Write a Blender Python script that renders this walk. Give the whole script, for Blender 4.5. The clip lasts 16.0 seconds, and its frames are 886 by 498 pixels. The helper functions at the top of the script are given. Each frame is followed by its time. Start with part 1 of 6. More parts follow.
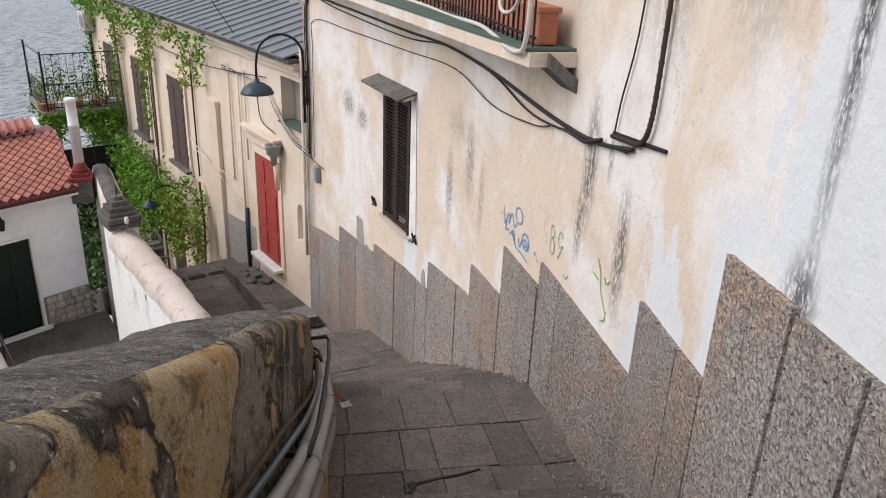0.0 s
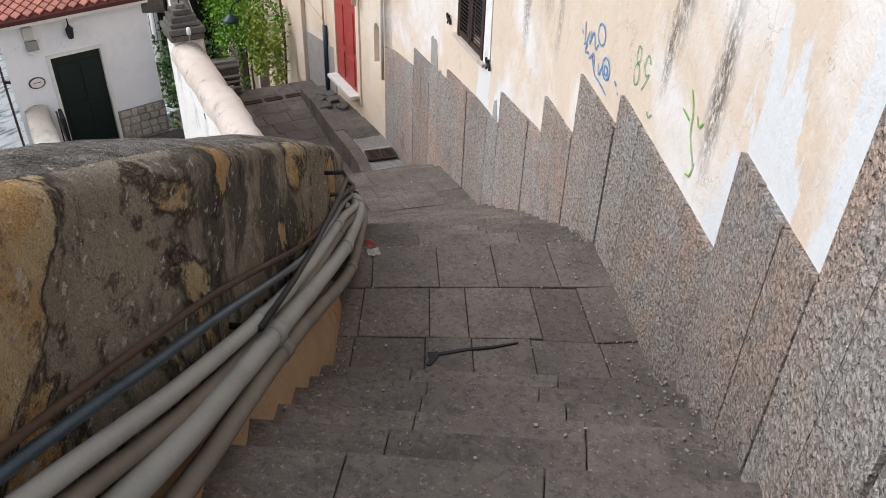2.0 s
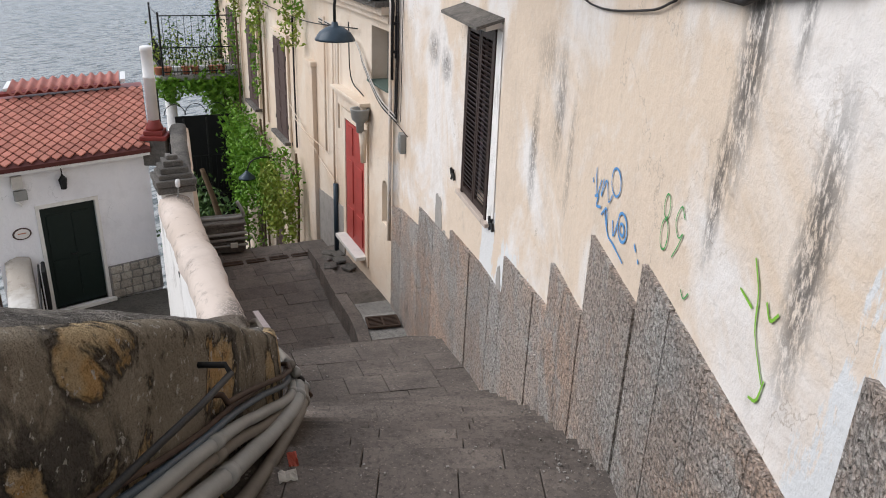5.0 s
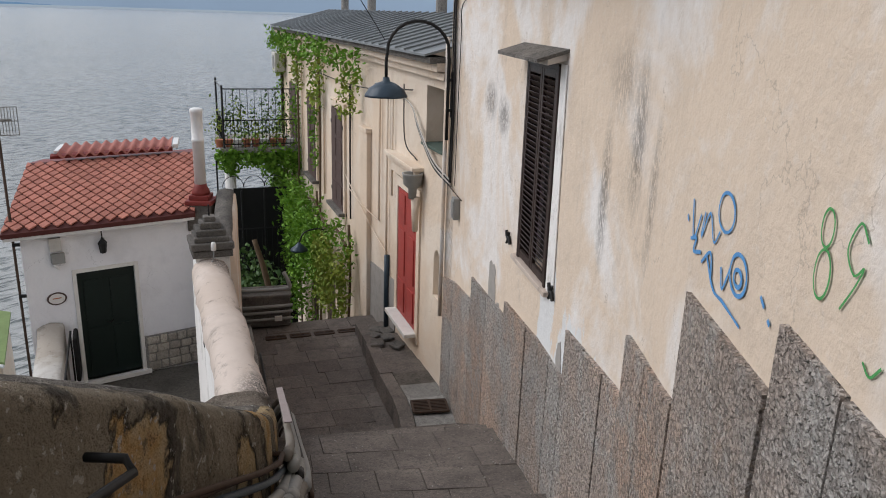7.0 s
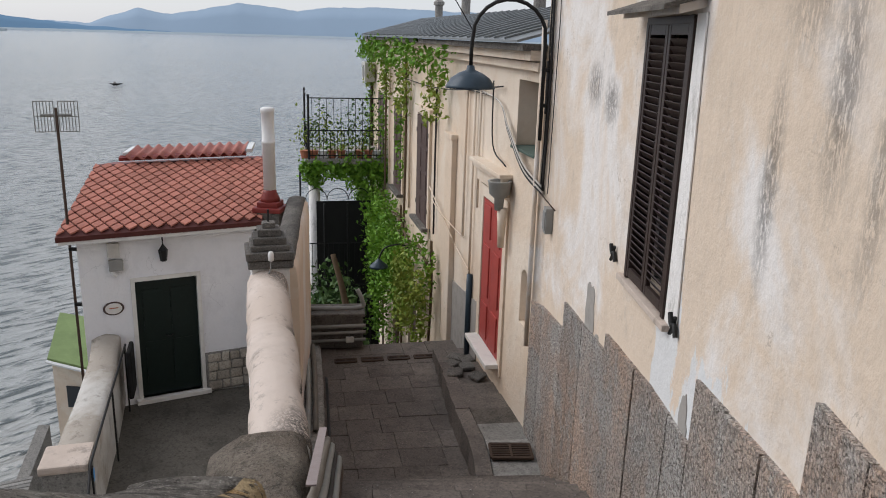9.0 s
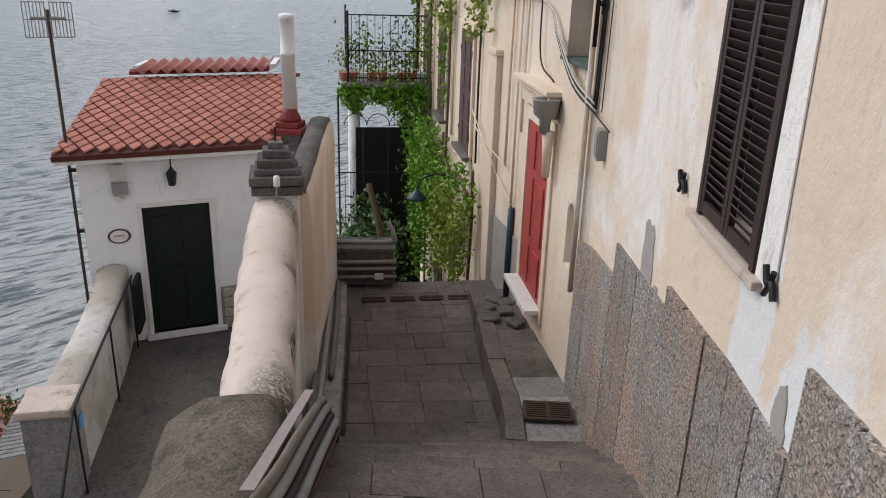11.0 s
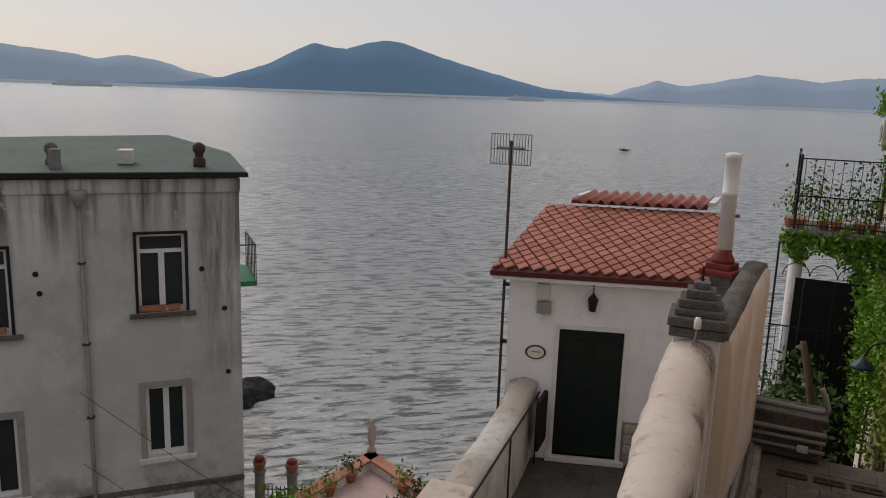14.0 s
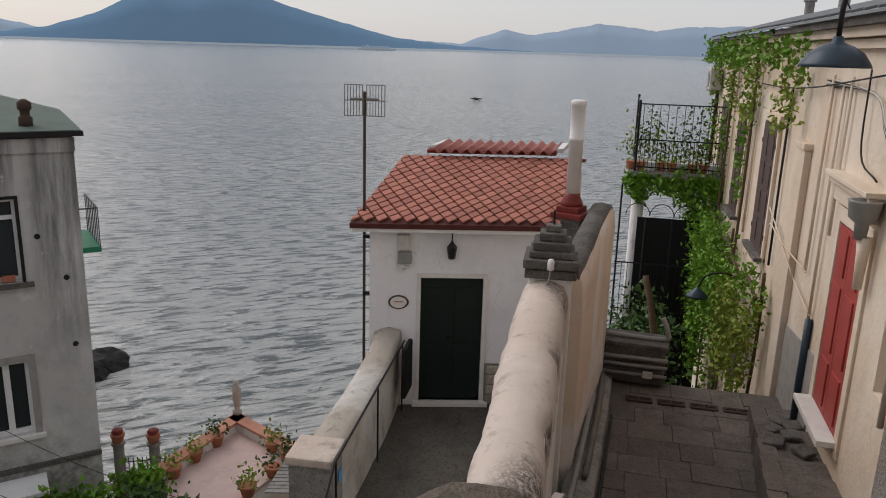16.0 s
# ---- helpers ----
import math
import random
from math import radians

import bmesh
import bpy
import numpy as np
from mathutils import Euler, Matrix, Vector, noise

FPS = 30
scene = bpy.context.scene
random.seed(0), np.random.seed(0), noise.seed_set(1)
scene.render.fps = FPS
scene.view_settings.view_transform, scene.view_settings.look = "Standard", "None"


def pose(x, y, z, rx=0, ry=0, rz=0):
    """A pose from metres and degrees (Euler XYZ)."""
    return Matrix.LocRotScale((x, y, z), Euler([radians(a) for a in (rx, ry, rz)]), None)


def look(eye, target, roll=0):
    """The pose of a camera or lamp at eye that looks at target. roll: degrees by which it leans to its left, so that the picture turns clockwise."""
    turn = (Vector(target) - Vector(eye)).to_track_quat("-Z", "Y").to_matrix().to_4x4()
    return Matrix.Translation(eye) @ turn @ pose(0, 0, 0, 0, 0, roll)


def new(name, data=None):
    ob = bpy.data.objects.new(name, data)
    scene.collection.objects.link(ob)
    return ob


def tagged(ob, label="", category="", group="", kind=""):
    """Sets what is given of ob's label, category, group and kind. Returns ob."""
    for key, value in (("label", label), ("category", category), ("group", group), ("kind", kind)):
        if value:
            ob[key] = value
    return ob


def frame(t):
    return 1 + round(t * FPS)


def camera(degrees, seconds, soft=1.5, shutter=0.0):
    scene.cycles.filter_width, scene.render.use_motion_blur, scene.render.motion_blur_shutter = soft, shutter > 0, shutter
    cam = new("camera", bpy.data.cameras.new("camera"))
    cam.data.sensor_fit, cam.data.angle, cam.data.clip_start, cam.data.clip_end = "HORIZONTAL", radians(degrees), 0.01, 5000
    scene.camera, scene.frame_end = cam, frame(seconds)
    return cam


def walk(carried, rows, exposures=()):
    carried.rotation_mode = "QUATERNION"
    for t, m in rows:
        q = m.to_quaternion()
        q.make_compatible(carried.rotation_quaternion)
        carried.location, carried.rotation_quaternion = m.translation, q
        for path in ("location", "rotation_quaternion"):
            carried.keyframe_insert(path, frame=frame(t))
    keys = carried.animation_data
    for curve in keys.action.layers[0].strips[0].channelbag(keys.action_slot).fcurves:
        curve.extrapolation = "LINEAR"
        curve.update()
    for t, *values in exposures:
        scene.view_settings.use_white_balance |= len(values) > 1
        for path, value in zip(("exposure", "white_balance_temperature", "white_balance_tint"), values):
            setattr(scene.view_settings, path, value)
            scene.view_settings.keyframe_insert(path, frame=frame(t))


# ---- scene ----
cam = camera(59.6, 16.0, 1.0, 0.0)
PATH = [
    (0, (2.062, 0.93, 1.547), (1.52, 2.696, 0.781), 2.2),
    (0.5, (2.012, 1.192, 1.419), (1.344, 2.869, 0.56), 1.4),
    (1, (2.044, 1.446, 1.322), (1.351, 3.027, 0.312), 1.9),
    (1.5, (2.11, 1.748, 1.201), (1.413, 3.24, 0.065), 2.0),
    (2, (2.091, 2.01, 1.058), (1.398, 3.497, -0.086), 2.0),
    (2.5, (2.095, 2.249, 0.967), (1.406, 3.738, -0.177), 2.2),
    (3, (2.093, 2.494, 0.905), (1.4, 3.971, -0.252), 2.3),
    (3.5, (2.05, 2.742, 0.813), (1.324, 4.213, -0.331), 2.2),
    (4, (2.021, 2.991, 0.715), (1.259, 4.501, -0.351), 2.3),
    (4.5, (1.947, 3.251, 0.587), (1.116, 4.836, -0.308), 2.2),
    (5, (1.846, 3.498, 0.436), (0.969, 5.117, -0.345), 2.2),
    (5.2, (1.811, 3.611, 0.391), (0.914, 5.236, -0.354), 2.3),
    (7.5, (1.32, 4.674, -0.258), (0.211, 6.24, -0.822), 1.6),
    (10.3, (0.263, 6.511, -0.86), (-1.064, 7.907, -1.396), 1.8),
    (10.5, (0.215, 6.618, -0.897), (-1.108, 8.009, -1.458), 1.7),
    (11, (0.063, 6.767, -1.03), (-1.262, 8.096, -1.725), 1.8),
    (11.5, (-0.069, 6.881, -1.08), (-1.467, 8.125, -1.787), 1.3),
    (12, (-0.123, 6.922, -1.095), (-1.659, 8.008, -1.774), 1.6),
    (12.5, (-0.14, 6.935, -1.096), (-1.821, 7.821, -1.721), 2.1),
    (13, (-0.181, 6.933, -1.096), (-1.977, 7.62, -1.644), 2.2),
    (13.5, (-0.18, 6.933, -1.096), (-2.051, 7.472, -1.556), 1.9),
    (14, (-0.18, 6.933, -1.096), (-2.088, 7.383, -1.493), 2.0),
    (14.5, (-0.181, 6.933, -1.096), (-2.092, 7.388, -1.467), 1.8),
    (15, (-0.181, 6.933, -1.096), (-2.08, 7.434, -1.473), 2.0),
    (15.5, (-0.181, 6.933, -1.096), (-2.02, 7.602, -1.506), 2.1),
    (16, (-0.178, 6.932, -1.096), (-1.945, 7.72, -1.602), 1.7),
]
EXPOSURES = [(0.0, 0.48, 6400, 12), (2.0, 0.75, 6250, 10), (3.5, 0.75, 6250, 10), (5.0, 0.5, 6300, 11), (7.5, 0.13, 6350, 11), (10.5, 0.25, 6350, 11), (12.0, 0.3, 6350, 11), (13.5, -0.25, 6850, 14), (15.0, -0.36, 6900, 15), (16.0, -0.1, 6700, 13)]
walk(cam, [(t, look(eye, target, roll)) for t, eye, target, roll in PATH], EXPOSURES)

# ---- light: a hazy morning, the sun veiled low over the sea ----
SUN_AZ = radians(-116)   # compass angle from +y towards +x
SUN_EL = radians(40)
world = bpy.data.worlds.new("world")
scene.world = world
world.use_nodes = True
wn = world.node_tree
wn.nodes.clear()
sky = wn.nodes.new("ShaderNodeTexSky")
sky.sky_type = "NISHITA"
sky.sun_disc = False
sky.sun_elevation = SUN_EL
sky.sun_rotation = SUN_AZ
sky.air_density, sky.dust_density, sky.ozone_density = 1.0, 1.3, 1.0
bgn = wn.nodes.new("ShaderNodeBackground")
bgn.inputs["Strength"].default_value = 0.15
won = wn.nodes.new("ShaderNodeOutputWorld")
veil = wn.nodes.new("ShaderNodeMix")   # thin high cloud over the whole sky
veil.data_type = "RGBA"
veil.inputs["Factor"].default_value = 0.8
veil.inputs["B"].default_value = (4.3, 4.45, 4.75, 1)
wn.links.new(sky.outputs[0], veil.inputs["A"])
wn.links.new(veil.outputs["Result"], bgn.inputs[0])
wn.links.new(bgn.outputs[0], won.inputs[0])
sun = new("sun", bpy.data.lights.new("sun", "SUN"))
sun.data.energy, sun.data.angle, sun.data.color = 1.7, radians(50), (1.0, 0.955, 0.91)
_sd = Vector((math.sin(SUN_AZ) * math.cos(SUN_EL), math.cos(SUN_AZ) * math.cos(SUN_EL), math.sin(SUN_EL)))
sun.matrix_world = look(_sd * 50, (0, 0, 0))

# ---- materials ----


class Mat:
    """A small node material: colours mixed by noise, with bump."""

    def __init__(self, name, rough=0.85, metal=0.0, spec=0.3):
        self.m = bpy.data.materials.new(name)
        self.m.use_nodes = True
        self.t = self.m.node_tree
        self.b = self.t.nodes["Principled BSDF"]
        self.b.inputs["Roughness"].default_value = rough
        self.b.inputs["Metallic"].default_value = metal
        self.b.inputs["Specular IOR Level"].default_value = spec
        self.geo = self.t.nodes.new("ShaderNodeNewGeometry")
        self.col = None

    def node(self, kind, **vals):
        n = self.t.nodes.new(kind)
        for k, v in vals.items():
            n.inputs[k].default_value = v
        return n

    def coords(self, stretch=None):
        if not stretch:
            return self.geo.outputs["Position"]
        mp = self.node("ShaderNodeMapping")
        mp.inputs["Scale"].default_value = stretch
        self.t.links.new(self.geo.outputs["Position"], mp.inputs[0])
        return mp.outputs[0]

    def noise(self, scale, detail=4, rough=0.6, lo=0.4, hi=0.6, stretch=None, distort=0.0):
        n = self.node("ShaderNodeTexNoise", Scale=scale, Detail=detail, Roughness=rough, Distortion=distort)
        self.t.links.new(self.coords(stretch), n.inputs["Vector"])
        r = self.node("ShaderNodeMapRange")
        r.inputs["From Min"].default_value, r.inputs["From Max"].default_value = lo, hi
        self.t.links.new(n.outputs["Fac"], r.inputs["Value"])
        return r.outputs[0]

    def voronoi(self, scale, lo=0.0, hi=1.0, feature="F1", stretch=None):
        n = self.node("ShaderNodeTexVoronoi", Scale=scale)
        n.feature = feature
        self.t.links.new(self.coords(stretch), n.inputs["Vector"])
        r = self.node("ShaderNodeMapRange")
        r.inputs["From Min"].default_value, r.inputs["From Max"].default_value = lo, hi
        self.t.links.new(n.outputs["Distance"], r.inputs["Value"])
        return r.outputs[0]

    def height(self, lo, hi):
        """0 to 1 between two heights."""
        s = self.node("ShaderNodeSeparateXYZ")
        self.t.links.new(self.geo.outputs["Position"], s.inputs[0])
        r = self.node("ShaderNodeMapRange")
        r.inputs["From Min"].default_value, r.inputs["From Max"].default_value = lo, hi
        self.t.links.new(s.outputs[2], r.inputs["Value"])
        return r.outputs[0]

    def math(self, op, a, b):
        n = self.t.nodes.new("ShaderNodeMath")
        n.operation = op
        for i, v in enumerate((a, b)):
            if isinstance(v, (int, float)):
                n.inputs[i].default_value = v
            else:
                self.t.links.new(v, n.inputs[i])
        return n.outputs[0]

    def base(self, c):
        n = self.node("ShaderNodeRGB")
        n.outputs[0].default_value = (*c, 1)
        self.col = n.outputs[0]
        return self

    def over(self, c, fac, amount=1.0):
        mx = self.t.nodes.new("ShaderNodeMix")
        mx.data_type = "RGBA"
        if amount != 1.0:
            fac = self.math("MULTIPLY", fac, amount)
        self.t.links.new(fac, mx.inputs["Factor"])
        self.t.links.new(self.col, mx.inputs["A"])
        mx.inputs["B"].default_value = (*c, 1)
        self.col = mx.outputs["Result"]
        return self

    def vary(self, amount=0.15, island=False):
        """Piece to piece differences of brightness."""
        if island:
            v = self.geo.outputs["Random Per Island"]
        else:
            v = self.t.nodes.new("ShaderNodeObjectInfo").outputs["Random"]
        h = self.node("ShaderNodeHueSaturation")
        r = self.node("ShaderNodeMapRange")
        r.inputs["To Min"].default_value, r.inputs["To Max"].default_value = 1 - amount, 1 + amount
        self.t.links.new(v, r.inputs["Value"])
        self.t.links.new(r.outputs[0], h.inputs["Value"])
        self.t.links.new(self.col, h.inputs["Color"])
        self.col = h.outputs[0]
        return self

    def bump(self, src, strength=0.3, dist=0.01):
        b = self.node("ShaderNodeBump", Strength=strength, Distance=dist)
        self.t.links.new(src, b.inputs["Height"])
        cur = self.b.inputs["Normal"]
        if cur.is_linked:
            self.t.links.new(cur.links[0].from_socket, b.inputs["Normal"])
        self.t.links.new(b.outputs[0], cur)
        return self

    def spot(self, c, radii, lo=1.0, hi=0.3):
        """1 at a place on the surface, falling to 0 over the radii."""
        a = self.t.nodes.new("ShaderNodeVectorMath")
        a.operation = "SUBTRACT"
        a.inputs[1].default_value = tuple(c)
        self.t.links.new(self.geo.outputs["Position"], a.inputs[0])
        d = self.t.nodes.new("ShaderNodeVectorMath")
        d.operation = "DIVIDE"
        d.inputs[1].default_value = radii
        self.t.links.new(a.outputs[0], d.inputs[0])
        e = self.t.nodes.new("ShaderNodeVectorMath")
        e.operation = "LENGTH"
        self.t.links.new(d.outputs[0], e.inputs[0])
        r = self.node("ShaderNodeMapRange")
        r.inputs["From Min"].default_value, r.inputs["From Max"].default_value = lo, hi
        self.t.links.new(e.outputs["Value"], r.inputs["Value"])
        return r.outputs[0]

    def done(self):
        if self.col is not None:
            self.t.links.new(self.col, self.b.inputs["Base Color"])
        return self.m


def plain(name, c, rough=0.6, metal=0.0, amt=0.25, scale=6.0):
    """A painted or bare surface with light soiling and grain."""
    k = Mat(name, rough, metal).base(c)
    k.over([v * 0.6 for v in c], k.noise(scale, 5, 0.65, 0.45, 0.75), amt * 2)
    k.over([min(1, v * 1.3 + 0.02) for v in c], k.noise(scale * 4.1, 3, 0.6, 0.55, 0.8), amt)
    k.bump(k.noise(scale * 18, 2, 0.6, 0.3, 0.7), 0.15, 0.003)
    return k.done()


def plaster(name, c, pale, stain, worn=0.6, spots=(), flakes=()):
    k = Mat(name, 0.92, 0, 0.15).base(c)
    k.over(pale, k.noise(0.55, 6, 0.62, 0.47, 0.58, distort=0.6), 0.75)
    k.over([v * 0.82 for v in c], k.noise(1.7, 6, 0.7, 0.5, 0.72), 0.6)
    k.over(stain, k.math("MULTIPLY", k.noise(1.6, 6, 0.7, 0.56, 0.74, stretch=(1.6, 1.6, 0.28)), k.noise(7, 5, 0.75, 0.42, 0.68)), worn)
    k.over([v * 0.9 for v in pale], k.noise(22, 4, 0.7, 0.55, 0.8), 0.35)
    crack = k.math("MULTIPLY", k.noise(1.1, 7, 0.55, 0.497, 0.5), k.noise(1.1, 7, 0.55, 0.503, 0.5))
    k.over([v * 0.6 for v in c], k.math("MULTIPLY", crack, k.noise(0.8, 2, 0.5, 0.48, 0.56)), 0.7)
    if worn > 0.75:
        k.over(stain, k.noise(2.4, 7, 0.75, 0.55, 0.66, stretch=(1.2, 1.2, 0.6)), worn * 0.6)
    for place, radii, amt in flakes:
        edge = k.math("ADD", k.spot(place, radii, 1.1, 0.2), k.noise(3.2, 7, 0.7, 0.25, 0.75, stretch=(1.3, 1.3, 0.45)))
        r = k.node("ShaderNodeMapRange")
        r.inputs["From Min"].default_value, r.inputs["From Max"].default_value = 0.93, 1.0
        k.t.links.new(edge, r.inputs["Value"])
        k.over((0.67, 0.70, 0.72), r.outputs[0], amt)
    for place, radii, amt in spots:
        grain = k.noise(30, 5, 0.75, 0.40, 0.53, stretch=(1.3, 1.3, 0.5))
        k.over((0.085, 0.08, 0.075), k.math("MULTIPLY", k.spot(place, radii), grain), amt)
    k.bump(k.noise(9, 6, 0.65, 0.3, 0.7), 0.35, 0.02)
    k.bump(k.noise(70, 3, 0.6, 0.3, 0.7), 0.2, 0.004)
    return k.done()


MOULD = [((1.50, 6.10, 0.1), (0.13, 0.16, 0.6), 0.85), ((1.80, 5.61, -0.35), (0.10, 0.13, 0.55), 0.85), ((1.46, 6.18, -0.38), (0.07, 0.09, 0.35), 0.8), ((-2.49, 11.4, -1.1), (0.3, 0.3, 0.25), 0.7), ((-0.38, 9.05, -1.2), (0.12, 0.14, 0.6), 0.65), ((0.2, 8.25, -1.0), (0.1, 0.14, 0.5), 0.5), ((1.66, 5.85, 0.25), (0.05, 0.06, 0.25), 0.6), ((-0.03, 8.62, -0.75), (0.16, 0.2, 0.55), 0.6), ((-0.25, 8.9, -0.45), (0.3, 0.35, 0.3), 0.35), ((-2.9, 11.85, -1.0), (0.35, 0.35, 0.25), 0.7), ((2.53, 3.54, 1.75), (0.075, 0.10, 1.5), 1.0), ((2.53, 3.56, 0.4), (0.14, 0.17, 0.25), 0.9), ((2.28, 4.4, 1.5), (0.4, 0.5, 0.5), 0.3), ((1.9, 5.4, 1.3), (0.3, 0.4, 0.6), 0.35), ((0.9, 7.1, 0.35), (0.6, 0.8, 0.2), 0.3)]
FLAKES = [((2.05, 5.0, -0.8), (0.5, 0.8, 1.4), 0.85), ((2.6, 3.3, 0.5), (0.6, 1.0, 1.8), 0.85), ((2.4, 4.0, -0.2), (0.5, 0.7, 1.2), 0.85), ((3.0, 2.0, 1.2), (0.7, 1.2, 1.6), 0.8), ((0.45, 7.9, -2.6), (0.4, 0.5, 0.8), 0.8), ((-0.6, 9.3, -2.8), (0.9, 0.9, 0.8), 0.75), ((-1.2, 10.05, -2.6), (0.35, 0.4, 1.3), 0.8)]
M_CREAM = plaster("cream_plaster", (0.68, 0.565, 0.45), (0.78, 0.77, 0.76), (0.24, 0.22, 0.20), 0.6, MOULD, FLAKES)
M_CREAM2 = plaster("yellow_plaster", (0.68, 0.555, 0.43), (0.72, 0.64, 0.54), (0.30, 0.25, 0.20), 0.5)
M_WHITEWALL = plaster("whitewash", (0.78, 0.76, 0.73), (0.80, 0.79, 0.77), (0.28, 0.26, 0.23), 0.8)
M_HOUSE = plaster("white_house_paint", (0.80, 0.80, 0.82), (0.84, 0.84, 0.85), (0.50, 0.49, 0.48), 0.25)
M_PINKWALL = plaster("pinkish_limewash", (0.54, 0.455, 0.39), (0.62, 0.54, 0.48), (0.17, 0.15, 0.13), 1.0, [((-6.35, 11.05, -3.65), (0.55, 0.45, 0.26), 1.0), ((-5.4, 10.38, -3.72), (0.4, 0.3, 0.2), 0.9), ((-4.45, 9.72, -3.85), (0.4, 0.35, 0.25), 1.0), ((-3.75, 9.2, -3.7), (0.35, 0.35, 0.3), 0.9), ((-6.6, 11.1, -3.45), (0.3, 0.3, 0.12), 0.7)])
M_STAINED = plaster("stained_whitewash", (0.40, 0.36, 0.31), (0.60, 0.59, 0.56), (0.13, 0.11, 0.085), 1.0)


def streaked_render():
    """Old grey render with rain streaks below the roof and at the corner."""
    k = Mat("grey_render", 0.92, 0, 0.15).base((0.50, 0.49, 0.47))
    k.over((0.62, 0.61, 0.59), k.noise(0.5, 6, 0.65, 0.48, 0.60), 0.7)
    k.over((0.38, 0.37, 0.36), k.noise(0.9, 7, 0.72, 0.52, 0.66), 0.6)
    run = k.noise(2.6, 5, 0.6, 0.46, 0.66, stretch=(1, 1, 0.06))
    k.over((0.10, 0.098, 0.095), k.math("MULTIPLY", run, k.spot((-16.5, 3.0, -3.0), (4, 9, 2.0))), 0.95)
    k.over((0.09, 0.088, 0.085), k.math("MULTIPLY", k.noise(1.8, 6, 0.7, 0.40, 0.60, stretch=(1, 1, 0.1)), k.spot((-17.0, 6.1, -4.6), (1.2, 0.85, 3.6))), 0.9)
    k.over((0.15, 0.145, 0.14), k.math("MULTIPLY", k.noise(1.4, 6, 0.7, 0.45, 0.60), k.spot((-16.5, 3.0, -10.2), (4, 9, 1.1))), 0.85)
    k.over((0.66, 0.65, 0.63), k.noise(2.2, 6, 0.7, 0.62, 0.67), 0.5)
    k.bump(k.noise(9, 6, 0.65, 0.3, 0.7), 0.35, 0.02)
    return k.done()


M_GREYHOUSE = streaked_render()


def roughcast():
    k = Mat("roughcast", 0.95, 0, 0.15).base((0.56, 0.475, 0.415))
    k.over((0.70, 0.50, 0.38), k.noise(0.75, 4, 0.6, 0.47, 0.60), 0.75)
    k.over((0.60, 0.59, 0.565), k.noise(1.3, 5, 0.65, 0.50, 0.62), 0.7)
    k.over((0.54, 0.52, 0.49), k.noise(3.2, 6, 0.72, 0.54, 0.60), 0.6)
    k.vary(0.13)
    k.over((0.16, 0.14, 0.125), k.voronoi(46, 0.50, 0.68), 0.6)
    k.over((0.13, 0.115, 0.10), k.noise(30, 3, 0.7, 0.57, 0.65), 0.6)
    k.over((0.66, 0.61, 0.55), k.noise(41, 3, 0.7, 0.60, 0.68), 0.6)
    k.over((0.12, 0.11, 0.10), k.noise(2.0, 7, 0.75, 0.57, 0.70, stretch=(1, 1, 0.45)), 0.65)
    k.over((0.56, 0.55, 0.52), k.noise(5.5, 6, 0.75, 0.62, 0.66), 0.7)
    k.bump(k.voronoi(46, 0.6, 0.1), 0.8, 0.02)
    k.bump(k.noise(26, 4, 0.7, 0.35, 0.65), 1.0, 0.022)
    return k.done()


def stone(name, c, light, dark, scale=1.0, bump=0.5, dist=0.012):
    k = Mat(name, 0.88, 0, 0.25).base(c)
    k.over(light, k.noise(1.1 * scale, 6, 0.65, 0.45, 0.68), 0.55)
    k.over(dark, k.noise(2.6 * scale, 6, 0.7, 0.5, 0.72), 0.7)
    k.over(dark, k.noise(7 * scale, 7, 0.78, 0.54, 0.66), 0.6)
    k.over(dark, k.noise(30 * scale, 6, 0.8, 0.50, 0.62), 0.75)
    k.over([min(1, v * 1.25) for v in light], k.noise(52 * scale, 3, 0.7, 0.6, 0.68), 0.6)
    k.vary(0.16)
    k.bump(k.noise(14 * scale, 5, 0.7, 0.3, 0.7), bump, dist)
    k.bump(k.noise(60 * scale, 3, 0.6, 0.3, 0.7), 0.35, 0.004)
    return k.done()


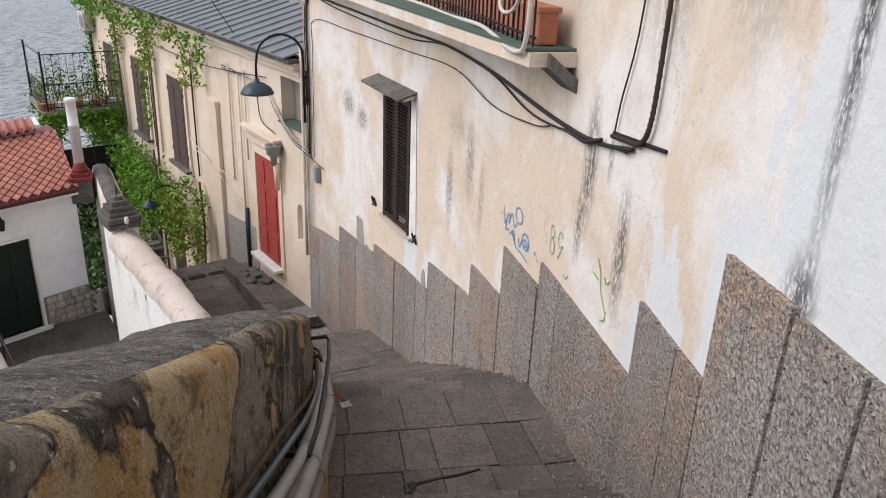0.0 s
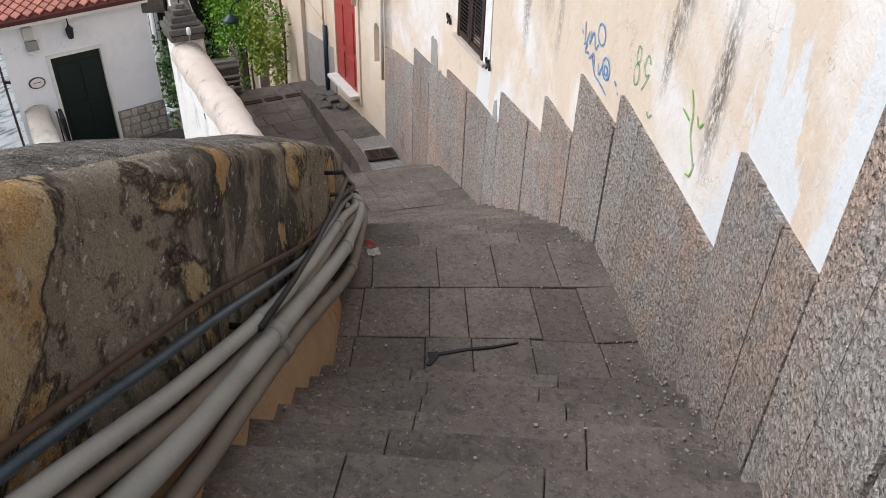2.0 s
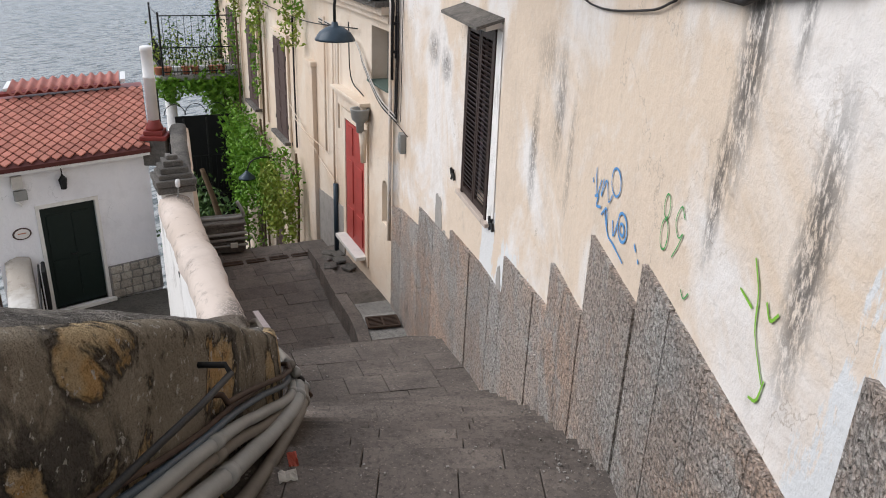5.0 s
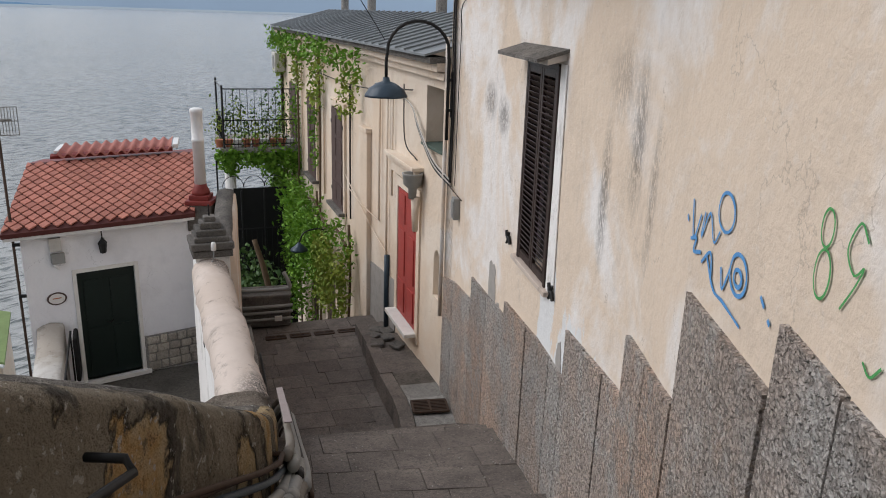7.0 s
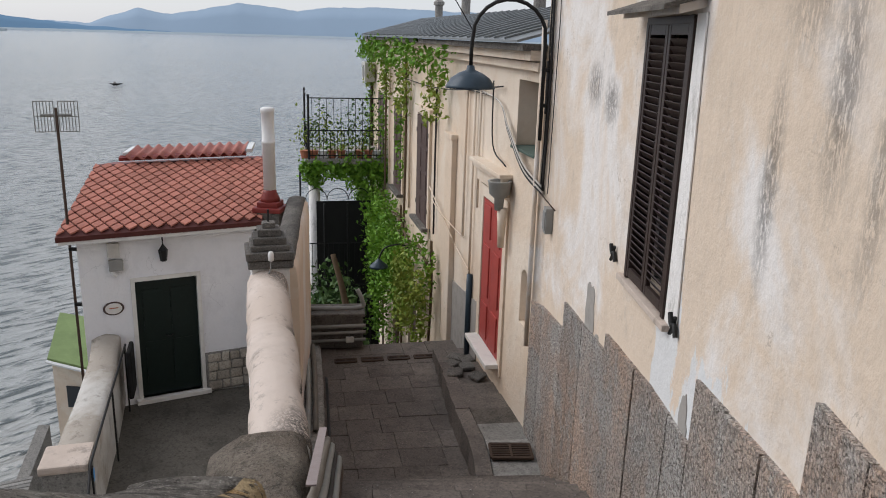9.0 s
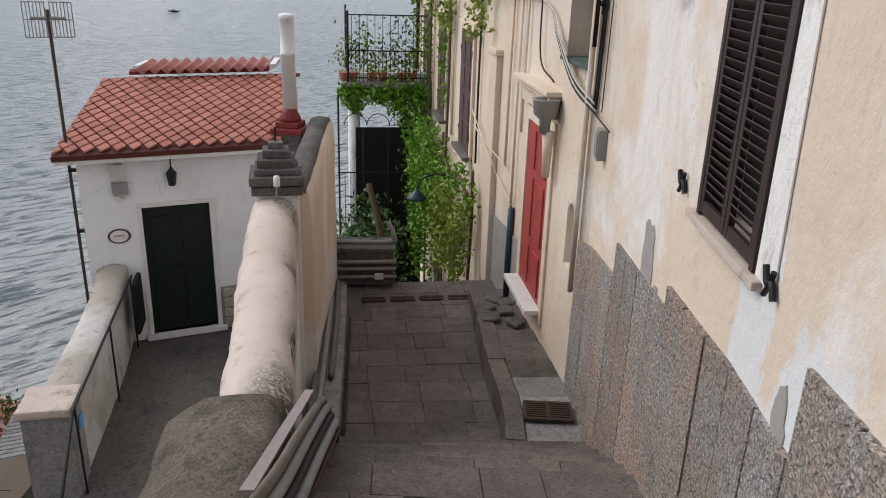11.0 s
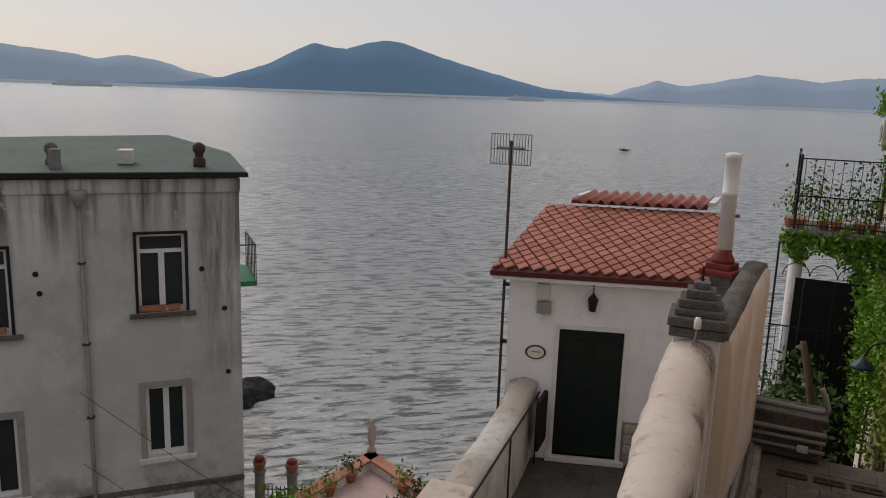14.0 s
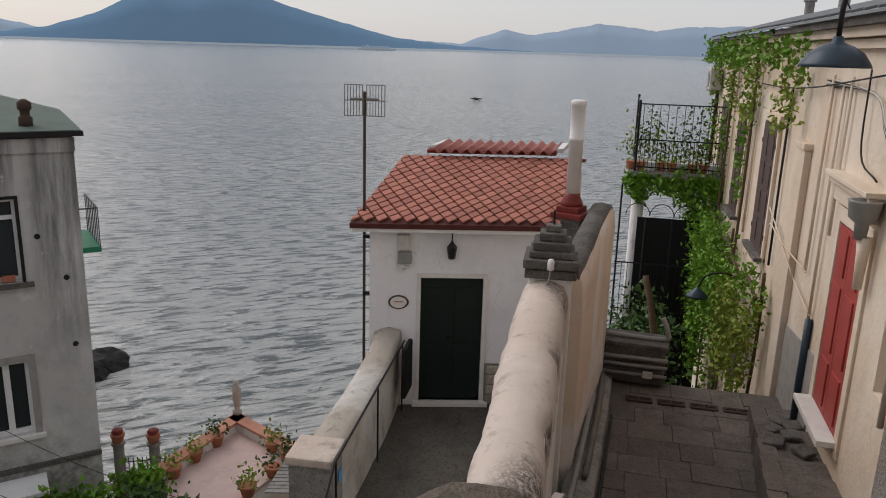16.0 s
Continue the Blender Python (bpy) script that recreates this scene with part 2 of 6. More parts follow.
def parapet_mat():
    k = Mat("weathered_tuff", 0.95, 0, 0.15).base((0.32, 0.275, 0.21))
    k.over((0.40, 0.345, 0.265), k.noise(1.7, 7, 0.68, 0.48, 0.60, stretch=(1, 1, 0.7)), 0.85)
    k.over((0.10, 0.09, 0.078), k.noise(2.3, 8, 0.7, 0.50, 0.57, stretch=(1, 1, 0.45), distort=0.5), 0.9)
    tuff = k.noise(1.25, 7, 0.58, 0.502, 0.514, stretch=(1, 1, 0.8), distort=0.6)
    k.over((0.60, 0.46, 0.27), tuff, 0.95)
    k.over((0.55, 0.33, 0.13), k.math("MULTIPLY", tuff, k.noise(2.4, 5, 0.6, 0.50, 0.58)), 0.8)
    k.over((0.20, 0.15, 0.09), k.math("MULTIPLY", tuff, k.noise(5, 7, 0.72, 0.56, 0.62)), 0.8)
    rim = k.math("MULTIPLY", k.noise(1.25, 7, 0.58, 0.479, 0.501, stretch=(1, 1, 0.8), distort=0.6), k.noise(1.25, 7, 0.58, 0.522, 0.504, stretch=(1, 1, 0.8), distort=0.6))
    k.over((0.05, 0.043, 0.035), rim, 0.85)
    k.over((0.05, 0.046, 0.04), k.noise(8, 8, 0.75, 0.58, 0.64), 0.7)
    k.over((0.62, 0.59, 0.53), k.noise(21, 4, 0.6, 0.625, 0.65), 0.85)
    k.bump(k.noise(1.25, 7, 0.58, 0.527, 0.492, stretch=(1, 1, 0.8), distort=0.6), 1.0, 0.07)
    k.bump(k.noise(5, 8, 0.7, 0.25, 0.75), 1.0, 0.11)
    k.bump(k.noise(38, 4, 0.7, 0.3, 0.7), 0.6, 0.012)
    return k.done()


M_ROUGH = roughcast()
M_PARAPET = parapet_mat()
M_COPING = stone("weathered_coping", (0.135, 0.125, 0.112), (0.29, 0.265, 0.235), (0.045, 0.042, 0.04), 1.5, 1.0)


def top_mat():
    k = Mat("crumbling_wall_top", 0.95, 0, 0.2).base((0.24, 0.22, 0.195))
    k.over((0.09, 0.083, 0.074), k.noise(4, 6, 0.75, 0.46, 0.6), 0.85)
    k.over((0.42, 0.39, 0.34), k.noise(11, 5, 0.75, 0.52, 0.66), 0.8)
    k.over((0.05, 0.047, 0.042), k.noise(26, 4, 0.75, 0.54, 0.64), 0.8)
    k.over((0.62, 0.60, 0.55), k.noise(44, 3, 0.6, 0.64, 0.69), 0.8)
    k.bump(k.noise(11, 6, 0.75, 0.3, 0.7), 1.0, 0.07)
    k.bump(k.noise(48, 4, 0.7, 0.3, 0.7), 0.9, 0.02)
    return k.done()


M_TOP = top_mat()
M_STUB = stone("rubble_wall", (0.24, 0.20, 0.16), (0.44, 0.39, 0.32), (0.06, 0.052, 0.043), 1.4, 1.0, 0.05)
M_PAVE = stone("paving_basalt", (0.137, 0.116, 0.102), (0.25, 0.212, 0.185), (0.06, 0.054, 0.048))
M_JOINT = stone("joint_dirt", (0.11, 0.095, 0.08), (0.15, 0.135, 0.115), (0.03, 0.028, 0.025))
M_CONCRETE = stone("grey_concrete", (0.27, 0.26, 0.24), (0.36, 0.34, 0.31), (0.10, 0.095, 0.09))
M_TERRACE = stone("terrace_cement", (0.088, 0.08, 0.068), (0.13, 0.118, 0.10), (0.035, 0.032, 0.028), 0.6)
M_BROWNWALL = plaster("brown_render", (0.30, 0.19, 0.11), (0.36, 0.25, 0.16), (0.09, 0.07, 0.05), 0.8)
M_SHUTTER = plain("dark_brown_shutter", (0.040, 0.026, 0.022), 0.45)
M_OLDSHUT = plain("faded_brown_shutter", (0.085, 0.055, 0.048), 0.7)
M_RED = plain("red_door_paint", (0.36, 0.055, 0.045), 0.55, 0, 0.35, 3)
M_GREEN = plain("dark_green_paint", (0.004, 0.012, 0.009), 0.5)
M_MARBLE = plain("white_marble", (0.72, 0.70, 0.66), 0.45, 0, 0.2)
M_IRON = plain("black_iron", (0.018, 0.018, 0.018), 0.5, 0.3)
M_RUST = plain("rusty_iron", (0.07, 0.045, 0.032), 0.8, 0.2, 0.4)
M_LAMP = plain("lamp_enamel", (0.035, 0.055, 0.075), 0.35, 0.2)
M_PVC = plain("grey_pvc", (0.27, 0.27, 0.255), 0.5, 0, 0.3, 3)
M_PVCD = plain("grimy_pipe", (0.17, 0.15, 0.125), 0.7, 0, 0.4, 3)
M_CABLE = plain("black_cable", (0.022, 0.020, 0.020), 0.6)
M_CABLEW = plain("pale_cable", (0.55, 0.52, 0.47), 0.6)
M_WHITEPVC = plain("white_pipe", (0.78, 0.77, 0.75), 0.4, 0, 0.12)
M_PLASTIC = plain("pale_plastic_box", (0.55, 0.53, 0.49), 0.5)
M_TERRA = plain("terracotta_pot", (0.42, 0.16, 0.09), 0.8)
M_TAR = plain("red_roof_paint", (0.20, 0.032, 0.026), 0.5)
M_DECK = plain("dark_roof_deck", (0.085, 0.022, 0.018), 0.7)
M_GLASS = plain("dark_glazing", (0.03, 0.035, 0.04), 0.08, 0, 0.05)
M_WINWHITE = plain("white_window_paint", (0.74, 0.74, 0.73), 0.4, 0, 0.1)
M_SLATEROOF = plain("grey_metal_roof", (0.20, 0.215, 0.22), 0.5, 0.2, 0.3, 2)
M_FELT = plain("green_roof_felt", (0.085, 0.12, 0.10), 0.85, 0, 0.3, 1)
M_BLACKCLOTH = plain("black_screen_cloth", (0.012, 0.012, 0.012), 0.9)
M_BLUE = plain("blue_spray_paint", (0.10, 0.30, 0.60), 0.7, 0, 0.3, 20)
M_GRN = plain("green_spray_paint", (0.08, 0.33, 0.10), 0.7, 0, 0.3, 20)
M_LIME = plain("lime_spray_paint", (0.22, 0.48, 0.05), 0.7, 0, 0.3, 20)
M_STAIN = plain("black_bitumen", (0.022, 0.021, 0.02), 0.9, 0, 0.4)
M_REPAIR = plain("grey_cement_patch", (0.33, 0.31, 0.285), 0.95, 0, 0.3)
M_PAPER = plain("white_litter", (0.70, 0.66, 0.60), 0.8)
M_REDPAPER = plain("red_litter", (0.50, 0.10, 0.06), 0.6)
M_PINKTILE = plain("pink_terrace_tiles", (0.60, 0.44, 0.40), 0.7, 0, 0.25, 2)
M_ORANGE = plain("salmon_coping", (0.52, 0.24, 0.16), 0.8)


def leaf_mat(name, c, c2):
    k = Mat(name, 0.6, 0, 0.3).base(c)
    k.over(c2, k.geo.outputs["Random Per Island"], 0.9)
    k.over([v * 0.5 for v in c], k.noise(1.5, 3, 0.6, 0.5, 0.7), 0.6)
    k.b.inputs["Subsurface Weight"].default_value = 0.0
    return k.done()


M_LEAF = leaf_mat("vine_leaves", (0.09, 0.22, 0.015), (0.19, 0.36, 0.03))
M_LEAFY = leaf_mat("yellowing_vine_leaves", (0.17, 0.27, 0.03), (0.33, 0.36, 0.07))
M_BUSH = leaf_mat("bush_leaves", (0.03, 0.08, 0.02), (0.09, 0.15, 0.035))
M_PINKFLOWER = leaf_mat("bougainvillea", (0.35, 0.03, 0.22), (0.45, 0.06, 0.30))
M_STEM = plain("woody_stem", (0.11, 0.075, 0.045), 0.9)


def tile_mat():
    k = Mat("red_roof_tile", 0.75, 0, 0.25).base((0.42, 0.165, 0.122))
    k.vary(0.2)
    k.over((0.46, 0.20, 0.14), k.noise(3, 5, 0.6, 0.45, 0.7), 0.5)
    k.over((0.12, 0.06, 0.05), k.noise(9, 5, 0.7, 0.56, 0.75), 0.6)
    k.bump(k.noise(40, 4, 0.6, 0.3, 0.7), 0.3, 0.005)
    return k.done()


M_TILE = tile_mat()


def sea_mat():
    k = Mat("sea_water", 0.14, 0, 0.6).base((0.33, 0.34, 0.325))
    k.over((0.40, 0.40, 0.38), k.noise(0.012, 4, 0.6, 0.42, 0.62, stretch=(1.5, 0.4, 1)), 0.6)
    # Dark ripples painted on the bump's noise, for wave faces reflecting less sky.
    k.over((0.045, 0.058, 0.056), k.noise(0.95, 4, 0.62, 0.50, 0.60, stretch=(1.6, 0.36, 1), distort=0.5), 0.9)
    k.b.inputs["IOR"].default_value = 1.4
    k.bump(k.noise(0.16, 3, 0.55, 0.2, 0.8, stretch=(1.6, 0.45, 1)), 1.0, 0.35)
    k.bump(k.noise(0.95, 4, 0.62, 0.2, 0.8, stretch=(1.6, 0.36, 1), distort=0.5), 1.0, 0.3)
    k.bump(k.noise(2.4, 3, 0.6, 0.2, 0.8, stretch=(1.5, 0.5, 1)), 1.0, 0.06)
    return k.done()


M_SEA = sea_mat()


# Distance haze put into the base colour, plus a glow of the same blue.
def painted_haze(name, c, glow):
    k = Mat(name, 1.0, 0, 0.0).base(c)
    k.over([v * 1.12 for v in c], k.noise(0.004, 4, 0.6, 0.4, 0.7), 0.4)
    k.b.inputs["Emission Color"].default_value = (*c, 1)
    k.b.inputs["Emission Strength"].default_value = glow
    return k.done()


# ---- mesh helpers ----


def link(name, bm, mat, smooth=False):
    me = bpy.data.meshes.new(name)
    bmesh.ops.recalc_face_normals(bm, faces=bm.faces[:])
    bm.to_mesh(me)
    bm.free()
    me.materials.append(mat)
    if smooth:
        for p in me.polygons:
            p.use_smooth = True
    return new(name, me)


def thing(name, bm, mat, label, category, kind="", group="", smooth=False):
    return tagged(link(name, bm, mat, smooth), label, category, group, kind)


def empty(name, label, category, kind="", group="", at=(0, 0, 0)):
    ob = new(name)
    ob.location = at
    return tagged(ob, label, category, group, kind)


def part(name, bm, mat, parent, label="", smooth=False):
    ob = link(name, bm, mat, smooth)
    ob.parent = parent
    if label:
        ob["label"] = label
    return ob


def put(bm, size, m=Matrix(), bevel=0.0):
    """A box of that size about the pose m."""
    r = bmesh.ops.create_cube(bm, size=1.0, matrix=m @ Matrix.Diagonal((*size, 1)))
    if bevel:
        es = list({e for v in r["verts"] for e in v.link_edges})
        bmesh.ops.bevel(bm, geom=es, offset=bevel, segments=2, affect="EDGES", profile=0.6)
    return bm


def box(size, m=Matrix(), bevel=0.0):
    return put(bmesh.new(), size, m, bevel)


def sweep(pts, r, n=8, bm=None, taper=1.0):
    """A round tube through the points."""
    bm = bm or bmesh.new()
    pts = [Vector(p) for p in pts]
    rings, last = [], None
    for i, p in enumerate(pts):
        d = (pts[min(i + 1, len(pts) - 1)] - pts[max(i - 1, 0)]).normalized()
        a = d.orthogonal().normalized() if last is None else (last - d * last.dot(d)).normalized()
        last = a
        b = d.cross(a)
        rr = r * (1 + (taper - 1) * i / max(1, len(pts) - 1))
        rings.append([bm.verts.new(p + rr * (math.cos(6.28318 * k / n) * a + math.sin(6.28318 * k / n) * b)) for k in range(n)])
    for q, s in zip(rings, rings[1:]):
        for k in range(n):
            bm.faces.new((q[k], q[(k + 1) % n], s[(k + 1) % n], s[k]))
    bm.faces.new(rings[0][::-1])
    bm.faces.new(rings[-1])
    return bm


def lathe(profile, m=Matrix(), n=20, bm=None):
    """A turned body from (radius, height) pairs."""
    bm = bm or bmesh.new()
    rings = [[bm.verts.new(m @ Vector((r * math.cos(6.28318 * k / n), r * math.sin(6.28318 * k / n), z))) for k in range(n)] for r, z in profile]
    for q, s in zip(rings, rings[1:]):
        for k in range(n):
            bm.faces.new((q[k], q[(k + 1) % n], s[(k + 1) % n], s[k]))
    bm.faces.new(rings[0][::-1])
    bm.faces.new(rings[-1])
    return bm


def prism(poly, depth_vec, bm=None):
    """A flat polygon pushed along depth_vec."""
    bm = bm or bmesh.new()
    a = [bm.verts.new(Vector(p)) for p in poly]
    b = [bm.verts.new(Vector(p) + Vector(depth_vec)) for p in poly]
    bm.faces.new(a)
    bm.faces.new(b[::-1])
    n = len(a)
    for i in range(n):
        bm.faces.new((a[i], b[i], b[(i + 1) % n], a[(i + 1) % n]))
    return bm


def smooth_pts(pts, steps=6):
    """A Catmull-Rom line through the points."""
    P = [Vector(p) for p in pts]
    P = [P[0] * 2 - P[1]] + P + [P[-1] * 2 - P[-2]]
    out = []
    for a, b, c, d in zip(P, P[1:], P[2:], P[3:]):
        for k in range(steps):
            t = k / steps
            out.append(0.5 * (2 * b + (c - a) * t + (2 * a - 5 * b + 4 * c - d) * t * t + (3 * b - a - 3 * c + d) * t ** 3))
    out.append(P[-2])
    return out


# ---- plan: the street wall as a bent line, s along it downhill, z up, off into the street ----
WALL = [(3.45, 0.5), (2.0, 5.29), (1.09, 6.78), (0.565, 7.64), (-0.017, 8.61), (-0.84, 9.6), (-1.355, 10.22), (-4.09, 13.1), (-6.0, 14.55), (-8.4, 16.36), (-18.2, 23.64)]
ARC = [0.0]
for (ax, ay), (bx, by) in zip(WALL, WALL[1:]):
    ARC.append(ARC[-1] + math.hypot(bx - ax, by - ay))
ARC = [a - ARC[1] for a in ARC]
SIDE = [Vector((ay - by, bx - ax)).normalized() for (ax, ay), (bx, by) in zip(WALL, WALL[1:])]
NRM = [tuple((SIDE[max(0, i - 1)] + SIDE[min(len(SIDE) - 1, i)]).normalized()) for i in range(len(WALL))]


def W(s, z, off=0.0):
    i = max(0, min(len(WALL) - 2, sum(a <= s for a in ARC) - 1))
    (ax, ay), (bx, by) = WALL[i], WALL[i + 1]
    L = ARC[i + 1] - ARC[i]
    dx, dy = (bx - ax) / L, (by - ay) / L
    k = s - ARC[i]
    nx, ny = -dy, dx
    if off > 0.3:   # the cross lines fan out evenly round the bends
        f = min(1.0, max(0.0, k / L))
        (ux, uy), (vx, vy) = NRM[i], NRM[i + 1]
        nx, ny = ux + (vx - ux) * f, uy + (vy - uy) * f
    return Vector((ax + dx * k + nx * off, ay + dy * k + ny * off, z))


def Wdir(s):
    d = W(s + 0.05, 0) - W(s - 0.05, 0)
    return d.normalized()


def Wpose(s, z, off=0.0):
    """Local x uphill along the wall, y into the wall, z up."""
    x = -Wdir(s)
    y = Vector((0, 0, 1)).cross(x)
    m = Matrix((x, y, (0, 0, 1))).transposed().to_4x4()
    m.translation = W(s, z, off)
    return m


def wall_sheet(name, s0, s1, z0, z1, holes, mat, label, thick=0.45, step=None):
    """A wall along the line with openings (s, s, z, z) cut through it."""
    cs = sorted({s0, s1, *[a for a in ARC if s0 < a < s1], *[h[i] for h in holes for i in (0, 1)]})
    cz = sorted({z0, z1, *[h[i] for h in holes for i in (2, 3)]})
    bm = bmesh.new()
    vs = {}

    def v(s, z, o):
        k = (round(s, 4), round(z, 4), o)
        if k not in vs:
            vs[k] = bm.verts.new(W(s, z, o))
        return vs[k]

    def solid(i, j):
        if not (0 <= i < len(cs) - 1 and 0 <= j < len(cz) - 1):
            return False
        ms, mz = (cs[i] + cs[i + 1]) / 2, (cz[j] + cz[j + 1]) / 2
        return not any(h[0] < ms < h[1] and h[2] < mz < h[3] for h in holes)

    for i in range(len(cs) - 1):
        for j in range(len(cz) - 1):
            if not solid(i, j):
                continue
            a, b, c, d = cs[i], cs[i + 1], cz[j], cz[j + 1]
            for o in (0.0, -thick):
                bm.faces.new((v(a, c, o), v(b, c, o), v(b, d, o), v(a, d, o)))
            for (di, dj, p, q) in ((-1, 0, (a, c), (a, d)), (1, 0, (b, c), (b, d)), (0, -1, (a, c), (b, c)), (0, 1, (a, d), (b, d))):
                if not solid(i + di, j + dj):
                    bm.faces.new((v(*p, 0.0), v(*q, 0.0), v(*q, -thick), v(*p, -thick)))
    return thing(name, bm, mat, label, "wall", "structure")


def interp(x, table):
    for (a, u), (b, w) in zip(table, table[1:]):
        if x <= b:
            return u + (w - u) * (x - a) / (b - a)
    return table[-1][1]


# ---- ground: stairs and landings ----
LEFT = [(1.75, -1.5), (1.35, 0.8), (0.9, 2.4), (0.46, 3.65), (-0.2, 5.2), (-0.95, 6.6), (-1.5, 7.2), (-3.62, 9.12), (-6.1, 11.2), (-8.4, 13.0), (-9.6, 13.9), (-13.5, 17.3), (-18.0, 21.0)]


def reach(s):
    """How far the street reaches from the wall at s, to its left boundary."""
    p, q = W(s, 0), W(s, 0, 1.0) - W(s, 0)
    best = 4.0
    for (ax, ay), (bx, by) in zip(LEFT, LEFT[1:]):
        ex, ey = bx - ax, by - ay
        det = -q.x * ey + q.y * ex
        if abs(det) < 1e-6:
            continue
        t = (-(ax - p.x) * ey + (ay - p.y) * ex) / det
        u = (q.x * (ay - p.y) - q.y * (ax - p.x)) / det
        if 0 <= u <= 1 and 0.5 < t < best:
            best = t
    return best


TREADS = []   # (s from, s to, z at the start, z at the end)
s, z = -5.0, 0.34
while s < -1.36:
    TREADS.append((s, s + 0.405, z, z - 0.012))
    s, z = s + 0.405, z - 0.168
while s < -0.03:
    TREADS.append((s, s + 0.27, z, z - 0.008))
    s, z = s + 0.27, z - 0.168
z0 = -2.05
s = 0.0
for k in range(3):
    TREADS.append((s, s + 0.56, z0 - 0.012 * k, z0 - 0.012 * (k + 1)))
    s += 0.56
z = -2.20
while s < 4.9:
    TREADS.append((s, s + 0.318, z, z - 0.01))
    s, z = s + 0.318, z - 0.17
zr = z
RAMP0 = s
for k in range(4):
    TREADS.append((s, s + 0.52, z, z - 0.10))
    s, z = s + 0.52, z - 0.10 - 0.004
z -= 0.12
while z > -5.84:
    TREADS.append((s, s + 0.31, z, z - 0.012))
    s, z = s + 0.31, z - 0.172
LAND0 = s
LANDZ = -5.95
LSTEP = (14.75 - LAND0) / 10
for k in range(10):
    TREADS.append((s, s + LSTEP, LANDZ - 0.012 * k, LANDZ - 0.012 * (k + 1)))
    s += LSTEP
LAND1 = s
z = LANDZ - 0.30
while s < 24:
    TREADS.append((s, s + 0.36, z, z - 0.01))
    s, z = s + 0.36, z - 0.17

street = empty("pavement", "worn dark stone steps and landings of a stepped alley", "pavement", "structure")
bmu = bmesh.new()
for (a, b, za, zb) in TREADS:
    w0, w1 = reach(a) + 0.15, reach(b) + 0.15
    q = [W(a, za - 0.035, -0.1), W(b, zb - 0.035, -0.1), W(b, zb - 0.035, w1), W(a, za - 0.035, w0)]
    lo = [p - Vector((0, 0, 0.6)) for p in q]
    vq, vl = [bmu.verts.new(p) for p in q], [bmu.verts.new(p) for p in lo]
    bmu.faces.new(vq)
    bmu.faces.new(vl[::-1])
    for i in range(4):
        bmu.faces.new((vq[i], vl[i], vl[(i + 1) % 4], vq[(i + 1) % 4]))
part("bedding", bmu, M_JOINT, street, "dark earth and mortar in the joints")

wall_main = wall_sheet("wall_1", -5.0, 10.4, -6.6, 5.5, [(5.78, 6.68, -2.30, -0.48)], M_CREAM, "tall cream plaster house wall, patched and stained", 0.4)
wall_low = wall_sheet("wall_2", 10.4, 27.3, -12.0, -0.80, [(11.77, 12.88, -5.22, -2.95), (10.66, 10.92, -4.25, -3.5), (10.55, 11.45, -2.0, -1.12), (17.4, 18.5, -4.5, -2.3), (20.8, 21.9, -4.45, -2.3), (24.0, 25.1, -4.4, -2.3), (18.6, 19.7, -9.4, -6.3), (21.0, 22.2, -9.9, -6.6)], M_CREAM2, "yellow plaster house wall hung with vines", 0.45)

# ---- left side: parapet, white wall, pillar, boundary wall ----
PARA = [(1.75, -1.5, 2.3), (1.35, 0.8, 1.33), (1.12, 1.69, 0.78), (0.97, 2.16, 0.55), (0.75, 2.83, 0.24), (0.46, 3.65, -0.12), (0.1, 4.5, -0.57), (-0.21, 5.21, -0.95), (-0.55, 5.86, -1.36), (-0.92, 6.54, -1.83), (-1.35, 7.05, -2.2), (-1.5, 7.2, -2.28)]
PLINE = smooth_pts(PARA, 14)


def para_at(i):
    p = PLINE[i]
    d = PLINE[min(i + 1, len(PLINE) - 1)] - PLINE[max(i - 1, 0)]
    d.z = 0
    d.normalize()
    return p, d, Vector((-d.y, d.x, 0))


def rough_wall(line, section, name, mat, label, amp, kind="structure"):
    """A wall swept along a line with an uneven, weathered skin. section: (off, dz) points from the street side over the top."""
    bm = bmesh.new()
    rows = []
    for i in range(len(line)):
        p = line[i]
        d = line[min(i + 1, len(line) - 1)] - line[max(i - 1, 0)]
        d.z = 0
        d.normalize()
        n = Vector((-d.y, d.x, 0))
        row = []
        for o, dz in section:
            q = p + n * o + Vector((0, 0, dz))
            f = noise.noise(q * 3.1) * 0.6 + noise.noise(q * 9.0) * 0.3 + noise.noise(q * 1.1) * 0.5
            q += (n * (-1 if o < 0.1 else 0.6) + Vector((0, 0, 0.5 if dz > -0.1 else 0))) * f * amp
            row.append(bm.verts.new(q))
        rows.append(row)
    for a, b in zip(rows, rows[1:]):
        for k in range(len(section) - 1):
            bm.faces.new((a[k], b[k], b[k + 1], a[k + 1]))
    bm.faces.new(rows[0])
    bm.faces.new(rows[-1][::-1])
    return thing(name, bm, mat, label, "wall", kind, smooth=True)


FACE = [(0.02, -6.0), (0.02, -1.4), *[(0.0, -1.3 + 0.1 * k) for k in range(13)], (0.0, -0.05), (0.012, -0.02), (0.04, 0.0), (0.08, 0.008)]
rough_wall(PLINE, FACE + [(0.30, -0.06), (0.46, -0.08), (0.5, -6.0)], "parapet", M_PARAPET, "street parapet of crumbling tuff and blackened plaster", 0.035)
rough_wall(PLINE, [(0.09, -0.06), (0.06, -0.02), (0.08, 0.006), (0.11, 0.016), (0.18, 0.022), (0.26, 0.026), (0.34, 0.022), (0.42, 0.01), (0.50, -0.012), (0.525, -0.05), (0.5, -0.075)], "coping", M_TOP, "rough grey stone coping with lichen", 0.045)
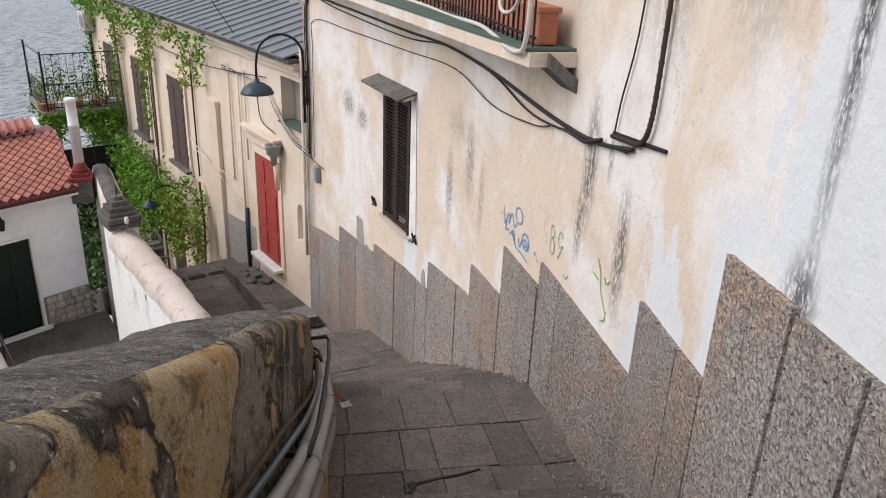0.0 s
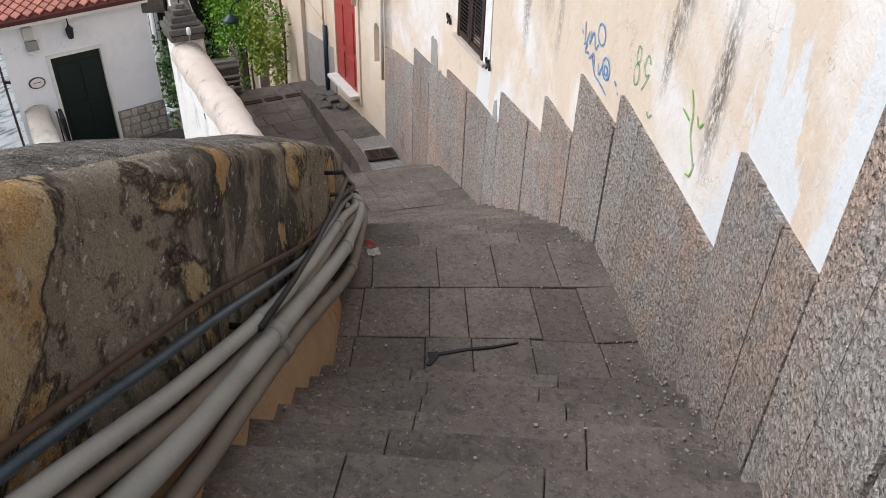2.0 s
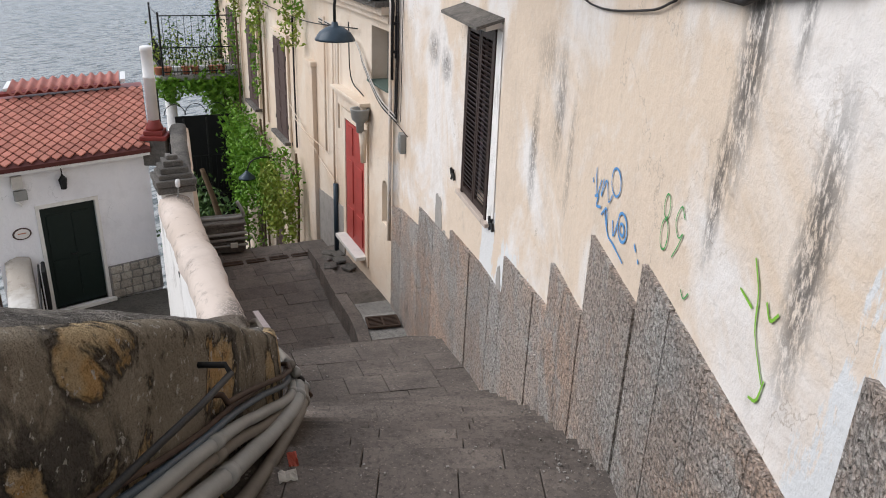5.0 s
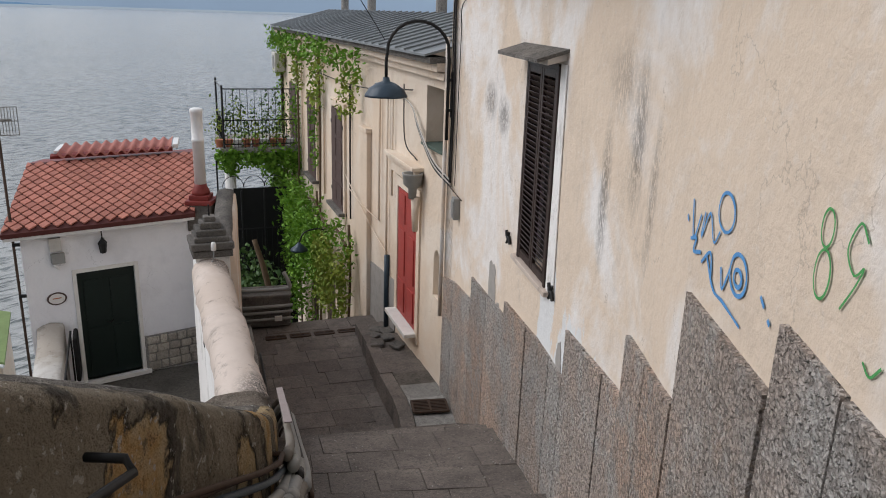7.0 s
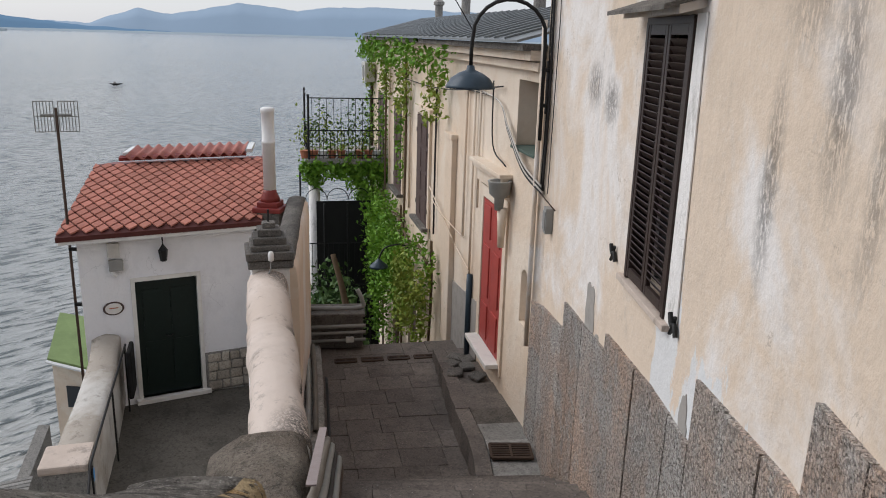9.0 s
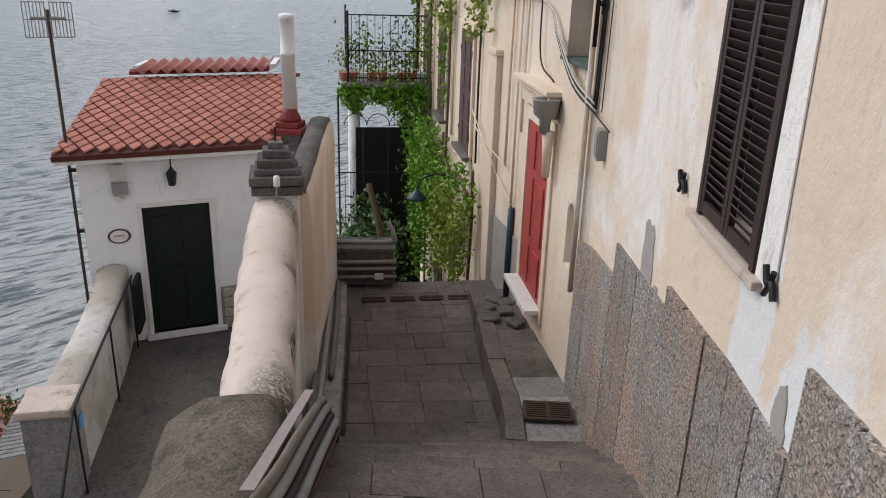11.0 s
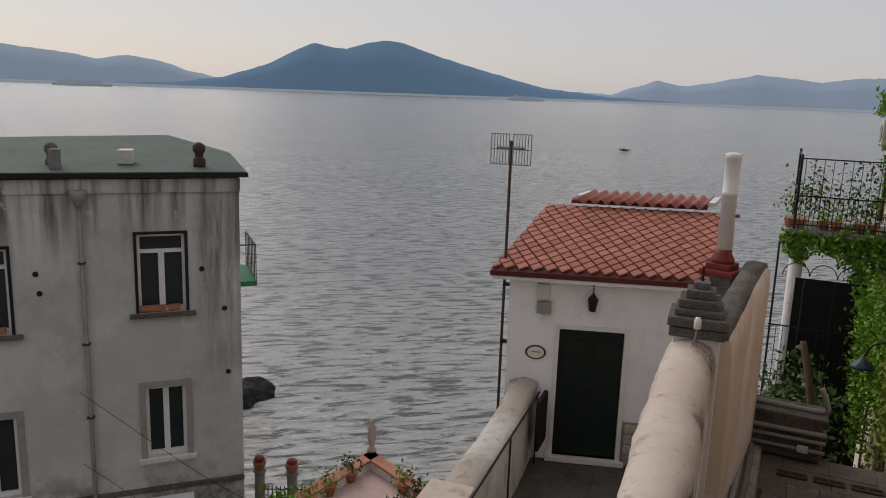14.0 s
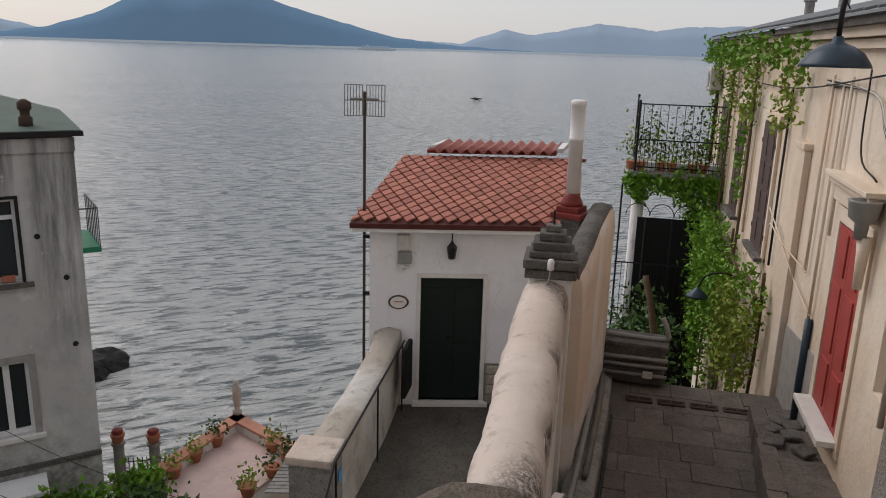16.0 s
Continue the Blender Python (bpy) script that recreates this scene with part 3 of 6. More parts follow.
# lower stretch of stone wall on to the white wall
LOWW = smooth_pts([Vector((-1.30, 7.30, -3.45)), Vector((-2.3, 8.1, -3.52)), Vector((-3.0, 8.62, -3.58)), Vector((-3.60, 9.10, -3.62))], 10)
rough_wall(LOWW, [(0.0, -4.0), (0.0, -1.2), (0.0, -0.9), (0.0, -0.6), (0.0, -0.3), (0.02, -0.06), (0.08, 0.01), (0.2, 0.03), (0.35, 0.02), (0.5, 0.0), (0.64, -0.08), (0.74, -0.16), (0.78, -0.5), (0.80, -4.0)], "parapet", M_STUB, "low stone stretch of wall, rough and blackened", 0.08)
# brown rendered footing that carries the pipes
rough_wall([p for p in PLINE if p.y > -1][8:178], [(-0.13, -4.2), (-0.13, -1.36), (-0.11, -1.16), (-0.03, -1.02), (0.03, -1.0)], "footing", M_BROWNWALL, "brown rendered footing below the parapet", 0.015)

PIPES = [(0.065, 0.045, -0.84, M_PVC, "fat grey plastic pipe"), (0.045, 0.030, -0.70, M_PVC, "grey plastic pipe"), (0.05, 0.028, -0.78, M_PVCD, "grimy pipe behind the others"), (0.105, 0.036, -0.98, M_PVCD, "low grey drain pipe"), (0.03, 0.018, -0.62, M_LAMP, "blue-grey conduit"), (0.02, 0.013, -0.56, M_RUST, "rusty iron pipe")]
idx = range(4, len(PLINE) - 2, 4)
for off, r, dz, mat, lab in PIPES:
    pts = []
    for i in idx:
        p, d, n = para_at(i)
        sag = 0.05 * math.sin(i * 0.11 + off * 60) * (r < 0.04)
        rise = interp(i, [(0, 1.0), (60, 1.0), (100, 0.86), (112, 0.78), (132, 0.5), (160, 0.42)])
        pts.append(p - n * (off + r + 0.01) + Vector((0, 0, dz * rise + sag)))
    ob = empty("pipe", lab + " running along the parapet", "pipe", "", "pipes along the parapet")
    part("tube", sweep(pts, r, 10), mat, ob, smooth=True)
    if r > 0.025:
        for k in range(3, len(pts) - 3, 7):
            d = (pts[k + 1] - pts[k]).normalized()
            part("collar", sweep([pts[k] - d * 0.05, pts[k] + d * 0.05], r * 1.17, 10), mat, ob, smooth=True)
# sloping iron bar on the inner face
def hung_bar(i, zi, j, zj, out):
    """An iron bar between two places on the parapet's face, bent into it at both ends."""
    a, d, n = para_at(i)
    c, d2, n2 = para_at(j)
    pts = [a + n * 0.03 + Vector((0, 0, zi)), a - n * out + Vector((0, 0, zi + 0.01)), a - n * (out + 0.02) + Vector((0, 0, zi - 0.03))]
    for k in range(1, 5):
        t = k / 5
        m, d3, n3 = para_at(round(i + (j - i) * t))
        pts.append(m - n3 * (out + 0.02) + Vector((0, 0, zi + (zj - zi) * t - 0.03 * (1 - t))))
    return sweep(pts + [c - n2 * out + Vector((0, 0, zj)), c + n2 * 0.03 + Vector((0, 0, zj))], 0.014, 7)


thing("iron_bar", hung_bar(102, -0.20, 70, -0.72, 0.12), M_IRON, "rusty bent iron bar fixed to the parapet", "bar", "", "iron bars", True)
thing("iron_bar", hung_bar(104, -0.36, 134, -0.24, 0.06), M_RUST, "short rusty iron bar ending at the parapet corner", "bar", "", "iron bars", True)

# white wall with a rounded top, down to the pillar
WW = [Vector((-3.60, 9.12, -3.66)), Vector((-4.6, 9.81, -3.55)), Vector((-5.7, 10.57, -3.48)), Vector((-6.72, 11.28, -3.46))]
WW = smooth_pts(WW, 22)
rough_wall(WW, [(0.0, -4.5), (0.0, -1.6), (0.0, -0.8), (0.0, -0.3), (0.01, -0.16), (0.05, -0.06), (0.12, -0.01), (0.22, 0.015), (0.33, 0.0), (0.41, -0.05), (0.45, -0.14), (0.46, -0.3), (0.46, -1.2), (0.46, -4.0)], "wall_3", M_WHITEWALL, "whitewashed garden wall with a rounded, stained top", 0.02)
# limewashed skin over the rounded top
rough_wall(WW[1:], [(-0.008, -0.62), (-0.012, -0.2), (0.0, -0.10), (0.04, -0.03), (0.12, 0.014), (0.22, 0.036), (0.33, 0.022), (0.42, -0.035), (0.468, -0.14), (0.468, -0.26)], "trim", M_PINKWALL, "flaking pinkish limewash on the wall top", 0.05)

PIL = pose(-6.98, 11.24, 0, 0, 0, -33)
pillar = empty("gate_pillar", "blackened stone pillar with a stepped cap beside the white wall", "pillar")
part("shaft", box((0.46, 0.46, 3.2), PIL @ pose(0, 0, -5.0), 0.02), M_WHITEWALL, pillar, "whitewashed shaft")
for w, h, zc in ((0.54, 0.10, -3.36), (0.58, 0.10, -3.25), (0.47, 0.07, -3.16), (0.40, 0.09, -3.08), (0.28, 0.09, -2.99), (0.16, 0.07, -2.91)):
    part("cap_course", box((w, w, h), PIL @ pose(0, 0, zc), 0.018), M_COPING, pillar, "blackened stone course")
part("finial", sweep([PIL @ Vector((0, 0, -2.9)), PIL @ Vector((0.0, 0, -2.72))], 0.012, 6), M_IRON, pillar, "iron spike")
light = empty("wall_light", "small white outdoor lamp on the pillar cap", "lamp")
fr = Vector((0.84, -0.55, 0))
c0 = PIL @ Vector((0, 0, -3.22)) + fr * 0.37
part("body", lathe([(0.012, -0.06), (0.034, -0.05), (0.036, 0.03), (0.025, 0.06), (0.005, 0.068)], Matrix.Translation(c0), 12), M_WHITEPVC, light, "", True)
part("cable", sweep(smooth_pts([c0 + Vector((0, 0, -0.05)), c0 + Vector((0.01, -0.03, -0.18)), c0 + Vector((-0.08, -0.08, -0.28)), c0 + Vector((-0.16, -0.05, -0.26))]), 0.009, 6), M_PVC, light, "", True)
hk = Vector((-5.35, 10.0, -3.9))
thing("hook", sweep(smooth_pts([hk + Vector((0.02, 0.03, 0)), hk + Vector((-0.03, -0.06, -0.09)), hk + Vector((-0.09, -0.15, -0.06)), hk + Vector((-0.1, -0.17, 0.04))]), 0.012, 6), M_IRON, "black iron hook on the white wall", "hook", smooth=True)

BW = smooth_pts([Vector((-6.9, 11.62, -3.5)), Vector((-7.8, 12.4, -3.4)), Vector((-8.9, 13.4, -3.25)), Vector((-9.25, 13.72, -3.3))], 8)
rough_wall(BW, [(0.0, -5.0), (0.0, -1.5), (0.0, -0.8), (0.0, -0.3), (0.02, -0.05), (0.1, 0.03), (0.24, 0.03), (0.33, -0.05), (0.35, -0.3), (0.35, -5.0)], "wall_4", M_CREAM, "cream boundary wall with a weathered black top", 0.02)
rough_wall(BW, [(0.05, -0.01), (0.08, 0.045), (0.2, 0.065), (0.3, 0.035), (0.34, -0.05)], "coping", M_COPING, "blackened crust on the boundary wall", 0.03)

# kerb strip, drain pipes and rail at the foot of the white wall
KERB = smooth_pts([Vector((-4.7, 10.0, -5.9)), Vector((-6.15, 11.22, -5.9)), Vector((-8.2, 12.9, -5.98)), Vector((-9.3, 13.75, -6.03))], 8)
rough_wall(KERB, [(-0.16, -0.4), (-0.15, 0.07), (-0.12, 0.1), (0.2, 0.12), (0.25, -0.4)], "kerb", M_CONCRETE, "cracked cement kerb at the foot of the wall", 0.015)
for o, r, h, mat, lab, a, b in ((-0.20, 0.022, 0.06, M_IRON, "black iron pipe lying along the kerb", 6, 17), (-0.02, 0.04, 0.17, M_PVCD, "rust-coloured drain pipe on the kerb", 10, 24), (0.08, 0.035, 0.20, M_PVC, "grey pipe on the kerb", 4, 24)):
    pts = [KERB[i] + Vector((0.65, 0.76, 0)) * -o + Vector((0, 0, h)) for i in range(a, b)]
    thing("pipe", sweep(pts, r, 8), mat, lab, "pipe", "", "pipes on the kerb", True)
e0 = KERB[6] + Vector((0.13, 0.15, 0.06))
thing("pipe_elbow", sweep(smooth_pts([e0 + Vector((-0.22, -0.2, 0.30)), e0 + Vector((-0.2, -0.18, 0.03)), e0 + Vector((-0.12, -0.10, -0.02)), e0]), 0.035, 8), M_IRON, "black elbow of the drain pipe", "pipe", smooth=True)
for k in range(5):
    o, dn = 0.03 * k, Vector((0, 0, -0.065 * k))
    pts = smooth_pts([Vector((x + o * 0.67, y + o * 0.74, z)) + dn for x, y, z in ((-1.12, 6.92, -2.32), (-1.75, 7.56, -2.78), (-2.58, 8.34, -3.30), (-3.26, 8.96, -3.65), (-4.06, 9.68, -4.10), (-4.80, 10.22, -4.75), (-5.25, 10.52, -5.40))])
    thing("pipe", sweep(pts, (0.03, 0.034, 0.026, 0.034, 0.016)[k], 9), (M_PVCD, M_PVC, M_CABLE, M_PVC, M_RUST)[k], "grey plastic pipe dropping to the lower landing", "pipe", "", "pipes to the landing", True)

st0, st1 = Vector((-2.25, 8.03, -3.02)), Vector((-3.70, 9.33, -3.72))
sd = (st1 - st0).normalized()
su = Vector((0.67, 0.74, 0.0))
thing("metal_strip", prism([st0 - su * 0.03, st0 + su * 0.03, st1 + su * 0.03, st1 - su * 0.03], Vector((0, 0, 0.012))), plain("dull_pink_metal", (0.30, 0.25, 0.24), 0.6, 0.2), "flat dull metal strip fixed along the stone wall", "strip")

# planter trough and pipes at the end of the landing
PLm = pose(-9.12, 14.2, 0, 0, 0, 49)
trough = empty("stone_trough", "old stone water trough with pipes across its front", "trough")
part("block", box((0.92, 0.5, 0.62), PLm @ pose(0, 0.15, -5.72), 0.05), M_COPING, trough)
part("lip", box((0.98, 0.56, 0.07), PLm @ pose(0, 0.15, -5.40), 0.02), M_COPING, trough)
for h, r in ((-5.60, 0.035), (-5.72, 0.03), (-5.86, 0.028)):
    part("tube", sweep([PLm @ Vector((-0.5, -0.15, h)), PLm @ Vector((0.5, -0.15, h + 0.02))], r, 8), M_PVC, trough, "grey pipe", True)
part("top_pipe", sweep(smooth_pts([PLm @ Vector((-0.5, 0.1, -5.33)), PLm @ Vector((0.38, 0.1, -5.33)), PLm @ Vector((0.45, 0.1, -5.2)), PLm @ Vector((0.36, 0.15, -5.0))]), 0.04, 8), M_PVC, trough, "grey pipe", True)
part("tap_box", box((0.14, 0.05, 0.10), PLm @ pose(0.22, -0.2, -5.82), 0.01), M_PLASTIC, trough, "pale plastic box")

# ---- the white house ----
SKEW = 0.33


def H(a, y, z):
    return HM @ Vector((a + SKEW * y, y, z))


HM = Matrix(((0.361, -0.933, 0, -10.1), (0.933, 0.361, 0, 11.0), (0, 0, 1, 0), (0, 0, 0, 1)))


def hbox(a0, a1, y0, y1, z0, z1, bm=None, skew=True):
    f = H if skew else (lambda a, y, z: HM @ Vector((a, y, z)))
    return prism([f(a0, y0, z0), f(a1, y0, z0), f(a1, y1, z0), f(a0, y1, z0)], (0, 0, z1 - z0), bm)


house = empty("small_house", "small white house with a red diamond-tiled roof and green door", "house")
D0, D1, DZ0, DZ1 = 0.0, 0.95, -6.26, -4.31
bm = hbox(-0.72, D0, 0, 0.25, -8.0, -3.45)
hbox(D1, 1.95, 0, 0.25, -8.0, -3.45, bm)
hbox(D0, D1, 0, 0.25, DZ1, -3.45, bm)
hbox(D0, D1, 0, 0.25, -8.0, DZ0, bm)
part("front_wall", bm, M_HOUSE, house)
part("side_wall", hbox(-0.72, -0.47, 0.25, 2.9, -12, -3.45), M_HOUSE, house)
part("side_wall", hbox(1.7, 1.95, 0.25, 2.9, -8, -3.45), M_HOUSE, house)
part("back_wall", hbox(-0.72, 1.95, 2.9, 3.1, -12, -3.2), M_HOUSE, house)
fr = bmesh.new()
for a0, a1, z0, z1 in ((-0.04, 0.02, DZ0, DZ1 + 0.04), (0.93, 0.99, DZ0, DZ1 + 0.04), (0.02, 0.93, DZ1 - 0.02, DZ1 + 0.04)):
    hbox(a0, a1, -0.03, 0.1, z0, z1, fr, False)
part("door_frame", fr, M_MARBLE, house, "pale stone door frame")
dl = part("door", hbox(0.02, 0.93, 0.06, 0.11, DZ0, DZ1 - 0.02, None, False), M_GREEN, house, "dark green panelled front door")
for a0, a1, z0, z1 in ((0.12, 0.42, -6.1, -5.35), (0.53, 0.83, -6.1, -5.35), (0.12, 0.42, -5.2, -4.5), (0.53, 0.83, -5.2, -4.5)):
    part("panel", hbox(a0, a1, 0.045, 0.07, z0, z1, None, False), M_GREEN, dl)
part("handle", sweep([HM @ Vector((0.42, 0.03, -5.26)), HM @ Vector((0.47, 0.0, -5.28)), HM @ Vector((0.53, 0.03, -5.26))], 0.012, 6), M_IRON, dl, "dark handle", True)
part("threshold", hbox(-0.08, 1.05, -0.12, 0.1, DZ0 - 0.06, DZ0, None, False), M_MARBLE, house, "white marble step")
M_RUBBLE = stone("pale_rubble", (0.42, 0.38, 0.32), (0.52, 0.48, 0.42), (0.18, 0.16, 0.14))
base = part("stone_base", hbox(1.0, 1.96, -0.035, -0.002, -6.32, -5.66, None, False), M_CONCRETE, house, "pale rubble stone facing beside the door")
for j in range(4):
    x0 = 1.02
    while x0 < 1.84:
        w = min(random.uniform(0.10, 0.24), 1.95 - x0)
        h = random.uniform(0.125, 0.15)
        part("stone", box((w - 0.018, 0.05, h), HM @ pose(x0 + w / 2, -0.04, -6.22 + j * 0.158, 0, random.uniform(-6, 6), 0), 0.022), M_RUBBLE, base)
        x0 += w
# roof
RZ0, RZ1, RY0, RY1 = -3.47, -2.82, -0.22, 2.05


def roof_pt(a, k, lift=0.0):
    """a along the eave, k from eave to ridge."""
    return H(a, RY0 + (RY1 - RY0) * k, RZ0 + (RZ1 - RZ0) * k + lift)


roof = part("roof", prism([roof_pt(-0.92, 0, -0.03), roof_pt(2.02, 0, -0.03), roof_pt(2.02, 1, -0.03), roof_pt(-0.92, 1, -0.03)], (0, 0, -0.07)), M_DECK, house, "red painted roof deck")
part("fascia", prism([roof_pt(-0.90, 0.01, -0.1), roof_pt(2.0, 0.01, -0.1), roof_pt(2.0, 0.05, -0.1), roof_pt(-0.9, 0.05, -0.1)], (0, 0, -0.06)), M_WINWHITE, house, "pale eave board")
bm = bmesh.new()
part("back_roof", prism([roof_pt(-0.92, 1, -0.03), roof_pt(2.02, 1, -0.03), H(2.0, 3.2, -3.0), H(-0.9, 3.2, -3.0)], (0, 0, -0.06)), M_TAR, house)
NA, NK = 15, 9
da, dk = 2.92 / NA, 1.0 / NK
tile_meshes = None
for j in range(NK * 2 - 1):
    for i in range(NA + 1):
        a = -0.91 + (i + (0.5 if j % 2 else 0.0)) * da
        k = (j + 1) * dk / 2
        if a > 2.02 or a < -0.92:
            continue
        g = 0.85
        ps = []
        for ua, uk in ((0, -1), (1, 0), (0, 1), (-1, 0)):
            aa, kk = a + ua * da / 2 * g, k + uk * dk / 2 * g
            aa, kk = max(-0.915, min(2.015, aa)), max(0.0, min(1.0, kk))
            ps.append(roof_pt(aa, kk, 0.008 - 0.006 * uk))
        b = prism(ps, (0, 0, -0.022))
        part("roof_tile", b, M_TILE, roof)
# corrugated ridge sheet behind the ridge band
part("ridge_band", prism([roof_pt(-0.55, 0.985, 0.03), roof_pt(1.6, 0.985, 0.03), roof_pt(1.6, 1.03, 0.03), roof_pt(-0.55, 1.03, 0.03)], (0, 0, 0.05)), M_TAR, house)
bm = bmesh.new()
rows = []
for i in range(89):
    a = -0.42 + 2.0 * i / 88
    up = 0.035 * math.cos(i / 88 * 11 * 6.28318)
    rows.append([bm.verts.new(H(a, y, z + up)) for y, z in ((1.92, -2.735), (2.85, -2.68), (2.85, -2.70), (1.92, -2.755))])
for p, q in zip(rows, rows[1:]):
    for k in range(4):
        bm.faces.new((p[k], q[k], q[(k + 1) % 4], p[(k + 1) % 4]))
part("corrugated_sheet", bm, plain("red_corrugated", (0.38, 0.14, 0.11), 0.7), house, "faded red corrugated sheet", True)
part("verge_board", prism([H(-0.5, 2.1, -2.74), H(-0.42, 2.1, -2.74), H(-0.42, 2.8, -2.74), H(-0.5, 2.8, -2.74)], (0, 0, 0.07)), M_WINWHITE, house, "white verge board")
part("verge_board", prism([H(1.6, 2.1, -2.76), H(1.7, 2.1, -2.76), H(1.7, 2.8, -2.74), H(1.6, 2.8, -2.74)], (0, 0, 0.07)), M_WINWHITE, house, "white verge board")
flue = empty("chimney_flue", "white metal flue on a red painted chimney base", "chimney")
FX, FY = -9.36, 13.02
part("base", box((0.42, 0.42, 0.5), pose(FX, FY, -3.62, 0, 0, 35), 0.03), M_COPING, flue, "blackened stone base")
part("base", box((0.46, 0.46, 0.08), pose(FX, FY, -3.36, 0, 0, 35), 0.02), M_TAR, flue, "red painted cap")
part("base", box((0.34, 0.34, 0.09), pose(FX, FY, -3.28, 0, 0, 35), 0.02), M_TAR, flue, "red painted cap")
part("cone", lathe([(0.16, -3.24), (0.15, -3.18), (0.11, -3.1), (0.10, -3.05)], pose(FX, FY, 0)), M_TAR, flue, "", True)
part("tube", lathe([(0.098, -3.06), (0.098, -2.32), (0.105, -2.315), (0.105, -2.27), (0.098, -2.265), (0.098, -1.84), (0.108, -1.83), (0.108, -1.77), (0.095, -1.76), (0.06, -1.75)], pose(FX, FY, 0), 24), M_WHITEPVC, flue, "", True)

ant = empty("tv_antenna", "grid television antenna on a thin mast beside the house", "antenna")
AX = Vector((-10.47, 10.28, 0))
part("mast", sweep([(AX.x, AX.y, -9.0), (AX.x, AX.y, -1.72)], 0.022, 8), M_RUST, ant, "", True)
va = Vector((0.45, 0.89, 0))
for sgn in (-1, 1):
    g = bmesh.new()
    c = Vector((AX.x, AX.y, -1.84)) + va * sgn * 0.155
    tl = Vector((0.0, 0.0, 0.21))
    for e0, e1 in ((c + va * 0.125 + tl, c + va * 0.125 - tl), (c - va * 0.125 + tl, c - va * 0.125 - tl), (c + va * 0.125 + tl, c - va * 0.125 + tl), (c + va * 0.125 - tl, c - va * 0.125 - tl), (c + va * 0.125, c - va * 0.125)):
        sweep([e0, e1], 0.007, 5, g)
    for q in (-0.08, -0.04, 0, 0.04, 0.08):
        sweep([c + va * q + tl, c + va * q - tl], 0.006, 5, g)
    part("reflector", g, M_PVC, ant, "grey wire grid")
part("boom", sweep([Vector((AX.x, AX.y, -1.82)) - va * 0.2, Vector((AX.x, AX.y, -1.82)) + va * 0.2], 0.018, 6), M_PVC, ant)
for zc in (-3.75, -4.6):
    thing("mast_clamp", box((0.12, 0.05, 0.05), pose(-10.43, 10.31, zc, 0, 0, 50), 0.008), M_IRON, "black iron clamp holding the antenna mast", "clamp", "", "mast clamps")

lant = empty("wall_lantern", "black iron carriage lantern above the green door", "lamp")
lc = HM @ pose(0.45, -0.10, -3.86)
part("body", lathe([(0.045, -0.16), (0.05, -0.15), (0.07, 0.0), (0.075, 0.01), (0.03, 0.07), (0.012, 0.1), (0.006, 0.13)], lc, 6), M_IRON, lant)
part("pane", lathe([(0.040, -0.14), (0.062, -0.01)], lc, 6), M_GLASS, lant, "dark glass")
part("arm", sweep(smooth_pts([lc @ Vector((0, 0.0, 0.11)), lc @ Vector((0, 0.02, 0.2)), lc @ Vector((0, 0.09, 0.2))]), 0.01, 6), M_IRON, lant, "", True)
mb = empty("meter_boxes", "two pale utility boxes with a pipe on the house wall", "meter box")
part("box", box((0.17, 0.07, 0.22), HM @ pose(-0.24, -0.035, -3.80), 0.012), M_PLASTIC, mb)
part("box", box((0.20, 0.08, 0.17), HM @ pose(-0.22, -0.04, -4.03), 0.012), M_PVC, mb)
part("spout", sweep([HM @ Vector((-0.3, -0.04, -4.12)), HM @ Vector((-0.22, -0.06, -4.2))], 0.025, 8), M_WHITEPVC, mb, "", True)
plq = empty("name_plaque", "small oval ceramic house plaque with a brown rim", "plaque")
e90 = Matrix.Rotation(radians(90), 4, "X") @ Matrix.Diagonal((1.0, 0.72, 1.0, 1.0))
part("rim", lathe([(0.145, 0.0), (0.15, 0.012), (0.14, 0.02), (0.12, 0.022)], HM @ pose(-0.30, 0, -4.71) @ e90, 24), M_OLDSHUT, plq, "", True)
part("face", lathe([(0.122, 0.0), (0.12, 0.024), (0.05, 0.026)], HM @ pose(-0.30, 0, -4.71) @ e90, 24), M_MARBLE, plq)
part("writing", box((0.13, 0.004, 0.016), HM @ pose(-0.30, -0.029, -4.70)), M_TERRA, plq)

# terrace in front of the house
bm = prism([(-10.6, 10.35, -6.34), (-6.6, 7.95, -6.34), (-3.2, 8.2, -6.34), (-3.9, 9.1, -6.34), (-7.1, 11.3, -6.34), (-9.2, 13.0, -6.34)], (0, 0, -0.4))
thing("terrace", bm, M_TERRACE, "dark cement terrace in front of the house", "floor", "structure")
LW = smooth_pts([Vector((-7.5, 9.02, -5.36)), Vector((-8.0, 9.36, -5.36)), Vector((-9.1, 10.08, -5.36)), Vector((-9.8, 10.54, -5.28)), Vector((-10.15, 10.76, -5.12))], 8)
rough_wall([p for p in LW], [(0.0, -1.0), (0.0, -0.5), (0.0, -0.06), (0.02, -0.02), (0.08, 0.0), (0.2, 0.02), (0.32, 0.0), (0.40, -0.04), (0.42, -0.5), (0.42, -6.0)], "wall_5", M_STAINED, "low whitewashed terrace wall with a mossy top", 0.015)
post = empty("wall_end_post", "squat white post ending the terrace wall", "post")
PM = pose(-7.5, 8.78, 0, 0, 0, -33)
part("shaft", box((0.46, 0.46, 5.2), PM @ pose(0, 0, -7.95), 0.02), M_CONCRETE, post, "grey cement shaft")
part("top", box((0.52, 0.52, 0.10), PM @ pose(0, 0, -5.32), 0.03), M_PINKWALL, post, "limewashed cap")
rail = empty("handrail", "thin dark iron handrail on the terrace wall", "railing")
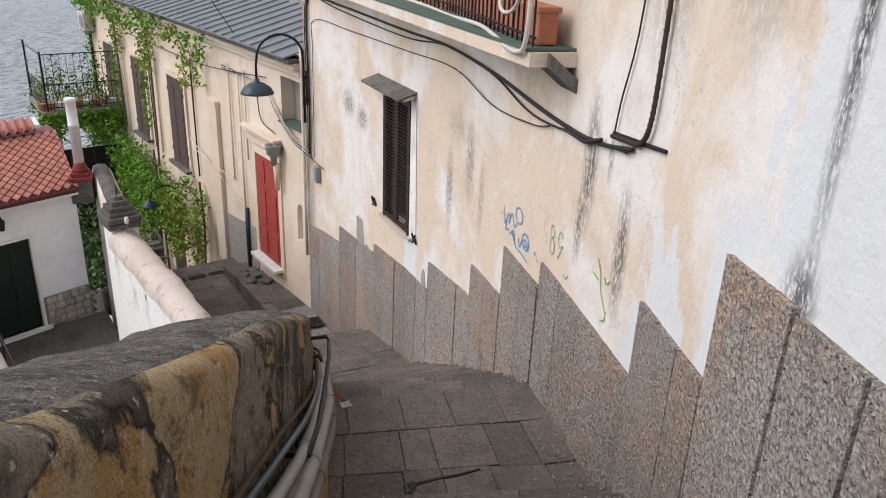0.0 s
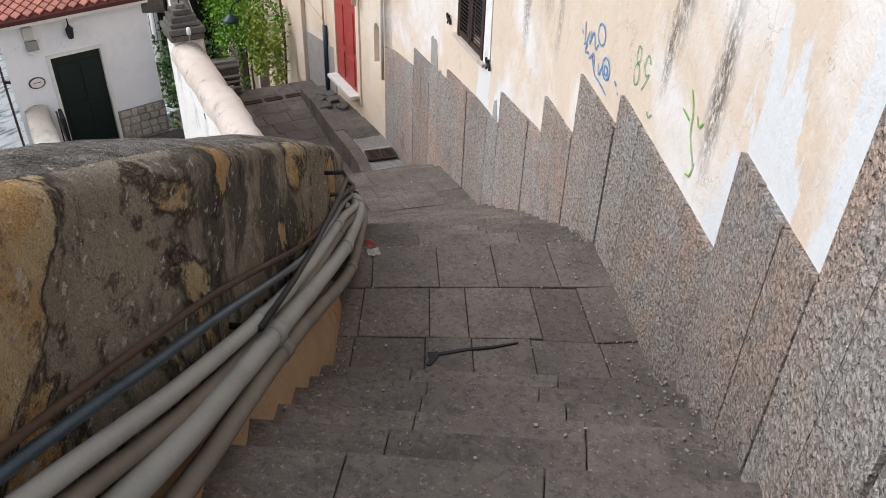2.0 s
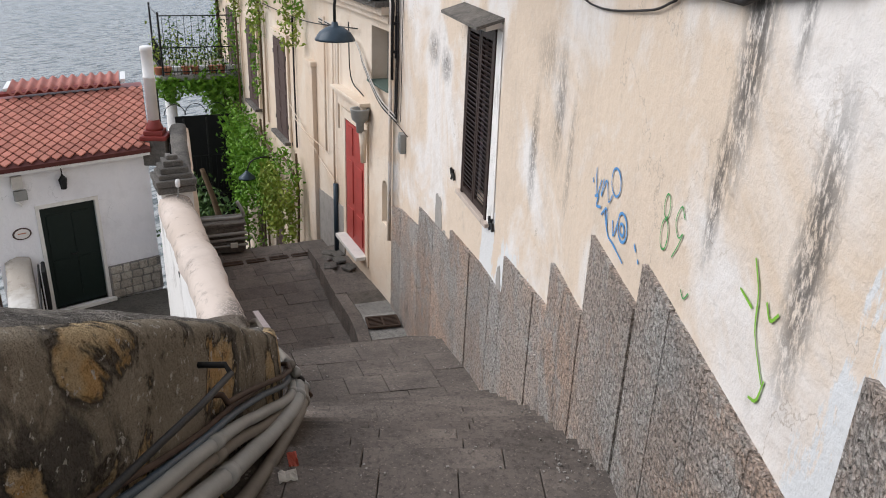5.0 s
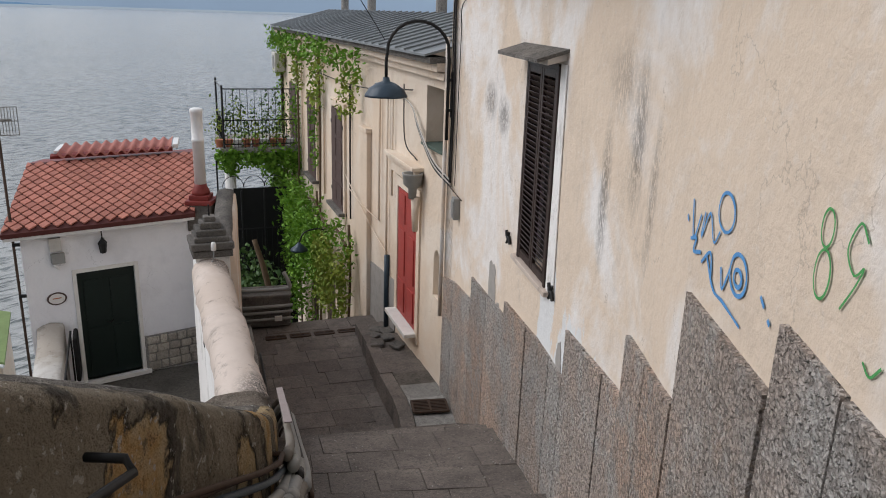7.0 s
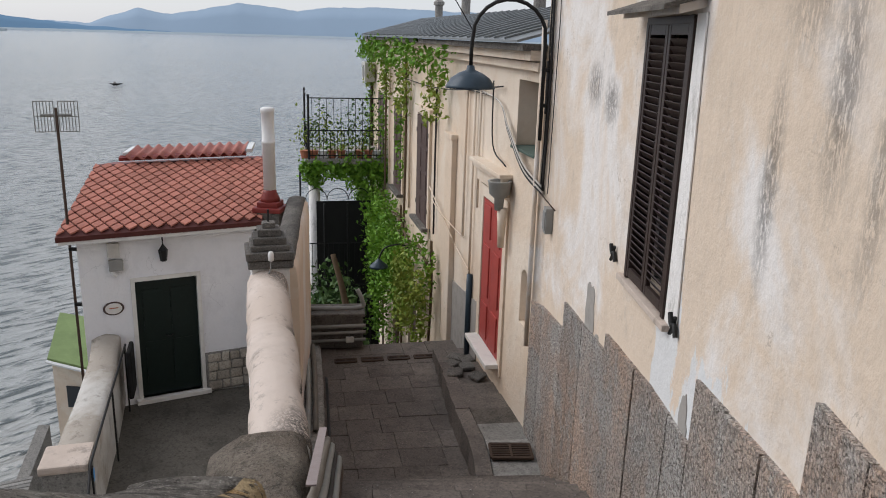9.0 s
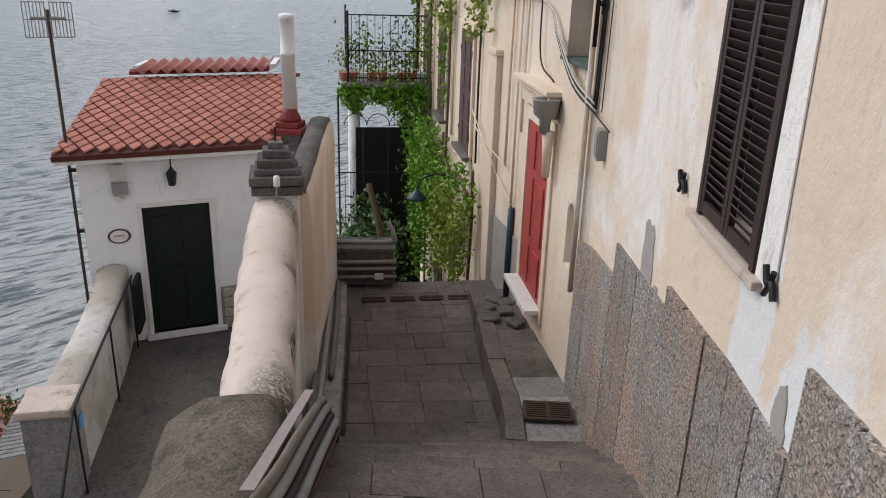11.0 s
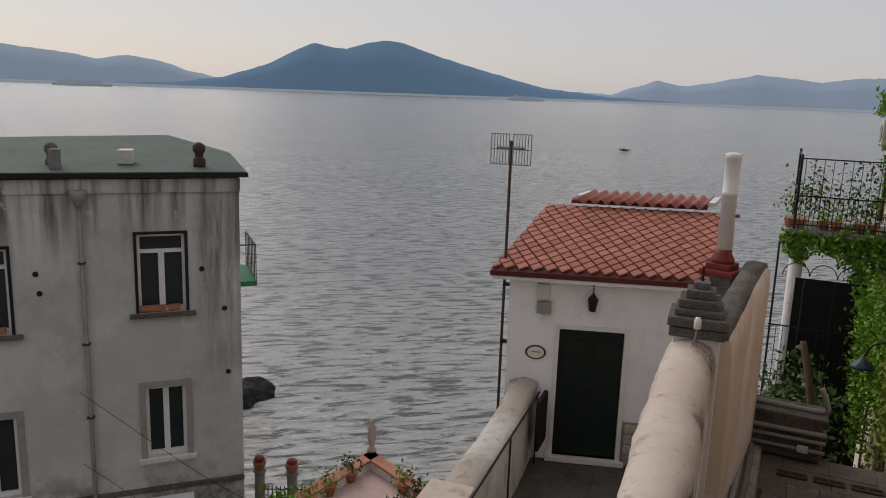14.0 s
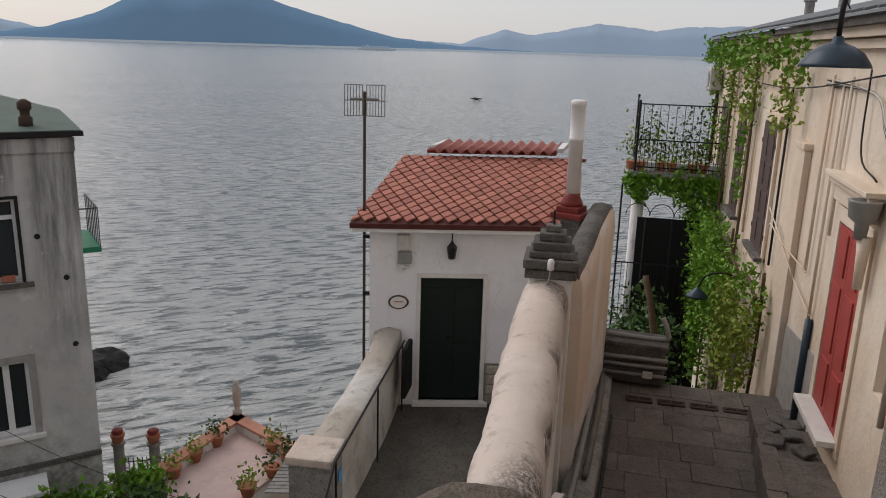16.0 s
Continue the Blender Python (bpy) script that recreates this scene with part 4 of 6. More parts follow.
r0, r1 = Vector((-7.15, 8.88, -5.30)), Vector((-9.85, 10.68, -5.18))
part("bar", sweep([r0 + Vector((1.6, -0.95, -1.0)), r0, r1], 0.016, 8), M_IRON, rail, "", True)
for k in (0.02, 0.55, 0.97):
    p = r0.lerp(r1, k)
    part("post", sweep([p + Vector((0, 0, -1.05)), p], 0.014, 6), M_IRON, rail)
thing("folded_screen", box((0.07, 0.48, 0.75), pose(-9.72, 10.68, -5.55, 0, 0, 57), 0.035), M_BLACKCLOTH, "black rounded panel folded against the terrace wall", "panel")
thing("house_number", box((0.12, 0.006, 0.14), pose(-7.45, 9.035, -5.62, 0, 0, -33)), M_BLUE, "small blue enamel number plate", "sign")

# ---- main wall: window, shutters, balcony, cables, dado ----


def shutter_leaf(parent, s0, s1, z0, z1, off, mat, n, angle=0.0):
    """One louvred leaf with its frame and slats."""
    m = Wpose((s0 + s1) / 2, 0, off)
    w = abs(s1 - s0)
    leaf = part("leaf", put(put(put(put(bmesh.new(), (0.05, 0.035, z1 - z0), m @ pose(-w / 2 + 0.025, 0, (z0 + z1) / 2), 0.006), (0.05, 0.035, z1 - z0), m @ pose(w / 2 - 0.025, 0, (z0 + z1) / 2), 0.006), (w - 0.1, 0.033, 0.07), m @ pose(0, 0, z0 + 0.035), 0.006), (w - 0.1, 0.033, 0.07), m @ pose(0, 0, z1 - 0.035), 0.006), mat, parent)
    mid = (z0 + z1) / 2 - 0.15
    for k in range(n):
        zc = z0 + 0.09 + (z1 - z0 - 0.18) * (k + 0.5) / n
        part("slat", box((w - 0.1, 0.006, (z1 - z0 - 0.18) / n * 1.25), m @ pose(0, 0, zc, 38, 0, 0)), mat, leaf)
    return leaf


win = empty("window_1", "tall window with closed dark brown louvred shutters", "window", "structure")
S0, S1, Z0, Z1 = 5.78, 6.68, -2.30, -0.48
shutter_leaf(win, S0 + 0.03, (S0 + S1) / 2 - 0.003, Z0 + 0.02, Z1 - 0.02, 0.018, M_SHUTTER, 34)
shutter_leaf(win, (S0 + S1) / 2 + 0.003, S1 - 0.03, Z0 + 0.02, Z1 - 0.02, 0.018, M_SHUTTER, 34)
fm = bmesh.new()
mw = Wpose((S0 + S1) / 2, 0, 0.0)
for sx in (-1, 1):
    put(fm, (0.05, 0.12, Z1 - Z0), mw @ pose(sx * 0.435, 0.02, (Z0 + Z1) / 2), 0.005)
put(fm, (0.9, 0.12, 0.05), mw @ pose(0, 0.02, Z1 - 0.0), 0.005)
part("frame", fm, M_SHUTTER, win)
part("backing", box((0.9, 0.02, 1.85), mw @ pose(0, 0.2, (Z0 + Z1) / 2)), M_GLASS, win)
part("sill", box((1.12, 0.10, 0.045), mw @ pose(0.0, -0.02, Z0 - 0.026), 0.008), M_PINKWALL, win, "worn limewashed sill")
part("white_band", prism([W(5.5, -2.3, 0.004), W(5.76, -2.3, 0.004), W(5.76, -0.45, 0.004), W(5.58, -0.45, 0.004)], W(5.6, 0, 0.008) - W(5.6, 0, 0.0)), M_WHITEWALL, win, "pale painted border")
hood = empty("window_hood", "small weathered stone hood above the shuttered window", "hood")
part("slab", prism([W(5.58, -0.36, 0.0), W(6.98, -0.36, 0.0), W(6.98, -0.44, 0.25), W(5.58, -0.44, 0.25)], (0, 0, 0.028)), M_COPING, hood)
part("bed", prism([W(5.64, -0.42, 0.0), W(6.9, -0.42, 0.0), W(6.9, -0.46, 0.15), W(5.64, -0.46, 0.15)], (0, 0, 0.05)), M_CREAM, hood)
for sk, zk in ((7.09, -2.235), (5.53, -2.25)):
    sh = empty("shutter_dog", "black iron shutter holdback shaped like a small figure", "holdback", "", "shutter holdbacks")
    c = W(sk, zk, 0.022)
    u = Wdir(sk)
    b = bmesh.new()
    sweep([W(sk, zk, -0.03), c], 0.012, 6, b)
    sweep(smooth_pts([c - u * 0.075 + Vector((0, 0, -0.05)), c - u * 0.03 + Vector((0, 0, 0.01)), c + u * 0.03 + Vector((0, 0, -0.01)), c + u * 0.075 + Vector((0, 0, 0.055))], 4), 0.017, 6, b)
    sweep([c - u * 0.03 + Vector((0, 0, 0.06)), c + Vector((0, 0, -0.01)), c + u * 0.05 + Vector((0, 0, -0.07))], 0.014, 6, b)
    part("figure", b, M_IRON, sh)

# roughcast dado in stepped planks
TEETH = [(-5.0, -3.3, 1.15, 1.0), (-3.3, -1.87, 0.55, 0.39), (-1.85, -1.19, 0.41, 0.33), (-1.18, 0.0, -0.31, -0.48), (0.0, 1.63, -1.02, -0.92), (1.64, 2.57, -1.15, -1.17), (2.58, 3.61, -1.69, -1.80), (3.61, 5.0, -2.22, -2.36), (5.02, 7.08, -2.76, -2.92), (7.08, 8.74, -3.08, -3.22), (8.76, 10.38, -3.53, -3.77)]
dado = empty("dado", "rough pebbledash dado of stepped planks along the house wall", "wall cladding", "structure")
for a, b, za, zb in TEETH:
    n = max(1, round((b - a) / 0.42))
    for k in range(n):
        u, v = a + (b - a) * k / n + 0.006, a + (b - a) * (k + 1) / n - 0.006
        zu, zv = za + (zb - za) * k / n, za + (zb - za) * (k + 1) / n
        kn = [u, *[x for x in ARC if u < x < v], v]
        bm = bmesh.new()
        wob = random.uniform(0.022, 0.034)
        low = interp(u, [(-5.0, -0.9), (-1.4, -2.2), (0, -2.6), (1.7, -2.7), (5.0, -4.4), (7.0, -4.9), (9.5, -6.2), (30, -6.2)])
        tops = [(x, zu + (zv - zu) * (x - u) / (v - u)) for x in kn]
        f = [bm.verts.new(W(x, t + random.uniform(-0.008, 0.008), wob)) for x, t in tops]
        g = [bm.verts.new(W(x, low, wob + 0.01)) for x, t in tops]
        fb = [bm.verts.new(W(x, t, -0.02)) for x, t in tops]
        gb = [bm.verts.new(W(x, low, -0.02)) for x, t in tops]
        for i in range(len(kn) - 1):
            bm.faces.new((f[i], f[i + 1], g[i + 1], g[i]))
            bm.faces.new((f[i], f[i + 1], fb[i + 1], fb[i]))
        bm.faces.new((f[0], g[0], gb[0], fb[0]))
        bm.faces.new((f[-1], g[-1], gb[-1], fb[-1]))
        part("plank", bm, M_ROUGH, dado)


def blot(name, s, z, w, h, mat, label, seed, off=0.006, ragged=0.35, n=26, parent=None):
    """A thin ragged patch lying on the wall."""
    bm = bmesh.new()
    rng = random.Random(seed)
    ring = []
    for k in range(n):
        a = 6.28318 * k / n
        r = 1 + ragged * (noise.noise(Vector((math.cos(a) * 1.7 + seed * 3.1, math.sin(a) * 1.7, seed))) + rng.uniform(-0.25, 0.25))
        ring.append((s + w / 2 * r * math.cos(a), z + h / 2 * r * math.sin(a)))
    fv = [bm.verts.new(W(x, y, off)) for x, y in ring]
    bv = [bm.verts.new(W(x, y, -0.002)) for x, y in ring]
    bm.faces.new(fv)
    for k in range(n):
        bm.faces.new((fv[k], fv[(k + 1) % n], bv[(k + 1) % n], bv[k]))
    return thing(name, bm, mat, label, "patch", "structure")


for i, (s, z, w, h, mt) in enumerate([(7.75, -3.0, 0.32, 0.6, M_REPAIR), (7.45, -3.25, 0.2, 0.4, M_REPAIR), (5.2, -2.72, 0.16, 0.3, M_REPAIR)]):
    blot("patch", s, z, w, h, mt, "grey cement patch where the plaster fell away", 5 + i)


def spray(name, strokes, r, mat, label, squeeze=lambda z: z):
    ob = empty(name, label, "graffiti")
    for st in strokes:
        pts = smooth_pts([W(s, squeeze(z), 0.006) for s, z in st], 5)
        bm = bmesh.new()
        n0 = Vector((0, 0, 1))
        rows = []
        for i, p in enumerate(pts):
            d = (pts[min(i + 1, len(pts) - 1)] - pts[max(i - 1, 0)]).normalized()
            nn = W(st[0][0], 0, 1) - W(st[0][0], 0, 0)
            sd = d.cross(nn).normalized() * r * (0.8 + 0.4 * noise.noise(p * 9))
            rows.append((bm.verts.new(p + sd), bm.verts.new(p - sd)))
        for p, q in zip(rows, rows[1:]):
            bm.faces.new((p[0], q[0], q[1], p[1]))
        part("stroke", bm, mat, ob)
    return ob


def ringpts(s, z, rs, rz, n=10, a0=0.0, turn=1.05):
    return [(s + rs * math.cos(a0 + turn * 6.28318 * k / n), z + rz * math.sin(a0 + turn * 6.28318 * k / n)) for k in range(n + 1)]


spray("graffiti", [ringpts(2.26, -0.64, 0.09, 0.12), [(2.68, -0.72), (2.62, -0.98), (2.55, -0.78)], [(2.5, -0.74), (2.52, -0.92), (2.44, -0.72), (2.36, -0.88), (2.3, -0.78)], [(2.66, -1.0), (2.58, -0.96), (2.6, -1.06), (2.5, -1.02)], [(2.48, -1.08), (2.38, -0.96), (2.34, -1.1)], ringpts(2.06, -0.93, 0.085, 0.12), ringpts(2.06, -0.95, 0.04, 0.05), [(2.42, -1.0), (2.3, -1.16), (2.18, -1.17), (1.98, -1.2)], [(2.24, -0.98), (2.2, -1.1), (2.14, -0.92)], [(1.84, -0.92), (1.8, -0.96)], [(1.76, -1.0), (1.74, -1.02)], [(2.74, -0.86), (2.72, -0.9)]], 0.009, M_BLUE, "blue spray-painted scribble on the plaster", lambda z: -1.08 + (z + 1.2) * 0.58)
spray("graffiti", [ringpts(1.48, -0.60, 0.035, 0.05), ringpts(1.47, -0.72, 0.045, 0.065), [(1.27, -0.58), (1.32, -0.545), (1.36, -0.62), (1.31, -0.67), (1.27, -0.64), (1.30, -0.70), (1.35, -0.77)], [(1.2, -0.84), (1.16, -0.86), (1.12, -0.82)]], 0.005, M_GRN, "thin green spray-painted letters on the plaster")
spray("graffiti", [[(0.66, -0.47), (0.60, -0.56), (0.57, -0.68), (0.47, -0.80)], [(0.72, -0.60), (0.62, -0.62)], [(0.54, -0.56), (0.50, -0.6), (0.46, -0.56)], [(0.46, -0.78), (0.48, -0.86), (0.53, -0.88)]], 0.007, M_LIME, "lime green spray-painted arrow on the plaster")

# balcony above
balc = empty("balcony", "balcony with black railing and terracotta window boxes", "balcony")
part("slab", prism([W(1.35, 0.68, 0.0), W(9.6, 0.68, 0.0), W(9.6, 0.68, 0.35), W(1.35, 0.68, 0.35)], (0, 0, 0.10)), M_CREAM, balc, "plastered slab with a mouldy edge")
part("floor_cover", prism([W(1.38, 0.785, 0.0), W(9.6, 0.785, 0.0), W(9.6, 0.785, 0.36), W(1.38, 0.785, 0.36)], (0, 0, 0.02)), M_FELT, balc, "green floor covering")
part("corbel", prism([W(1.3, 0.50, 0.0), W(1.62, 0.50, 0.0), W(1.62, 0.68, 0.22), W(1.3, 0.68, 0.22)], (0, 0, 0.1)), M_COPING, balc)
for k in range(56):
    s = 1.45 + k * 0.115
    part("baluster", sweep([W(s, 0.80, 0.30), W(s, 1.72, 0.30)], 0.009, 5), M_IRON, balc)
part("rail", sweep([W(x, 1.72, 0.30) for x in (1.42, 2.7, 3.8, 5.1, 6.0, 8.0)], 0.014, 6), M_IRON, balc)
part("rail", sweep([W(x, 0.87, 0.30) for x in (1.42, 2.7, 3.8, 5.1, 6.0, 8.0)], 0.011, 6), M_IRON, balc)
for k in range(8):
    s = 1.75 + k * 0.58
    wb = empty("window_box", "ribbed terracotta window box on the balcony", "planter", "", "balcony window boxes")
    part("box", box((0.52, 0.15, 0.24), Wpose(s, 0.93, 0.18), 0.015), M_TERRA, wb)
    part("rim", box((0.55, 0.18, 0.04), Wpose(s, 1.05, 0.18), 0.01), M_TERRA, wb)
thing("hose", sweep(smooth_pts([W(1.36, 1.5, 0.37), W(1.36, 0.9, 0.38), W(1.55, 0.76, 0.40), W(2.4, 0.83, 0.39), W(3.5, 0.80, 0.40), W(5, 0.82, 0.39), W(8.5, 0.83, 0.39)]), 0.018, 7), M_CABLEW, "pale plastic hose along the balcony edge", "hose", smooth=True)
thing("hose", sweep(smooth_pts([W(2.05, 1.7, 0.37), W(2.0, 1.25, 0.39), W(1.85, 1.02, 0.42), W(1.6, 1.05, 0.40), W(1.45, 1.3, 0.38)]), 0.014, 7), M_CABLEW, "looped pale hose hanging on the railing", "hose", smooth=True)

# cables
RUN = [(10.22, -2.35), (10.18, -1.2), (10.2, 0.15), (9.9, 0.42), (8.6, 0.42), (6.0, 0.36), (4.62, 0.37), (3.2, 0.32), (2.2, 0.28), (1.6, 0.26), (0.9, 0.27), (0.35, 0.36)]
thing("cable", sweep(smooth_pts([W(s, z, 0.025) for s, z in RUN], 5), 0.016, 6), M_CABLE, "thick black cable bundle strung across the wall", "cable", "", "wall cables", True)
thing("cable", sweep(smooth_pts([W(s + 0.06, z - 0.04 - 0.05 * math.sin(k * 1.7), 0.03) for k, (s, z) in enumerate(RUN)], 5), 0.009, 5), M_CABLE, "thin dark cable along the bundle", "cable", "", "wall cables", True)
thing("cable", sweep(smooth_pts([W(s, z, 0.02) for s, z in [(10.05, -2.35), (10.0, -0.5), (9.9, 0.05), (8.0, 0.1), (5.9, 0.12), (4.4, 0.16), (3.2, 0.02), (2.1, 0.1), (1.7, 0.18)]], 5), 0.006, 5), M_CABLE, "thin grey cable sagging across the wall", "cable", "", "wall cables", True)
thing("cable", sweep(smooth_pts([W(s, z, 0.02) for s, z in [(0.42, 2.6), (0.44, 1.2), (0.58, 0.6), (0.62, 0.38)]], 5), 0.006, 5), M_CABLE, "thin wire running down the wall", "cable", "", "wall cables", True)
cdt = empty("conduit", "ribbed dark conduit coming down the wall", "conduit")
CP = smooth_pts([W(s, z, 0.035) for s, z in [(0.12, 4.0), (0.12, 2.0), (0.13, 1.0), (0.16, 0.56), (0.26, 0.42), (0.42, 0.40), (0.62, 0.38)]], 8)
part("tube", sweep(CP, 0.014, 8), M_RUST, cdt, "", True)
for i in range(4, len(CP) - 1):
    part("rib", sweep([CP[i], CP[i] + (CP[i + 1] - CP[i]).normalized() * 0.012], 0.017, 8), M_RUST, cdt)
thing("sleeve", sweep([W(x, z, 0.04) for x, z in ((1.35, 0.24), (1.0, 0.24), (0.75, 0.32))], 0.014, 8), M_CABLE, "taped black sleeve round the cables", "sleeve", smooth=True)
thing("groove_cover", prism([W(0.65, 0.40, 0.0), W(-0.02, 0.46, 0.0), W(-0.02, 0.44, 0.0), W(0.6, 0.37, 0.0)], W(0, 0, 0.02) - W(0, 0, 0)), M_STAIN, "dark iron lug where the cables enter", "lug")
wbx = empty("junction_box", "grey electric junction box with loose wires", "junction box")
part("body", box((0.16, 0.09, 0.30), Wpose(9.85, -2.62, 0.045), 0.012), M_PVC, wbx)
part("lid", box((0.13, 0.012, 0.22), Wpose(9.85, -2.62, 0.095), 0.004), M_PVC, wbx)
part("bar", sweep([W(9.45, -2.42, 0.05), W(10.2, -2.38, 0.05)], 0.008, 5), M_RUST, wbx)
for k in range(4):
    s = 10.22 - 0.02 * k
    thing("cable", sweep(smooth_pts([W(s, -2.3 - 0.03 * k, 0.04), W(10.8, -2.12 - 0.03 * k, 0.10), W(11.6, -1.75 - 0.02 * k, 0.08), W(12.3, -1.45, 0.05), W(14.5, -1.35 - 0.03 * k, 0.04)], 6), 0.011, 5), (M_CABLEW, M_CABLE, M_CABLEW, M_CABLE)[k], "cable drooping across the plaster", "cable", "", "wall cables", True)
thing("downpipe", sweep([W(10.42, -0.4, 0.05), W(10.42, -4.4, 0.05)], 0.03, 8), M_CREAM, "painted rain pipe at the house corner", "pipe", smooth=True)

# swan-neck street lamp
lamp = empty("street_lamp", "blue-grey enamel street lamp on a swan-neck bracket", "street lamp")
A0 = 10.22
arc = [W(A0, -1.75, 0.1), W(A0, -0.7, 0.1)] + [W(A0 - 0.02, -0.62 + 0.42 * math.sin(t), 0.52 - 0.42 * math.cos(t)) for t in [0.3 + 0.28 * k for k in range(10)]] + [W(A0, -0.72, 0.94), W(A0, -0.95, 0.94)]
part("arm", sweep(arc, 0.022, 8), M_IRON, lamp, "", True)
for zz in (-0.95, -1.35):
    part("clamp", sweep([W(A0, zz, 0.0), W(A0, zz, 0.12)], 0.022, 6), M_IRON, lamp)
part("wall_bar", sweep([W(A0 + 0.04, -1.45, 0.03), W(A0 + 0.04, -0.85, 0.03)], 0.02, 6), M_IRON, lamp)
lm = Matrix.Translation(W(A0, 0, 0.94))
part("shade", lathe([(0.04, -0.92), (0.05, -0.97), (0.13, -1.0), (0.22, -1.06), (0.275, -1.14), (0.285, -1.17), (0.275, -1.17), (0.2, -1.09), (0.03, -1.05)], lm, 28), M_LAMP, lamp, "", True)
part("bulb_glass", lathe([(0.02, -1.06), (0.07, -1.09), (0.06, -1.14), (0.02, -1.16)], lm, 14), M_MARBLE, lamp, "", True)
# ---- lower house along the street ----
rd = empty("door_1", "closed red panelled double door in a stone surround", "door", "structure")
dm = Wpose(12.32, 0, 0.0)
for sx in (-1, 1):
    lf = part("leaf", box((0.54, 0.05, 2.24), dm @ pose(sx * 0.272, 0, -4.09), 0.006), M_RED, rd)
    for zc, h in ((-4.85, 0.55), (-4.05, 0.8), (-3.28, 0.5)):
        part("panel", box((0.36, 0.03, h), dm @ pose(sx * 0.272, -0.03, zc), 0.012), M_RED, lf)
part("sill", box((1.3, 0.34, 0.07), Wpose(12.32, -5.25, 0.06), 0.01), M_MARBLE, rd, "white marble threshold")
sur = bmesh.new()
put(sur, (0.16, 0.10, 2.6), Wpose(11.68, -4.1, -0.015), 0.012)
put(sur, (0.16, 0.10, 2.6), Wpose(12.97, -4.1, -0.015), 0.012)
put(sur, (1.46, 0.10, 0.18), Wpose(12.32, -2.86, -0.012), 0.012)
part("surround", sur, M_CREAM2, rd, "plastered stone surround")
part("cornice", put(put(box((1.75, 0.20, 0.06), Wpose(12.4, -2.42, 0.09), 0.012), (1.65, 0.14, 0.08), Wpose(12.4, -2.49, 0.065), 0.012), (1.55, 0.08, 0.2), Wpose(12.4, -2.63, 0.035), 0.01), M_CREAM2, rd, "weathered stone cornice")
nb = bmesh.new()
put(nb, (0.26, 0.02, 0.7), Wpose(10.79, -3.9, -0.1))
thing("niche", nb, M_CREAM2, "small arched niche in the plaster", "niche", "structure")
b = bmesh.new()
for k in range(8):
    t0, t1 = math.pi * k / 8, math.pi * (k + 1) / 8
    prism([W(10.79 + 0.13 * math.cos(t0), -3.63 + 0.13 * math.sin(t0), -0.004), W(10.79 + 0.13 * math.cos(t1), -3.63 + 0.13 * math.sin(t1), -0.004), W(10.79 + 0.14 * math.cos(t1), -3.49, -0.004), W(10.79 + 0.14 * math.cos(t0), -3.49, -0.004)], W(0, 0, -0.08) - W(0, 0, 0), b)
thing("niche_arch", b, M_CREAM2, "plaster arch of the niche", "trim", "structure")
rw = empty("window_2", "deep unglazed opening with a green mouldy sill", "window", "structure")
part("backing", box((0.95, 0.02, 1.0), Wpose(11.0, -1.55, -0.28)), M_REPAIR, rw, "rough grey masonry infill")
part("sill", box((1.0, 0.34, 0.04), Wpose(11.0, -1.99, -0.1), 0.008), M_FELT, rw, "green mouldy sill")
part("plank", box((0.2, 0.05, 0.5), Wpose(10.85, -1.72, -0.22, ) @ pose(0, 0, 0, 12, 18, 0), 0.02), M_RUST, rw)
thing("pilaster", put(box((0.55, 0.10, 3.95), Wpose(15.2, -4.3, 0.05), 0.015), (0.62, 0.14, 0.10), Wpose(15.2, -2.32, 0.06), 0.02), M_CREAM2, "flat plaster pilaster with a small capital", "pilaster", "structure")
hop = empty("rain_hopper", "old rain hopper with a short spout beside the door", "hopper")
part("bowl", lathe([(0.06, -0.32), (0.07, -0.16), (0.14, -0.1), (0.16, 0.06), (0.17, 0.08), (0.13, 0.08), (0.1, -0.02)], Matrix.Translation(W(11.55, -2.55, 0.17)), 16), M_PVC, hop, "", True)
part("spout", lathe([(0.045, -0.85), (0.06, -0.5), (0.075, -0.3)], Matrix.Translation(W(11.55, -2.55, 0.12)), 12), M_CREAM2, hop, "", True)
for s, r, z0, z1, mt, lab in ((13.5, 0.05, -6.0, -4.4, M_LAMP, "blue-grey plastic downpipe"), (13.55, 0.02, -4.4, -1.4, M_CREAM2, "thin painted pipe"), (14.1, 0.022, -3.9, -1.3, M_CREAM2, "thin painted pipe"), (13.2, 0.02, -3.2, -1.3, M_CREAM2, "thin painted pipe"), (16.6, 0.02, -4.5, -1.6, M_CABLE, "thin dark cable"), (19.6, 0.025, -4.6, -1.0, M_CREAM2, "painted rain pipe"), (20.2, 0.015, -4.6, -1.0, M_CABLE, "thin dark cable"), (22.9, 0.025, -4.8, -1.0, M_CREAM2, "painted rain pipe"), (26.9, 0.05, -6.0, -1.0, M_RUST, "rusty downpipe")):
    thing("downpipe", sweep([W(s, z0, 0.05), W(s, (z0 + z1) / 2, 0.055), W(s, z1, 0.05)], r, 8), mt, lab + " on the yellow wall", "pipe", "", "pipes on the lower house", True)
for pts in ([(13.5, -4.35), (14.6, -4.2), (14.9, -4.0), (17.1, -3.6)], [(14.0, -3.9), (15.6, -3.85), (17.0, -3.9), (17.1, -4.9)], [(12.0, -1.25), (15, -1.5), (18, -1.6), (22, -1.6)], [(12.5, -1.2), (12.4, -2.1), (11.7, -2.3)]):
    thing("cable", sweep(smooth_pts([W(s, z, 0.06 if s < 14.8 or s > 15.6 else 0.12) for s, z in pts], 5), 0.011, 5), M_CREAM2 if pts[0][0] > 12.6 else M_CABLE, "thin cable clipped to the yellow wall", "cable", "", "wall cables", True)
